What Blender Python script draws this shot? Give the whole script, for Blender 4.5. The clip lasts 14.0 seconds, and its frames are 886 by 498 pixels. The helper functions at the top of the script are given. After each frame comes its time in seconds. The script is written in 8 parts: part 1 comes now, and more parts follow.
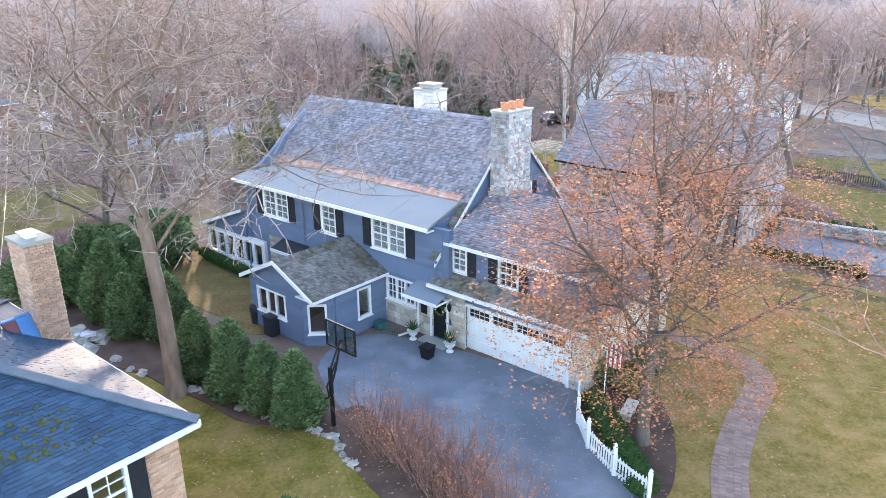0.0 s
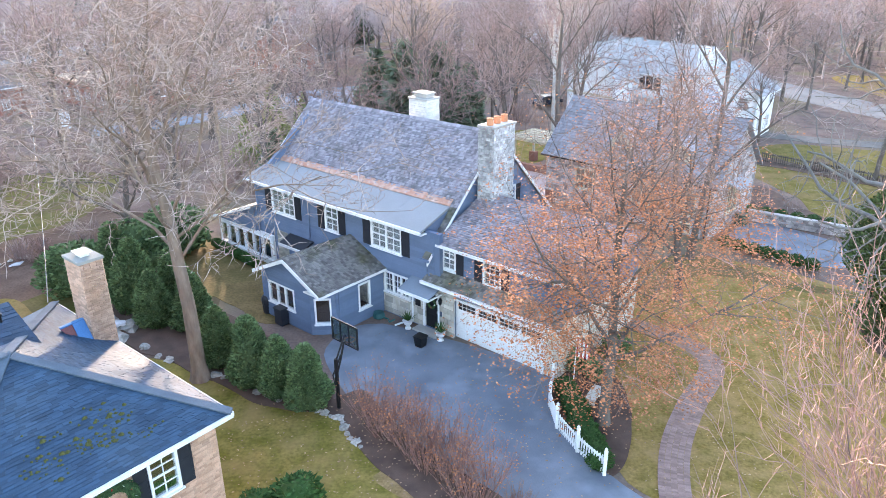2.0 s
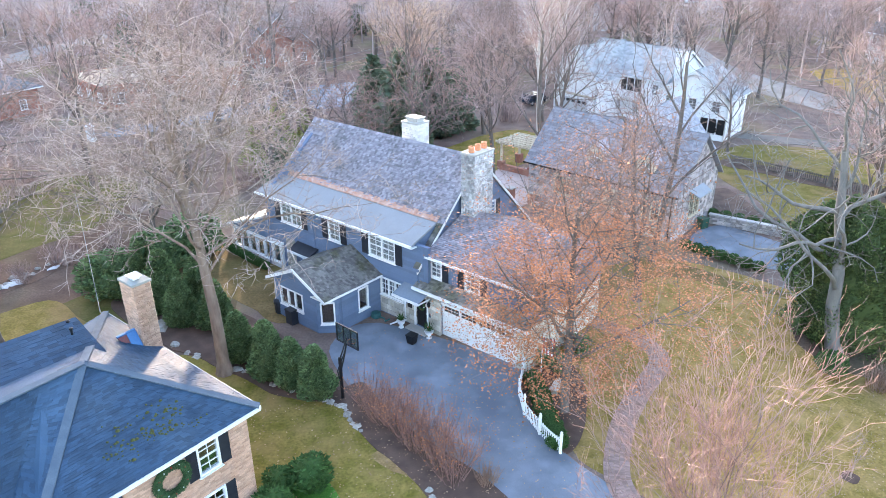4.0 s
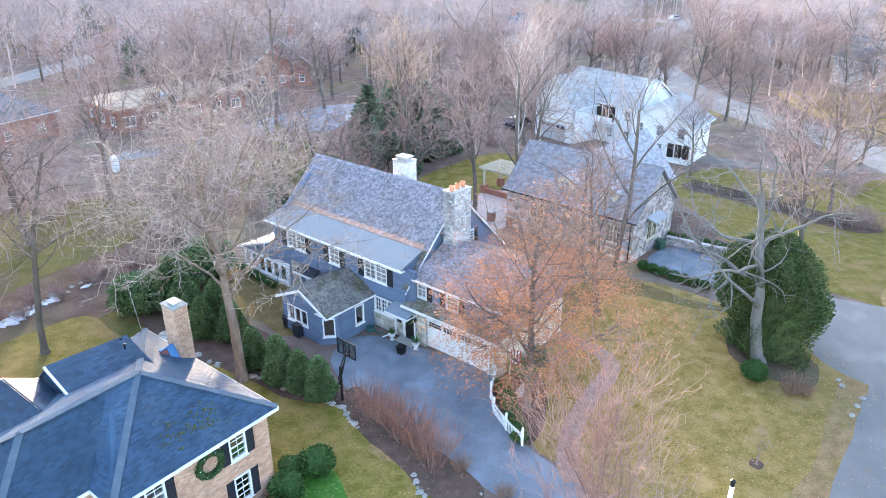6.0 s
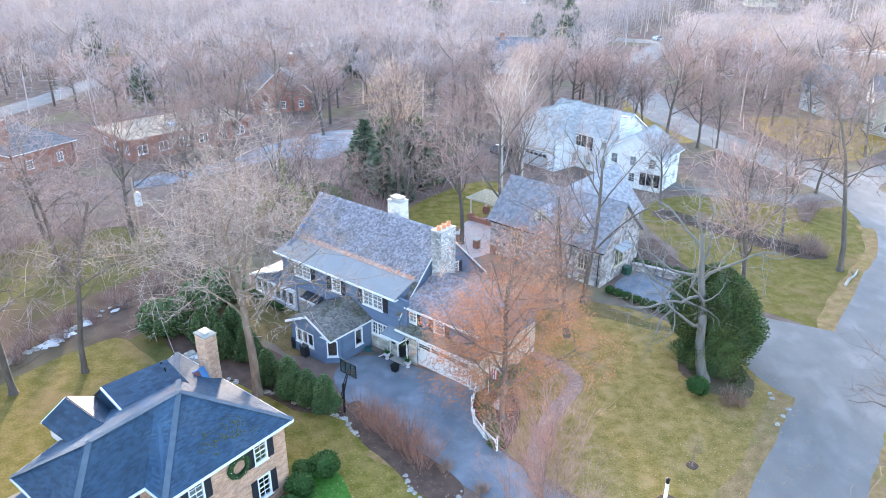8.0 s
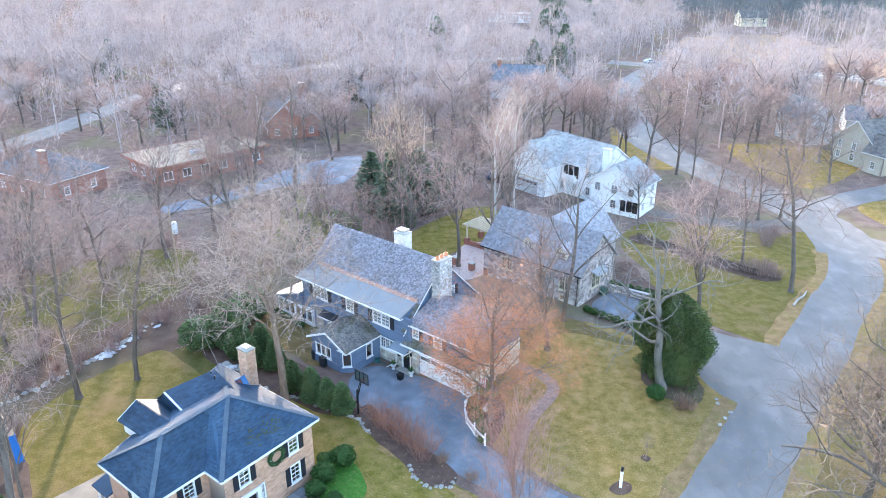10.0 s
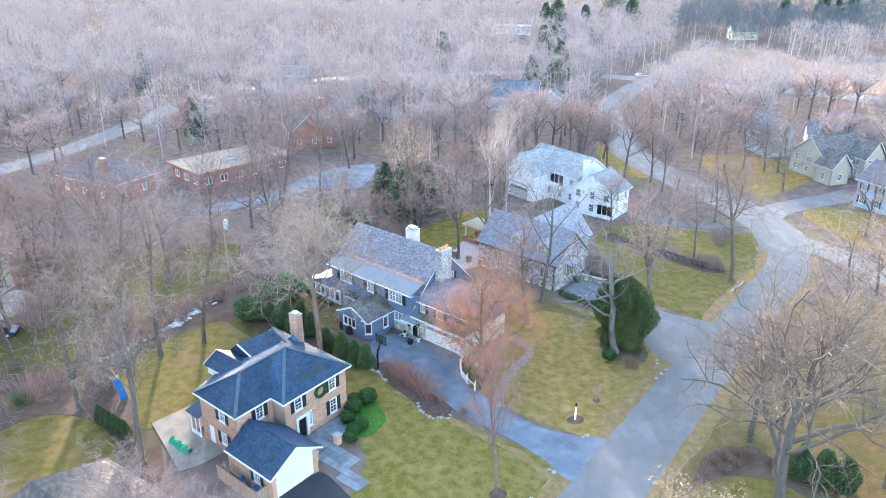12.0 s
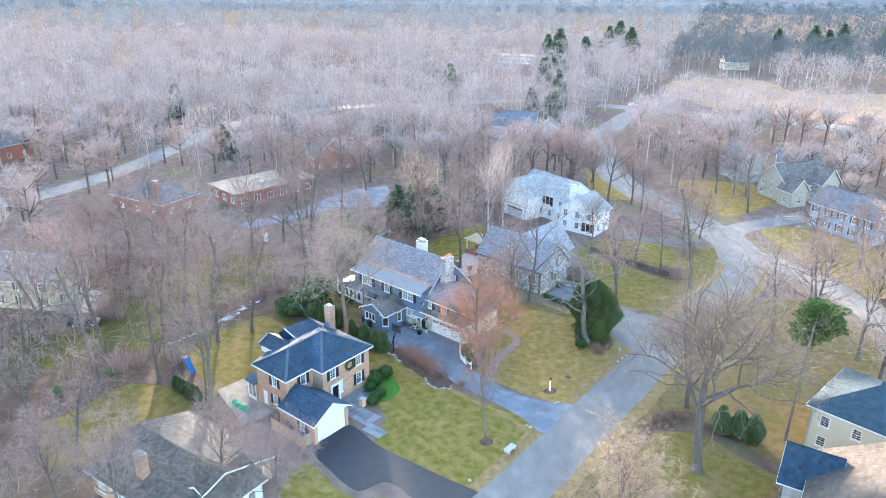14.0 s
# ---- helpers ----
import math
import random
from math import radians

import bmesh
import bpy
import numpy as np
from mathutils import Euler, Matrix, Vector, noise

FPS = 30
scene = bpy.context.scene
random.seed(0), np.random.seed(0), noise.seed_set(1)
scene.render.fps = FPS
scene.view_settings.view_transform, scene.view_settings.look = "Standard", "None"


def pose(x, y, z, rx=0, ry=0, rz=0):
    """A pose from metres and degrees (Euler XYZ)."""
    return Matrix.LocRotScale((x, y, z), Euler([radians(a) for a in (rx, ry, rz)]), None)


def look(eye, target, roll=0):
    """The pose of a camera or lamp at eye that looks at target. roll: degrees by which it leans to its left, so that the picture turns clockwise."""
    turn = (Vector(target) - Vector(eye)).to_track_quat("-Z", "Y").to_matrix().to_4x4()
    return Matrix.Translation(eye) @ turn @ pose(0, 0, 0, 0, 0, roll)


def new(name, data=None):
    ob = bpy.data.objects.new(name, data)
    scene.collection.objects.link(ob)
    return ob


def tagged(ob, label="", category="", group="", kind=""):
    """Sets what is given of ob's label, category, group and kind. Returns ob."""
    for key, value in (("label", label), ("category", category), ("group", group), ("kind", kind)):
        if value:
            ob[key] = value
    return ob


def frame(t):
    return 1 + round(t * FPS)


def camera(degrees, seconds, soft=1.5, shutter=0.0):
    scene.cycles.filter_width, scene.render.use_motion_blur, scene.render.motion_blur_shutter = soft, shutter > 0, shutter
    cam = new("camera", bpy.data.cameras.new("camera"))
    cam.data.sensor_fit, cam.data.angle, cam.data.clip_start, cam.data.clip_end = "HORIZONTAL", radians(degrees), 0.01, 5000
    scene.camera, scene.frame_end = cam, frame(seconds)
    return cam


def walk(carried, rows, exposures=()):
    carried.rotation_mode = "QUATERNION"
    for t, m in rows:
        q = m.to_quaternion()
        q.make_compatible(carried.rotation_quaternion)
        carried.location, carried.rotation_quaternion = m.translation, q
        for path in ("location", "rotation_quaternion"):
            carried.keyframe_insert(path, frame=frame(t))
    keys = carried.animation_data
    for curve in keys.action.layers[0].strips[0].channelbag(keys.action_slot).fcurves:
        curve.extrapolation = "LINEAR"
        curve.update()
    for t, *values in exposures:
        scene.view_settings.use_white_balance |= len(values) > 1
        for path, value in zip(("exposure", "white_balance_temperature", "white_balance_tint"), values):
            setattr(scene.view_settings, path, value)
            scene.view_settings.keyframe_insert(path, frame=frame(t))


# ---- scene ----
cam = camera(64.0, 14.0, soft=0.6)
PATH = [
    (0, (0.394, -6.914, 15.08), (0.357, -5.031, 14.406), -0.4),
    (0.5, (0.356, -7.48, 15.704), (0.323, -5.604, 15.013), -0.2),
    (1, (0.515, -8.121, 16.47), (0.48, -6.255, 15.751), -0.3),
    (1.5, (0.607, -8.956, 17.226), (0.578, -7.099, 16.484), -0.2),
    (2, (0.762, -9.875, 18.096), (0.732, -8.029, 17.327), -0.2),
    (2.5, (0.936, -10.869, 19.06), (0.904, -9.036, 18.261), -0.3),
    (3, (1.158, -11.936, 19.963), (1.124, -10.111, 19.147), -0.4),
    (5.3, (1.902, -17.926, 24.858), (1.889, -16.109, 24.022), -0.2),
    (5.5, (2.0, -18.572, 25.2), (1.988, -16.751, 24.371), -0.2),
    (6, (2.206, -20.059, 26.33), (2.196, -18.237, 25.506), -0.1),
    (6.5, (2.446, -21.522, 27.537), (2.438, -19.699, 26.716), -0.2),
    (7, (2.656, -23.006, 28.723), (2.648, -21.181, 27.906), -0.2),
    (7.5, (2.742, -24.53, 29.935), (2.74, -22.702, 29.122), -0.1),
    (8, (2.751, -26.023, 31.229), (2.756, -24.194, 30.42), 0.0),
    (8.5, (2.723, -27.574, 32.651), (2.736, -25.743, 31.845), 0.2),
    (9, (2.8, -29.207, 34.093), (2.814, -27.375, 33.291), 0.2),
    (9.2, (2.858, -30.093, 34.454), (2.871, -28.255, 33.665), 0.0),
    (11.3, (3.097, -44.39, 41.046), (3.084, -42.552, 40.258), 0.5),
    (11.5, (3.151, -46.287, 41.369), (3.139, -44.447, 40.585), 0.5),
    (12, (3.293, -51.355, 42.855), (3.283, -49.514, 42.074), 0.4),
    (12.5, (3.496, -56.387, 44.462), (3.485, -54.545, 43.682), 0.4),
    (13, (3.763, -61.453, 46.115), (3.744, -59.607, 45.346), 0.3),
    (13.5, (3.984, -66.379, 47.631), (3.956, -64.523, 46.886), 0.4),
    (14, (4.011, -69.639, 48.67), (3.978, -67.776, 47.942), 0.5),
]
walk(cam, [(t, look(eye, target, roll)) for t, eye, target, roll in PATH],
     exposures=[(0, 3.38, 7400, 14), (3, 3.4, 7260, 13), (6.5, 3.38, 6960, 11), (9, 3.36, 6840, 9), (12.5, 3.32, 6780, 7.5), (14, 3.3, 6860, 6)])

# ---- world, sun ----
SUN_EL, SUN_AZ = 7.0, 104.0          # degrees; azimuth counted from +x towards +y, where the sun stands
world = bpy.data.worlds.new("sky")
scene.world = world
world.use_nodes = True
wn = world.node_tree.nodes
sky = wn.new("ShaderNodeTexSky")
sky.sky_type = "NISHITA"
sky.sun_disc = False
sky.sun_elevation = radians(SUN_EL + 11)
sky.sun_rotation = radians(90 - SUN_AZ)
sky.air_density, sky.dust_density, sky.ozone_density = 1.0, 0.6, 2.0
wn["Background"].inputs["Strength"].default_value = 0.15
world.node_tree.links.new(sky.outputs[0], wn["Background"].inputs["Color"])
sun = new("sun", bpy.data.lights.new("sun", "SUN"))
sun.data.energy, sun.data.angle, sun.data.color = 4.2, radians(3), (1.0, 0.84, 0.70)
sa, se = radians(SUN_AZ), radians(SUN_EL)
sun.matrix_world = look((math.cos(sa) * math.cos(se) * 200, math.sin(sa) * math.cos(se) * 200, math.sin(se) * 200), (0, 0, 0))

# ---- tools ----
class Geo:
    """Collects corners and faces of one mesh."""
    def __init__(self):
        self.v, self.f = [], []

    def add(self, pts, faces):
        n = len(self.v)
        self.v.extend(tuple(p) for p in pts)
        self.f.extend(tuple(n + i for i in f) for f in faces)
        return self

    def box(self, x0, y0, z0, x1, y1, z1, m=None):
        p = [(x, y, z) for z in (z0, z1) for y in (y0, y1) for x in (x0, x1)]
        if m is not None:
            p = [m @ Vector(q) for q in p]
        return self.add(p, [(0, 2, 3, 1), (4, 5, 7, 6), (0, 1, 5, 4), (2, 6, 7, 3), (0, 4, 6, 2), (1, 3, 7, 5)])

    def slab(self, pts, down):
        """A plate: the polygon pts and its copy moved by the vector down."""
        n = len(pts)
        low = [tuple(a + b for a, b in zip(p, down)) for p in pts]
        return self.add(list(pts) + low, [tuple(range(n)), tuple(range(2 * n - 1, n - 1, -1))] + [(i, n + i, n + (i + 1) % n, (i + 1) % n) for i in range(n)])

    def prism(self, poly, z0, z1):
        return self.slab([(x, y, z1) for x, y in poly], (0, 0, z0 - z1))

    def tube(self, path, radii, sides=6, cap=True):
        n0 = len(self.v)
        pts = [Vector(p) for p in path]
        side = Vector((1, 0, 0))
        for i, p in enumerate(pts):
            d = (pts[min(i + 1, len(pts) - 1)] - pts[max(i - 1, 0)]).normalized()
            side = side - d * side.dot(d)
            if side.length < 0.05:
                side = d.orthogonal()
            side.normalize()
            up = d.cross(side)
            for k in range(sides):
                a = 2 * math.pi * k / sides
                self.v.append(tuple(p + (side * math.cos(a) + up * math.sin(a)) * radii[i]))
        for i in range(len(pts) - 1):
            for k in range(sides):
                a, b = n0 + i * sides + k, n0 + i * sides + (k + 1) % sides
                self.f.append((a, b, b + sides, a + sides))
        if cap:
            self.f.append(tuple(range(n0 + sides - 1, n0 - 1, -1)))
            e = n0 + (len(pts) - 1) * sides
            self.f.append(tuple(range(e, e + sides)))
        return self

    def lathe(self, prof, sides=14, at=(0, 0)):
        n0 = len(self.v)
        for r, z in prof:
            for k in range(sides):
                a = 2 * math.pi * k / sides
                self.v.append((at[0] + r * math.cos(a), at[1] + r * math.sin(a), z))
        for i in range(len(prof) - 1):
            for k in range(sides):
                a, b = n0 + i * sides + k, n0 + i * sides + (k + 1) % sides
                self.f.append((a, b, b + sides, a + sides))
        self.f.append(tuple(range(n0 + sides - 1, n0 - 1, -1)))
        e = n0 + (len(prof) - 1) * sides
        self.f.append(tuple(range(e, e + sides)))
        return self

    def mesh(self, name, mat, smooth=False):
        me = bpy.data.meshes.new(name)
        me.from_pydata(self.v, [], self.f)
        if smooth:
            me.polygons.foreach_set("use_smooth", [True] * len(me.polygons))
        if mat:
            me.materials.append(mat)
        me.update()
        return me


def part(name, geo, mat, parent, label="", smooth=False, m=None, kind=""):
    me = geo if isinstance(geo, bpy.types.Mesh) else geo.mesh(name, mat, smooth)
    ob = new(name, me)
    ob.parent = parent
    if m is not None:
        ob.matrix_basis = m
    return tagged(ob, label, kind=kind)


def thing(name, m, label, category, group="", kind=""):
    ob = new(name)
    ob.empty_display_size = 0.3
    ob.matrix_basis = m
    return tagged(ob, label, category, group, kind)


def single(name, geo, mat, m, label, category="", group="", kind="", smooth=False):
    ob = new(name, geo if isinstance(geo, bpy.types.Mesh) else geo.mesh(name, mat, smooth))
    ob.matrix_basis = m
    return tagged(ob, label, category, group, kind)


def edge_frame(p, q):
    """The pose at p with x along the wall from p to q and y into the house (walls run with the outside to the right)."""
    d = Vector((q[0] - p[0], q[1] - p[1], 0))
    return Matrix.Translation((p[0], p[1], 0)) @ Matrix.Rotation(math.atan2(d.y, d.x), 4, "Z"), d.length


def wall_geo(length, z0, z1, holes, thick=0.25, top=None):
    """A wall along x with its outside at y = 0, rectangular holes (u0, u1, z0, z1), and a polygon (u, z) on top of it."""
    g = Geo()
    us = sorted({0, length, *[h[0] for h in holes], *[h[1] for h in holes]})
    for a, b in zip(us, us[1:]):
        c, z = (a + b) / 2, z0
        for h in sorted((h for h in holes if h[0] < c < h[1]), key=lambda h: h[2]):
            if h[2] > z + 1e-4:
                g.box(a, 0, z, b, thick, h[2])
            z = h[3]
        if z1 > z + 1e-4:
            g.box(a, 0, z, b, thick, z1)
    if top:
        g.slab([(u, 0, z) for u, z in top], (0, thick, 0))
    seen, order, pts = {}, [], []
    for p in g.v:
        k = tuple(round(c, 3) for c in p)
        if k not in seen:
            seen[k] = len(pts)
            pts.append(p)
        order.append(seen[k])
    g.v, g.f = pts, [tuple(order[i] for i in f) for f in g.f]
    return g


def boards(parent, mat, m, length, z0, z1, holes, step=0.2, edges=None):
    """Lap siding, each course a board of its own, cut round the holes. edges(z) gives the ends of a course."""
    z = z0
    while z < z1 - 0.03:
        h = min(step, z1 - z)
        a, b = edges(z + h / 2) if edges else (0, length)
        cuts = [(a, b)]
        for u0, u1, w0, w1 in holes:
            if w0 < z + h - 0.02 and w1 > z + 0.02:
                cuts = [c for s, e in cuts for c in ((s, min(e, u0)), (max(s, u1), e)) if c[1] - c[0] > 0.03]
        for s, e in cuts:
            if e - s > 0.05:
                g = Geo().add([(s, -0.036, z), (e, -0.036, z), (e, 0, z), (s, 0, z), (s, -0.008, z + h - 0.03), (e, -0.008, z + h - 0.03), (e, 0, z + h - 0.03), (s, 0, z + h - 0.03)],
                              [(0, 3, 2, 1), (4, 5, 6, 7), (0, 1, 5, 4), (2, 3, 7, 6), (0, 4, 7, 3), (1, 2, 6, 5)])
                part("plank", g, mat, parent, m=m)
        z += step

# ---- materials ----
def surface(name, c1, c2=None, rough=0.8, scale=6.0, fine=60.0, bump=0.15, metal=0.0, stretch=(1, 1, 1), island=0.0, objvar=0.0, spec=0.3, stain=None, stain_scale=0.6, stain_amount=0.5, c3=None):
    """A painted or natural surface: two tones by coarse and fine noise, stains with a shape of their own, relief, and tone by piece."""
    mt = bpy.data.materials.new(name)
    mt.use_nodes = True
    nt = mt.node_tree
    N, Lk = nt.nodes, nt.links
    b = N["Principled BSDF"]
    tc = N.new("ShaderNodeTexCoord")
    mp = N.new("ShaderNodeMapping")
    mp.inputs["Scale"].default_value = stretch
    Lk.new(tc.outputs["Object"], mp.inputs["Vector"])

    def noise_tex(s, detail=5.0):
        n = N.new("ShaderNodeTexNoise")
        n.inputs["Scale"].default_value, n.inputs["Detail"].default_value = s, detail
        Lk.new(mp.outputs[0], n.inputs["Vector"])
        return n

    def mix(f, a, bcol, kind="MIX"):
        m = N.new("ShaderNodeMix")
        m.data_type, m.blend_type = "RGBA", kind
        for s, v in ((m.inputs[0], f), (m.inputs[6], a), (m.inputs[7], bcol)):
            if hasattr(v, "links"):
                Lk.new(v, s)
            else:
                s.default_value = v if isinstance(v, float) else (*v, 1)
        return m.outputs[2]

    def ramp(v, lo, hi):
        r = N.new("ShaderNodeMapRange")
        Lk.new(v, r.inputs[0])
        r.inputs[1].default_value, r.inputs[2].default_value = lo, hi
        return r.outputs[0]

    c2 = c2 or tuple(v * 0.7 for v in c1)
    coarse, grain = noise_tex(scale), noise_tex(fine, 3.0)
    col = mix(ramp(coarse.outputs[0], 0.35, 0.65), c1, c2)
    col = mix(ramp(grain.outputs[0], 0.3, 0.7), col, mix(0.5, col, c3 or tuple(v * 0.6 for v in c2)))
    if stain:
        st = noise_tex(stain_scale, 8.0)
        f = N.new("ShaderNodeMath")
        f.operation = "MULTIPLY"
        Lk.new(ramp(st.outputs[0], 0.5, 0.68), f.inputs[0])
        f.inputs[1].default_value = stain_amount
        col = mix(f.outputs[0], col, stain)
    for amount, node, out in ((island, "ShaderNodeNewGeometry", "Random Per Island"), (objvar, "ShaderNodeObjectInfo", "Random")):
        if amount:
            g = N.new(node)
            r = N.new("ShaderNodeMapRange")
            Lk.new(g.outputs[out], r.inputs[0])
            r.inputs[3].default_value, r.inputs[4].default_value = 1 - amount, 1 + amount
            h = N.new("ShaderNodeHueSaturation")
            Lk.new(r.outputs[0], h.inputs["Value"])
            Lk.new(col, h.inputs["Color"])
            col = h.outputs[0]
    Lk.new(col, b.inputs["Base Color"])
    b.inputs["Roughness"].default_value, b.inputs["Metallic"].default_value = rough, metal
    b.inputs["Specular IOR Level"].default_value = spec
    if bump:
        bp = N.new("ShaderNodeBump")
        bp.inputs["Strength"].default_value, bp.inputs["Distance"].default_value = bump, 0.02
        Lk.new(grain.outputs[0], bp.inputs["Height"])
        Lk.new(bp.outputs[0], b.inputs["Normal"])
    return mt


def glass_mat():
    mt = bpy.data.materials.new("window_glass")
    mt.use_nodes = True
    N, Lk = mt.node_tree.nodes, mt.node_tree.links
    N.remove(N["Principled BSDF"])
    gl, tr, mx, fr = N.new("ShaderNodeBsdfGlossy"), N.new("ShaderNodeBsdfTransparent"), N.new("ShaderNodeMixShader"), N.new("ShaderNodeLayerWeight")
    pw, rg = N.new("ShaderNodeMath"), N.new("ShaderNodeMapRange")
    gl.inputs["Roughness"].default_value = 0.03
    tr.inputs["Color"].default_value = (0.8, 0.83, 0.85, 1)
    pw.operation = "POWER"
    pw.inputs[1].default_value = 3.5
    Lk.new(fr.outputs["Facing"], pw.inputs[0])
    Lk.new(pw.outputs[0], rg.inputs[0])
    rg.inputs[3].default_value, rg.inputs[4].default_value = 0.26, 0.9
    Lk.new(rg.outputs[0], mx.inputs[0])
    Lk.new(tr.outputs[0], mx.inputs[1])
    Lk.new(gl.outputs[0], mx.inputs[2])
    Lk.new(mx.outputs[0], N["Material Output"].inputs["Surface"])
    return mt


M_LITTER = surface("leaf_litter", (0.115, 0.075, 0.058), (0.18, 0.125, 0.095), 0.95, 0.5, 7, 0.2, spec=0.0, stain=(0.13, 0.12, 0.06), stain_scale=0.09, stain_amount=0.7, c3=(0.05, 0.035, 0.03))
M_FLOOR = surface("woodland_floor", (0.165, 0.115, 0.096), (0.245, 0.176, 0.148), 0.95, 0.5, 7, 0.2, spec=0.0, stain=(0.17, 0.155, 0.085), stain_scale=0.09, stain_amount=0.7, c3=(0.09, 0.068, 0.058))
M_LAWN = surface("winter_lawn", (0.228, 0.162, 0.042), (0.352, 0.23, 0.086), 0.95, 1.3, 8, 1.0, spec=0.05, stain=(0.36, 0.228, 0.105), stain_scale=0.75, stain_amount=0.65, c3=(0.055, 0.045, 0.014))
M_GREEN = surface("green_lawn", (0.148, 0.132, 0.024), (0.272, 0.198, 0.062), 0.95, 1.0, 7, 1.0, spec=0.05, stain=(0.28, 0.185, 0.08), stain_scale=0.55, stain_amount=0.6, c3=(0.05, 0.045, 0.012))
M_YARD = surface("yard_grass", (0.085, 0.085, 0.024), (0.135, 0.115, 0.042), 0.95, 1.0, 7, 1.0, spec=0.05, stain=(0.105, 0.07, 0.052), stain_scale=0.12, stain_amount=0.95, c3=(0.045, 0.04, 0.015))
M_OLIVE = surface("olive_lawn", (0.145, 0.118, 0.028), (0.225, 0.165, 0.058), 0.95, 1.0, 7, 1.0, spec=0.05, stain=(0.21, 0.135, 0.07), stain_scale=0.25, stain_amount=0.75, c3=(0.05, 0.043, 0.014))
M_DRY = surface("dry_grass", (0.16, 0.113, 0.046), (0.24, 0.16, 0.076), 0.95, 0.9, 7, 1.0, spec=0.05, stain=(0.12, 0.11, 0.035), stain_scale=0.2, stain_amount=0.8, c3=(0.06, 0.045, 0.02))
M_ASPHALT = surface("street_asphalt", (0.172, 0.158, 0.149), (0.208, 0.191, 0.18), 0.9, 0.5, 25, 0.2, stain=(0.255, 0.236, 0.222), stain_scale=0.35, stain_amount=0.6, stretch=(1.3, 0.8, 1))
M_DRIVE = surface("driveway_asphalt", (0.115, 0.135, 0.165), (0.175, 0.20, 0.236), 0.8, 0.5, 25, 0.3, stain=(0.225, 0.255, 0.295), stain_scale=0.45, stain_amount=0.7)
M_LANE = surface("old_lane", (0.12, 0.105, 0.095), (0.16, 0.14, 0.128), 0.9, 0.8, 20, 0.3)
M_BLACKTOP = surface("sealed_blacktop", (0.022, 0.026, 0.034), (0.03, 0.034, 0.042), 0.6, 0.7, 40, 0.15)
M_MULCH = surface("mulch", (0.075, 0.045, 0.035), (0.13, 0.08, 0.06), 0.95, 1.2, 18, 0.8)
M_SIDING = surface("blue_grey_siding", (0.105, 0.152, 0.238), (0.128, 0.176, 0.265), 0.55, 1.0, 30, 0.08, objvar=0.1)
M_WHITE = surface("white_paint", (0.78, 0.78, 0.78), (0.72, 0.72, 0.73), 0.5, 2.0, 30, 0.05)
M_SHUTTER = surface("black_shutter", (0.018, 0.02, 0.03), (0.025, 0.028, 0.036), 0.45, 3.0, 40, 0.05)
M_SHAKE = surface("weathered_shake", (0.20, 0.182, 0.20), (0.262, 0.242, 0.262), 0.9, 0.8, 30, 0.4, island=0.34, objvar=0.34, stain=(0.11, 0.097, 0.09), stain_scale=0.5, stain_amount=0.4)
M_MOSSY = surface("mossy_shake", (0.125, 0.118, 0.112), (0.19, 0.178, 0.168), 0.9, 1.3, 30, 0.4, island=0.34, objvar=0.34, stain=(0.075, 0.075, 0.035), stain_scale=0.8, stain_amount=0.75)
M_SLATE = surface("grey_slate", (0.285, 0.28, 0.305), (0.33, 0.325, 0.35), 0.8, 3.0, 30, 0.3, island=0.24, objvar=0.24)
M_ASPH_SH = surface("blue_black_shingle", (0.014, 0.038, 0.07), (0.024, 0.056, 0.097), 0.7, 1.0, 25, 0.3, island=0.25, objvar=0.25, spec=0.32, stain=(0.045, 0.074, 0.105), stain_scale=0.4)
M_METAL = surface("grey_metal_roof", (0.33, 0.35, 0.38), (0.37, 0.39, 0.42), 0.75, 0.8, 20, 0.03, stain=(0.28, 0.30, 0.33), stain_scale=0.8)
M_CANOPY = surface("blue_grey_canopy_sheet", (0.17, 0.205, 0.25), (0.205, 0.24, 0.285), 0.7, 0.8, 20, 0.03)
M_COPPER = surface("copper_flashing", (0.42, 0.17, 0.10), (0.5, 0.30, 0.22), 0.55, 2.0, 12, 0.1, metal=0.4, stain=(0.55, 0.45, 0.4), stain_scale=3.0)
M_STONE = surface("pale_limestone", (0.44, 0.395, 0.335), (0.60, 0.56, 0.50), 0.9, 1.6, 20, 0.4, objvar=0.28, island=0.28, stain=(0.25, 0.22, 0.18), stain_scale=1.2, stain_amount=0.5)
M_CHIMSTONE = surface("chimney_stone", (0.30, 0.29, 0.29), (0.56, 0.55, 0.54), 0.9, 5.0, 20, 0.6, objvar=0.3, island=0.3)
M_SHED = surface("dull_metal_sheet", (0.225, 0.228, 0.235), (0.262, 0.265, 0.272), 0.7, 0.5, 20, 0.03, stain=(0.18, 0.182, 0.19), stain_scale=0.5)
M_FIELD = surface("fieldstone", (0.20, 0.185, 0.195), (0.36, 0.32, 0.31), 0.9, 1.5, 20, 0.5, objvar=0.45, island=0.45)
M_MORTAR = surface("mortar", (0.45, 0.43, 0.40), (0.5, 0.48, 0.45), 0.95, 2.0, 40, 0.2)
M_WBRICK = surface("whitewashed_brick", (0.74, 0.72, 0.68), (0.62, 0.59, 0.55), 0.85, 2.0, 25, 0.3, objvar=0.1, island=0.1)
M_BRICK = surface("tan_brick", (0.48, 0.28, 0.19), (0.55, 0.345, 0.25), 0.9, 2.0, 30, 0.3, objvar=0.22, island=0.22)
M_BMORTAR = surface("tan_mortar", (0.40, 0.285, 0.215), (0.45, 0.33, 0.26), 0.95, 2.0, 40, 0.2)
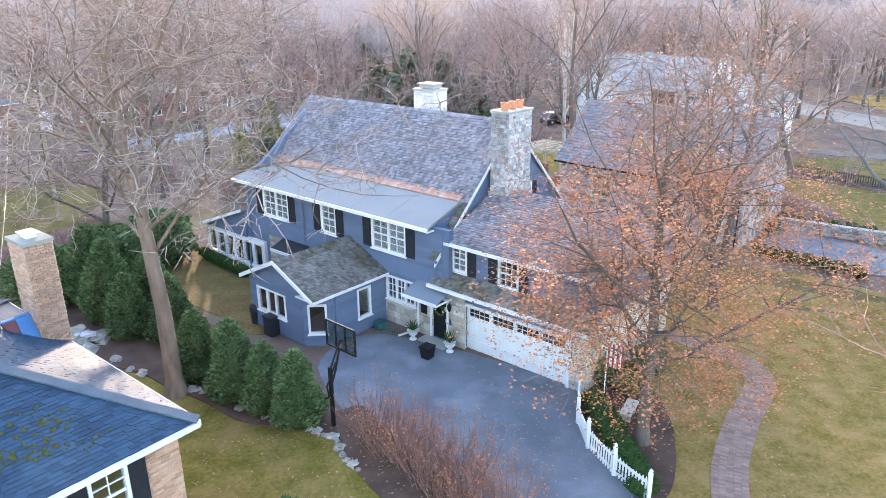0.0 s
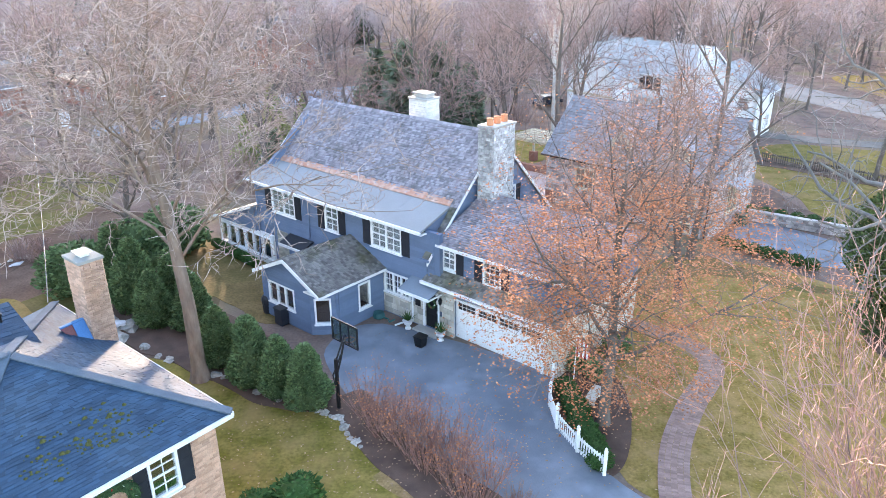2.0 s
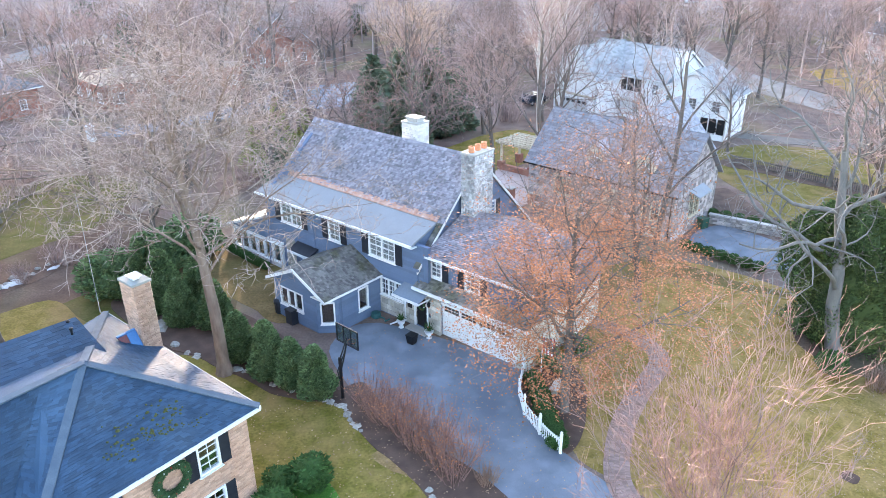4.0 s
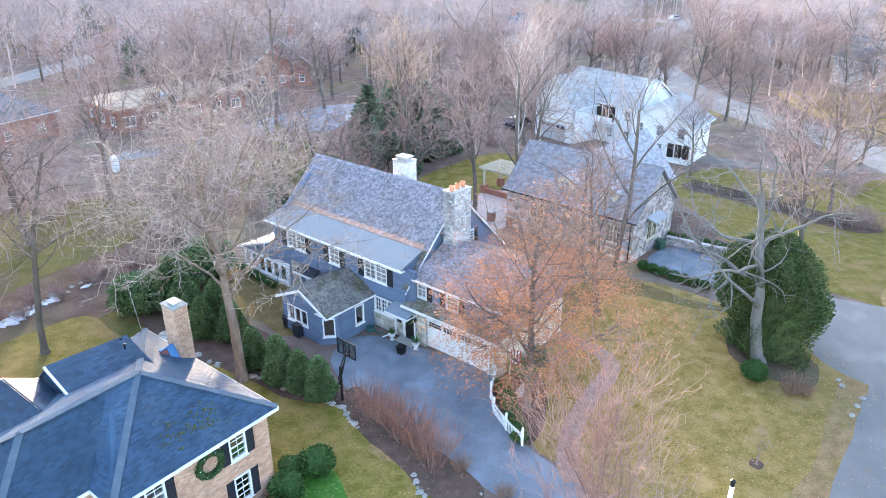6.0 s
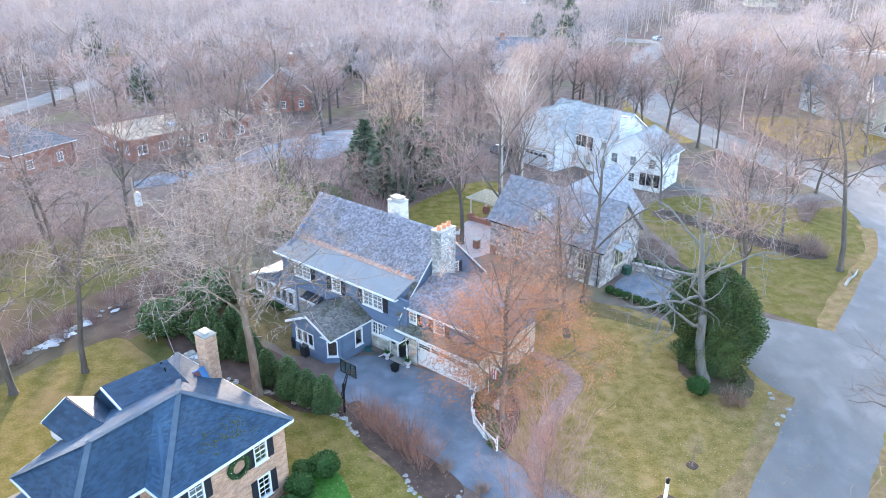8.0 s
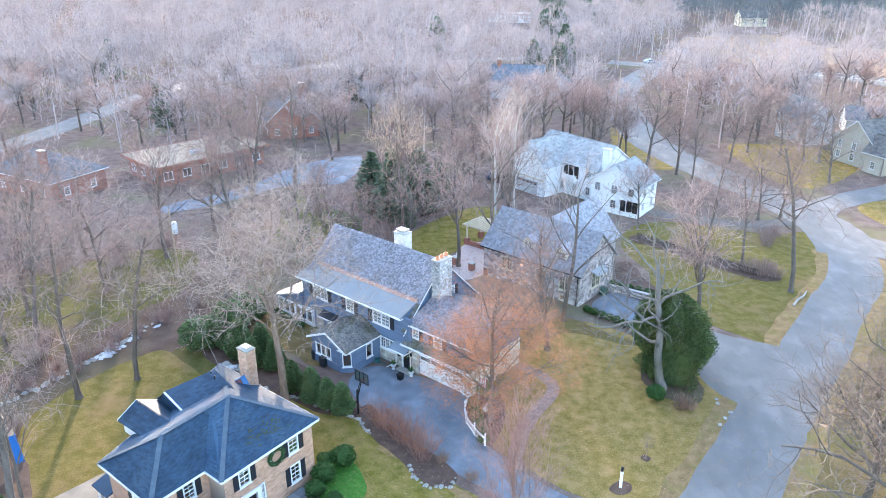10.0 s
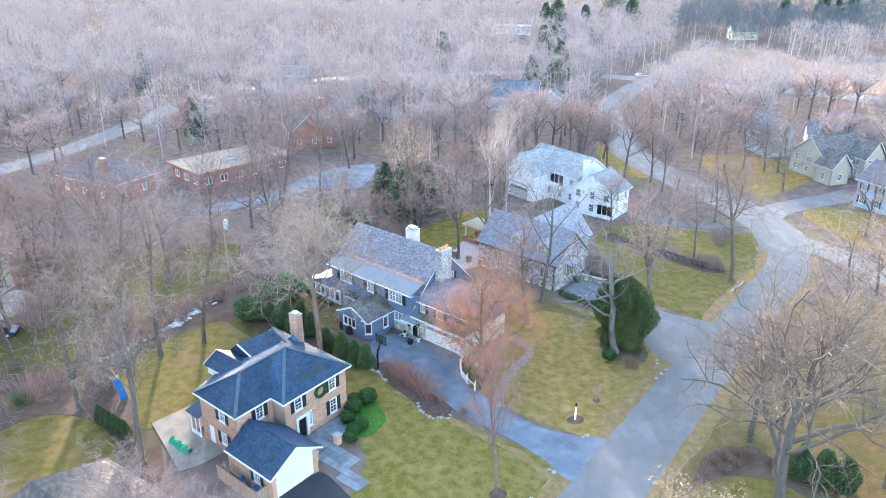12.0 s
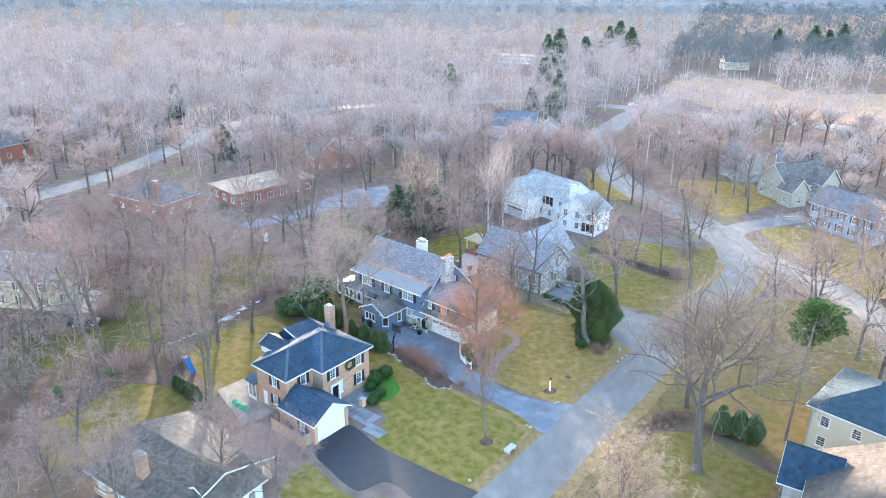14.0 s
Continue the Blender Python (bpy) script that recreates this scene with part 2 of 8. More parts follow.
M_REDBRICK = surface("red_brick", (0.28, 0.12, 0.09), (0.35, 0.16, 0.12), 0.9, 2.0, 30, 0.3, island=0.2)
M_BARK = surface("grey_bark", (0.095, 0.078, 0.067), (0.155, 0.128, 0.11), 0.95, 3.0, 14, 0.8, stretch=(1, 1, 0.25))
M_TWIG3 = surface("silver_twigs", (0.285, 0.212, 0.18), (0.385, 0.3, 0.26), 0.9, 2.0, 10, 0.0, island=0.35, spec=0.0)
M_TWIG = surface("pale_twigs", (0.33, 0.25, 0.222), (0.41, 0.315, 0.288), 0.9, 2.0, 10, 0.0, island=0.25, spec=0.0)
M_TWIG2 = surface("reddish_twigs", (0.24, 0.15, 0.115), (0.31, 0.2, 0.155), 0.9, 2.0, 10, 0.0, island=0.25, spec=0.0)
M_TWIGM = surface("rosy_brown_twigs", (0.255, 0.182, 0.166), (0.34, 0.246, 0.226), 0.9, 2.0, 10, 0.0, island=0.3, spec=0.0)
# twigs of the farther trees, colour lightened to imitate distance haze
M_WOODS = surface("hazed_mauve_twigs", (0.345, 0.278, 0.264), (0.45, 0.365, 0.35), 0.9, 2.0, 10, 0.0, island=0.25, spec=0.0)
M_WOODS2 = surface("hazed_russet_twigs", (0.355, 0.25, 0.218), (0.455, 0.325, 0.288), 0.9, 2.0, 10, 0.0, island=0.25, spec=0.0)
M_BIRCH = surface("white_bark", (0.42, 0.39, 0.36), (0.52, 0.49, 0.46), 0.8, 2.0, 12, 0.3, stain=(0.12, 0.11, 0.1), stain_scale=3.0)
M_LEAF = surface("dry_orange_leaves", (0.42, 0.145, 0.06), (0.53, 0.225, 0.115), 0.8, 0.8, 8, 0.0, island=0.4, spec=0.1)
M_BTWIG = surface("brown_twigs", (0.215, 0.148, 0.13), (0.30, 0.215, 0.192), 0.9, 2.0, 10, 0.0, island=0.3, spec=0.0)
M_REDTWIG = surface("red_brown_shrub", (0.23, 0.118, 0.098), (0.32, 0.18, 0.15), 0.85, 1.0, 8, 0.0, island=0.35)
M_EVERGREEN = surface("evergreen_needles", (0.092, 0.155, 0.066), (0.148, 0.212, 0.096), 0.85, 1.0, 10, 0.0, island=0.5, spec=0.1)
M_BOX = surface("boxwood_leaves", (0.035, 0.085, 0.025), (0.06, 0.12, 0.035), 0.8, 1.2, 10, 0.0, island=0.35, spec=0.1)
M_GLASS = glass_mat()
# near-black colour standing in for the gloom of unlit rooms
M_DARK = surface("unlit_interior", (0.03, 0.03, 0.035), None, 0.9, 1, 10, 0)
M_CURTAIN = surface("white_curtain", (0.75, 0.75, 0.74), (0.68, 0.68, 0.68), 0.9, 3, 30, 0.1)
M_BLACK = surface("black_metal", (0.012, 0.012, 0.014), (0.02, 0.02, 0.022), 0.4, 4, 40, 0.05, metal=0.3)
M_WOOD = surface("weathered_wood", (0.30, 0.22, 0.16), (0.38, 0.29, 0.21), 0.8, 2, 20, 0.2, stretch=(1, 1, 0.2), objvar=0.1)
M_GRAVEL = surface("roof_gravel", (0.33, 0.255, 0.185), (0.40, 0.315, 0.235), 0.95, 0.6, 20, 0.3, spec=0.05)
M_CONC = surface("pale_concrete", (0.35, 0.335, 0.31), (0.43, 0.415, 0.385), 0.9, 0.8, 25, 0.2)
M_CREAM = surface("cream_paint", (0.60, 0.54, 0.42), (0.55, 0.49, 0.38), 0.6, 1.0, 25, 0.05)
M_TERRA = surface("terracotta", (0.58, 0.22, 0.10), (0.62, 0.28, 0.15), 0.85, 3, 25, 0.15)
M_SNOW = surface("old_snow", (0.62, 0.63, 0.66), (0.5, 0.5, 0.52), 0.7, 3, 25, 0.4)

# ---- ground, streets, drives, lawns ----
def smooth_poly(pts, steps=4):
    """A closed Catmull-Rom curve through the corners."""
    out, n = [], len(pts)
    for i in range(n):
        p0, p1, p2, p3 = (Vector(pts[(i + k - 1) % n]) for k in range(4))
        for s in range(steps):
            t = s / steps
            out.append(tuple(0.5 * (2 * p1 + (p2 - p0) * t + (2 * p0 - 5 * p1 + 4 * p2 - p3) * t * t + (3 * p1 - p0 - 3 * p2 + p3) * t ** 3)))
    return out


def ribbon(line, width, steps=6):
    """The outline of a strip of that width along a smooth line."""
    pts, n = [], len(line)
    for i in range(n - 1):
        p0, p1, p2, p3 = (Vector(line[min(max(i + k - 1, 0), n - 1)]) for k in range(4))
        for s in range(steps):
            t = s / steps
            pts.append(0.5 * (2 * p1 + (p2 - p0) * t + (2 * p0 - 5 * p1 + 4 * p2 - p3) * t * t + (3 * p1 - p0 - 3 * p2 + p3) * t ** 3))
    pts.append(Vector(line[-1]))
    return pts


def strip_geo(line, width, z, low=-0.05, steps=6, wob=0.0):
    pts = ribbon(line, width, steps)
    g, n = Geo(), len(pts)
    for i, p in enumerate(pts):
        d = (pts[min(i + 1, n - 1)] - pts[max(i - 1, 0)]).normalized()
        s = Vector((-d.y, d.x)) * (width / 2 + random.uniform(-wob, wob))
        a, b = p + s, p - s
        g.v += [(a.x, a.y, z), (b.x, b.y, z), (a.x, a.y, low), (b.x, b.y, low)]
    for i in range(n - 1):
        k = 4 * i
        g.f += [(k + 1, k + 5, k + 4, k), (k, k + 4, k + 6, k + 2), (k + 5, k + 1, k + 3, k + 7)]
    return g


def sheet(name, poly, z, mat, label, category="lawn", kind="structure", wobble=0.25):
    pts = []
    for p in smooth_poly(poly, 6):
        a = noise.noise((p[0] * 0.6, p[1] * 0.6, 3)) * wobble
        b = noise.noise((p[0] * 0.6, p[1] * 0.6, 9)) * wobble
        pts.append((p[0] + a, p[1] + b))
    return single(name, Geo().prism(pts, -0.03, z), mat, Matrix(), label, category, kind=kind)


G = Geo()
xs = sorted({*range(-80, 121, 10), -4000, -2000, -1000, -500, -250, -120, 160, 250, 500, 1000, 2000, 4000})
ys = sorted({*range(-80, 221, 10), -4000, -2000, -1000, -500, -250, -120, 300, 500, 1000, 2000, 4000})
G.v = [(x, y, 0) for y in ys for x in xs]
G.f = [(j * len(xs) + i, j * len(xs) + i + 1, (j + 1) * len(xs) + i + 1, (j + 1) * len(xs) + i) for j in range(len(ys) - 1) for i in range(len(xs) - 1)]
single("ground", G, M_FLOOR, Matrix(), "brown leaf litter and thin winter grass", "ground", kind="structure")

STREET = [(-60, -104), (-22, -54), (-4, -31), (9.2, -13.9), (16.4, -4.4), (20.9, 1.7), (28.6, 12), (31.8, 16.2), (38.5, 24.4), (46.8, 35.3), (52.2, 41.8), (56, 49.5), (57.8, 58), (56.8, 66), (54.6, 75), (50.4, 85.5), (46.8, 97), (44.9, 110), (45.6, 125), (47.5, 140), (51, 158), (66, 190), (80, 212), (130, 300)]
single("road", strip_geo(STREET[:13], 5.9, 0.03, wob=0.12), M_ASPHALT, Matrix(), "worn pale grey asphalt street winding between lawns", "road", kind="structure")
single("road_east", strip_geo([(56.8, 57), (62, 50.5), (66, 42.5), (68.2, 33.5), (69.8, 22), (74, 4), (84, -30)], 5.4, 0.034, wob=0.1), M_ASPHALT, Matrix(), "grey asphalt side street", "road", kind="structure")
single("road_upper", strip_geo(STREET[11:], 8.2, 0.036, wob=0.12), M_ASPHALT, Matrix(), "broader pale asphalt street beyond the bend", "road", kind="structure")
LANE = [(57, 62), (62, 68.5), (69, 72.5), (76, 75.6), (82, 79)]
single("road_north", strip_geo(LANE, 5.0, 0.04, wob=0.1), M_ASPHALT, Matrix(), "grey asphalt lane", "road", kind="structure")
single("road_far", strip_geo([(60, 214), (76, 206), (96, 195), (123, 183), (142, 162), (180, 130)], 9, 0.042), M_ASPHALT, Matrix(), "broad pale street behind the houses", "road", kind="structure")
single("road_west", strip_geo([(-130, 50), (-97, 79), (-88, 92), (-81, 115), (-74, 160), (-58, 186), (-36, 204), (0, 214), (40, 225)], 7, 0.03), M_ASPHALT, Matrix(), "pale asphalt street among the trees", "road", kind="structure")

M_VERGE = surface("leafy_verge", (0.255, 0.16, 0.075), (0.37, 0.24, 0.118), 0.95, 1.4, 10, 0.9, spec=0.03, stain=(0.19, 0.155, 0.05), stain_scale=0.5, stain_amount=0.8, c3=(0.08, 0.05, 0.03))


def offset_line(line, d):
    out = []
    for i, p in enumerate(line):
        a, b = Vector(line[max(i - 1, 0)]), Vector(line[min(i + 1, len(line) - 1)])
        n = (b - a).normalized()
        out.append((p[0] - n.y * d, p[1] + n.x * d))
    return out


for side in (3.5, -3.5):
    single("verge", strip_geo(offset_line(STREET[2:12], side), 1.9, 0.0235, low=-0.02, wob=0.35), M_VERGE, Matrix(), "strip of brown leaves and bare soil along the street", "verge", kind="structure")
single("verge", strip_geo([(-2.0, 11.6), (0.6, 9.2), (4.0, 6.4), (7.4, 3.6), (10.4, 1.2), (13.2, -2.6)], 0.7, 0.0245, low=-0.02, wob=0.2), M_VERGE, Matrix(), "worn brown edge of the driveway", "verge", kind="structure")
DRIVE = [(-3.0, 23.2), (-5.6, 20.6), (-3.9, 16.6), (-1.9, 13.6), (0.8, 10.6), (4.2, 8.2), (7.2, 5.6), (10.0, 3.2), (12.4, 0.6), (14.0, -1.8), (16.6, -2.6), (20.2, 2.0), (18.5, 3.7), (16.3, 4.1), (13.0, 5.2), (9.4, 8.2), (6.7, 11.5), (5.5, 13.4), (5.0, 16.4), (5.2, 18.6)]
sheet("driveway", DRIVE, 0.027, M_DRIVE, "blue-grey asphalt driveway leading to the double garage", "driveway", wobble=0.1)
sheet("driveway_brick_house", [(-8.0, -1.2), (-11.1, -5.6), (-8.5, -9.4), (-5.8, -12.1), (-4.6, -12.0), (-3.0, -10.9), (-1.4, -11.5), (1.8, -14.8), (5.4, -17.6), (9.0, -14.2), (6.4, -11.9), (3.2, -9.9), (-3.8, -5.1)], 0.028, M_BLACKTOP, "freshly sealed black asphalt driveway", "driveway", wobble=0.04)
sheet("driveway_southwest", [(-13.5, -14.5), (-9.5, -15.0), (-4.5, -20.0), (-0.5, -24.5), (-5.0, -29.0), (-11.5, -22.0)], 0.026, M_BLACKTOP, "black asphalt driveway of the low house", "driveway", wobble=0.05)
sheet("driveway_conifer", [(28.6, 17.6), (32.5, 16.6), (38.8, 24.6), (36.6, 26.8), (31.9, 29.2), (28.8, 31.8), (26.0, 33.6), (25.6, 30.6), (27.6, 27.0), (26.9, 21.6)], 0.0265, M_ASPHALT, "grey asphalt driveway beside the conifer", "driveway", wobble=0.1)
sheet("driveway_stone_house", [(19.6, 35.4), (22.6, 31.8), (24.6, 30.6), (28.6, 32.4), (26.4, 35.2), (22.9, 38.6)], 0.046, M_DRIVE, "dark asphalt drive at the stone house", "driveway", wobble=0.1)
single("driveway_white_house", strip_geo([(33.5, 66), (40, 62.6), (47, 60.6), (53.5, 61.5)], 2.8, 0.046, wob=0.15), M_LANE, Matrix(), "narrow brown-grey drive of the white house", "driveway", kind="structure")

sheet("lawn_front", [(6.6, 16.5), (7.0, 11.8), (9.8, 8.6), (13.4, 5.6), (19.6, 3.4), (23.3, 7.4), (27.4, 13.4), (29.4, 17.4), (26.9, 22.0), (22.5, 29.0), (16.5, 32.0), (10.0, 28.0), (8.0, 22.0)], 0.02, M_LAWN, "yellowed winter lawn in front of the houses")
sheet("lawn_brick_front", [(-3.9, 14.4), (-2.2, 12.2), (0.2, 10.0), (3.8, 7.2), (7.2, 4.6), (10.0, 2.9), (12.8, 0.6), (14.6, -3.0), (10.8, -9.0), (8.6, -12.4), (3.0, -11.4), (-1.0, -8.4), (-4.6, -4.6), (-3.8, 0.6), (-6.0, 4.4), (-7.6, 9.6), (-10.5, 14.5), (-14.5, 19.5), (-10.5, 18.2), (-7.2, 16.4), (-4.6, 15.6)], 0.02, M_GREEN, "patchy green winter lawn")
sheet("litter_west", [(-70, -30), (-24, -30), (-20, -8), (-23, 4), (-16, 14), (-12, 20), (-14, 30), (-22, 40), (-40, 48), (-62, 44), (-74, 10)], 0.008, M_LITTER, "dark leaf litter under the western trees", "ground", wobble=1.0)
sheet("lawn_backyards", [(-58, 23), (-54, 28), (-48, 25.5), (-43, 28), (-37.5, 20), (-39.5, 14.8), (-46.5, 12.5), (-50, 9), (-58, 12)], 0.016, M_YARD, "mottled green lawn of the cream house", wobble=0.8)
sheet("lawn_play", [(-22, 27), (-27, 20.5), (-31, 13.5), (-29.5, 7), (-25.4, 4.4), (-21.5, 6.5), (-17, 12), (-14, 17), (-17.6, 24.6)], 0.016, M_YARD, "worn grass round the play set", wobble=0.5)
sheet("lawn_southwest", [(-11.5, -8.0), (-6.4, -13.0), (-2.0, -13.2), (1.6, -16.0), (4.6, -19.0), (0.5, -23.5), (-4.6, -18.6), (-9.6, -14.2), (-13.0, -13.5)], 0.02, M_GREEN, "green strip between two driveways")
sheet("lawn_side", [(-5.6, 27.4), (-9.6, 31.0), (-14.6, 35.0), (-18.0, 33.6), (-16.4, 29.0), (-12.0, 25.6), (-8.8, 23.2)], 0.02, M_DRY, "dry tan grass beside the blue house")
sheet("lawn_brick_back", [(-16.6, 17.2), (-22.0, 24.0), (-25.4, 25.6), (-30.4, 19.6), (-31.8, 13.4), (-28.0, 7.4), (-25.2, 4.6), (-20.0, 9.0)], 0.02, M_OLIVE, "dull green back lawn behind the brick house")
sheet("lawn_west", [(-43.1, -1.2), (-40.3, 0.4), (-39, 4.0), (-37.5, 6.1), (-34, 6.8), (-30.4, 5.2), (-27.3, 2.2), (-25.4, -3.3), (-28.6, -7), (-33.2, -8.8), (-39, -9)], 0.02, M_OLIVE, "dull green lawn beyond the mulch bed", wobble=0.2)
sheet("lawn_northwest", [(-27, 40), (-31, 33), (-36, 24), (-46, 18), (-56, 26), (-50, 38), (-38, 50), (-29, 50)], 0.02, M_YARD, "dull green lawn under bare trees")
sheet("lawn_behind", [(0, 47), (7, 53), (13, 61), (9, 68), (2, 62), (-4, 52)], 0.02, M_GREEN, "green back lawn behind the pergola")
sheet("lawn_conifer", [(27, 36), (32.4, 30.2), (38.2, 26.4), (45.4, 36.4), (53.4, 46.8), (55.4, 57), (48, 57), (41, 59.6), (35, 61.6), (29.4, 59), (26.8, 52), (28.2, 44)], 0.02, M_OLIVE, "mottled olive lawn at the bend of the street")
sheet("lawn_street_east", [(13.0, -12.4), (18.6, -4.6), (25.2, 4.0), (33.0, 14.2), (42, 25), (52, 33), (60, 34), (64, 20), (54, 4), (44, -6), (38, -16), (26, -28), (12, -22)], 0.02, M_DRY, "dry yellow-brown lawn across the street")
sheet("lawn_oak", [(24.5, -5.0), (28.0, -1.6), (32.0, -1.8), (36.4, -5.0), (37.4, -9.4), (32.0, -14.0), (26.0, -11.0)], 0.026, M_OLIVE, "dull green grass under the old oak", wobble=0.5)
sheet("lawn_pole", [(44.5, 88), (43.6, 104), (42, 122), (38, 110), (37, 92)], 0.02, M_LAWN, "grass verge beside the street")
sheet("lawn_far_east", [(59, 84), (64, 77), (76, 86), (84, 96), (72, 104), (60, 104)], 0.02, M_LAWN, "lawn across the street")
sheet("lawn_blue_house", [(66, 66), (70, 44), (74, 30), (90, 40), (84, 58), (74, 70)], 0.02, M_LAWN, "lawn in front of the blue house")
sheet("lawn_southeast", [(70, 34), (73, 20), (80, 2), (95, 10), (90, 36)], 0.02, M_LAWN, "lawn by the side street")
MARSH = [(104, 212), (98, 240), (104, 275), (128, 294), (154, 290), (157, 252), (195, 254), (250, 290), (262, 240), (220, 206), (150, 180), (124, 200)]
sheet("parking_court", [(-38, 65), (-30, 70.5), (-22, 79), (-13.5, 80), (-12.5, 96), (-22.5, 90.5), (-30, 77), (-39, 69)], 0.03, M_DRIVE, "blue-grey asphalt court behind the hedges", "driveway", wobble=0.3)
sheet("lawn_west_road", [(-79, 103), (-71, 120), (-69, 150), (-56, 179), (-46, 174), (-54, 142), (-56, 114), (-66, 100)], 0.02, M_FLOOR, "brown leafy verge along the western street", wobble=0.8)
sheet("lawn_west_far", [(-104, 92), (-92, 104), (-86, 130), (-82, 160), (-66, 192), (-84, 196), (-104, 160), (-112, 118)], 0.02, M_FLOOR, "brown leafy ground across the western street", wobble=0.8)
sheet("marsh", MARSH, 0.05, surface("reed_marsh", (0.27, 0.17, 0.11), (0.34, 0.23, 0.15), 0.95, 0.1, 1.2, 0.5, spec=0.05), "orange-brown marsh meadow behind the far street", "meadow", wobble=3)

# ---- house parts ----
def window(house, m, u, z, w, h, cols=2, rows=3, sashes=1, frame=M_WHITE, curtain=False, fw=0.09, shutters=0.0, shutter_mat=M_SHUTTER, muntins=True):
    """A window in a wall whose pose is m: its left lower corner at (u, z) on the wall. Frame, sill, sashes, muntins, panes and shutters."""
    f = Geo()
    f.box(u, -0.06, z, u + fw, 0.12, z + h).box(u + w - fw, -0.06, z, u + w, 0.12, z + h)
    f.box(u + fw, -0.06, z, u + w - fw, 0.12, z + fw).box(u + fw, -0.06, z + h - fw, u + w - fw, 0.12, z + h)
    win = part("window", f, frame, house, m=m)
    part("sill", Geo().box(u - 0.05, -0.12, z - 0.05, u + w + 0.05, 0.02, z), frame, win)
    sw = (w - 2 * fw) / sashes
    for s in range(sashes):
        a, b = u + fw + s * sw, u + fw + (s + 1) * sw
        if s:
            part("mullion", Geo().box(a - 0.05, -0.045, z + fw, a + 0.05, 0.1, z + h - fw), frame, win)
        part("pane", Geo().box(a + 0.003, 0.02, z + fw + 0.002, b - 0.003, 0.028, z + h - fw - 0.002), M_GLASS, win).visible_shadow = False
        if muntins:
            g = Geo()
            for c in range(1, cols):
                x = a + (b - a) * c / cols
                g.box(x - 0.014, -0.01, z + fw, x + 0.014, 0.018, z + h - fw)
            for r in range(1, rows):
                q = z + fw + (h - 2 * fw) * r / rows
                t = 0.035 if (rows % 2 == 0 and r == rows // 2) else 0.014
                g.box(a, -0.012, q - t, b, 0.019, q + t)
            if g.v:
                part("muntins", g, frame, win)
        if curtain:
            c = Geo()
            n = 14
            for k in range(n + 1):
                x = a + (b - a) * k / n
                y = 0.045 + 0.02 * (k % 2)
                c.v += [(x, y, z + fw), (x, y, z + h - fw), (x, y + 0.01, z + fw), (x, y + 0.01, z + h - fw)]
            for k in range(n):
                q = 4 * k
                c.f += [(q, q + 4, q + 5, q + 1), (q + 2, q + 3, q + 7, q + 6)]
            part("curtain", c, M_CURTAIN, win)
    if shutters:
        for x in (u - shutters - 0.02, u + w + 0.02):
            g = Geo().box(x, -0.07, z + 0.02, x + 0.06, -0.037, z + h).box(x + shutters - 0.06, -0.07, z + 0.02, x + shutters, -0.037, z + h)
            for q in (z + 0.02, z + h * 0.55, z + h - 0.09):
                g.box(x + 0.06, -0.07, q, x + shutters - 0.06, -0.037, q + 0.08)
            g.box(x + 0.06, -0.055, z + 0.06, x + shutters - 0.06, -0.037, z + h - 0.06)
            part("shutter", g, shutter_mat, house, "louvred dark shutter", m=m)
    return win


def hole(u, z, w, h):
    return (u + 0.02, u + w - 0.02, z + 0.02, z + h - 0.02)


def courses(house, mat, a, b, c, d, step=0.16, width=0.22, singles=0, thick=0.025, part_name="shingle", cut=None, gap=0.006):
    """Shingles on the roof plane a, b (eave, left to right), c, d (ridge, right to left): overlapping rows of separate pieces."""
    a, b, c, d = map(Vector, (a, b, c, d))
    rows = max(2, int(((d - a).length + (c - b).length) / 2 / step))
    nrm = (b - a).cross(d - a).normalized()
    if nrm.z < 0:
        nrm.negate()
    g, n = Geo(), 0
    shared = None
    for r in range(rows):
        p, q = a + (d - a) * (r / rows), b + (c - b) * (r / rows)
        p2, q2 = a + (d - a) * ((r + 1.25) / rows), b + (c - b) * ((r + 1.25) / rows)
        ln = (q - p).length
        if ln < 0.05:
            continue
        k = max(1, round(ln / width))
        off = random.random()
        s = [max(0, min(1, (i + off - 0.5 + random.uniform(-0.12, 0.12)) / k)) for i in range(k + 2)]
        for s0, s1 in zip(s, s[1:]):
            if (s1 - s0) * ln < 0.03:
                continue
            e = gap / ln
            lift = thick * random.uniform(0.7, 1.6)
            P = [p.lerp(q, s0 + e), p.lerp(q, s1 - e), p2.lerp(q2, s1 - e), p2.lerp(q2, s0 + e)]
            drop = (a - d).normalized() * random.uniform(0, 0.03)
            P[0], P[1] = P[0] + drop, P[1] + drop
            if cut and cut((P[0] + P[2]) / 2):
                continue
            top = [P[0] + nrm * lift, P[1] + nrm * lift, P[2] + nrm * 0.008, P[3] + nrm * 0.008]
            bot = [x - nrm * 0.012 for x in P]
            geo = (top + bot, [(0, 1, 2, 3), (4, 7, 6, 5), (0, 4, 5, 1), (1, 5, 6, 2), (3, 7, 4, 0)])
            if n < singles:
                part(part_name, Geo().add(*geo), mat, house)
                n += 1
            else:
                g.add(*geo)
    if g.v:
        part("shingles", g, mat, house, kind="stuff")


def roof_deck(house, faces, mat, thick=0.14, name="roof"):
    g = Geo()
    for f in faces:
        g.slab([tuple(p) for p in f], (0, 0, -thick))
    return part(name, g, mat, house)


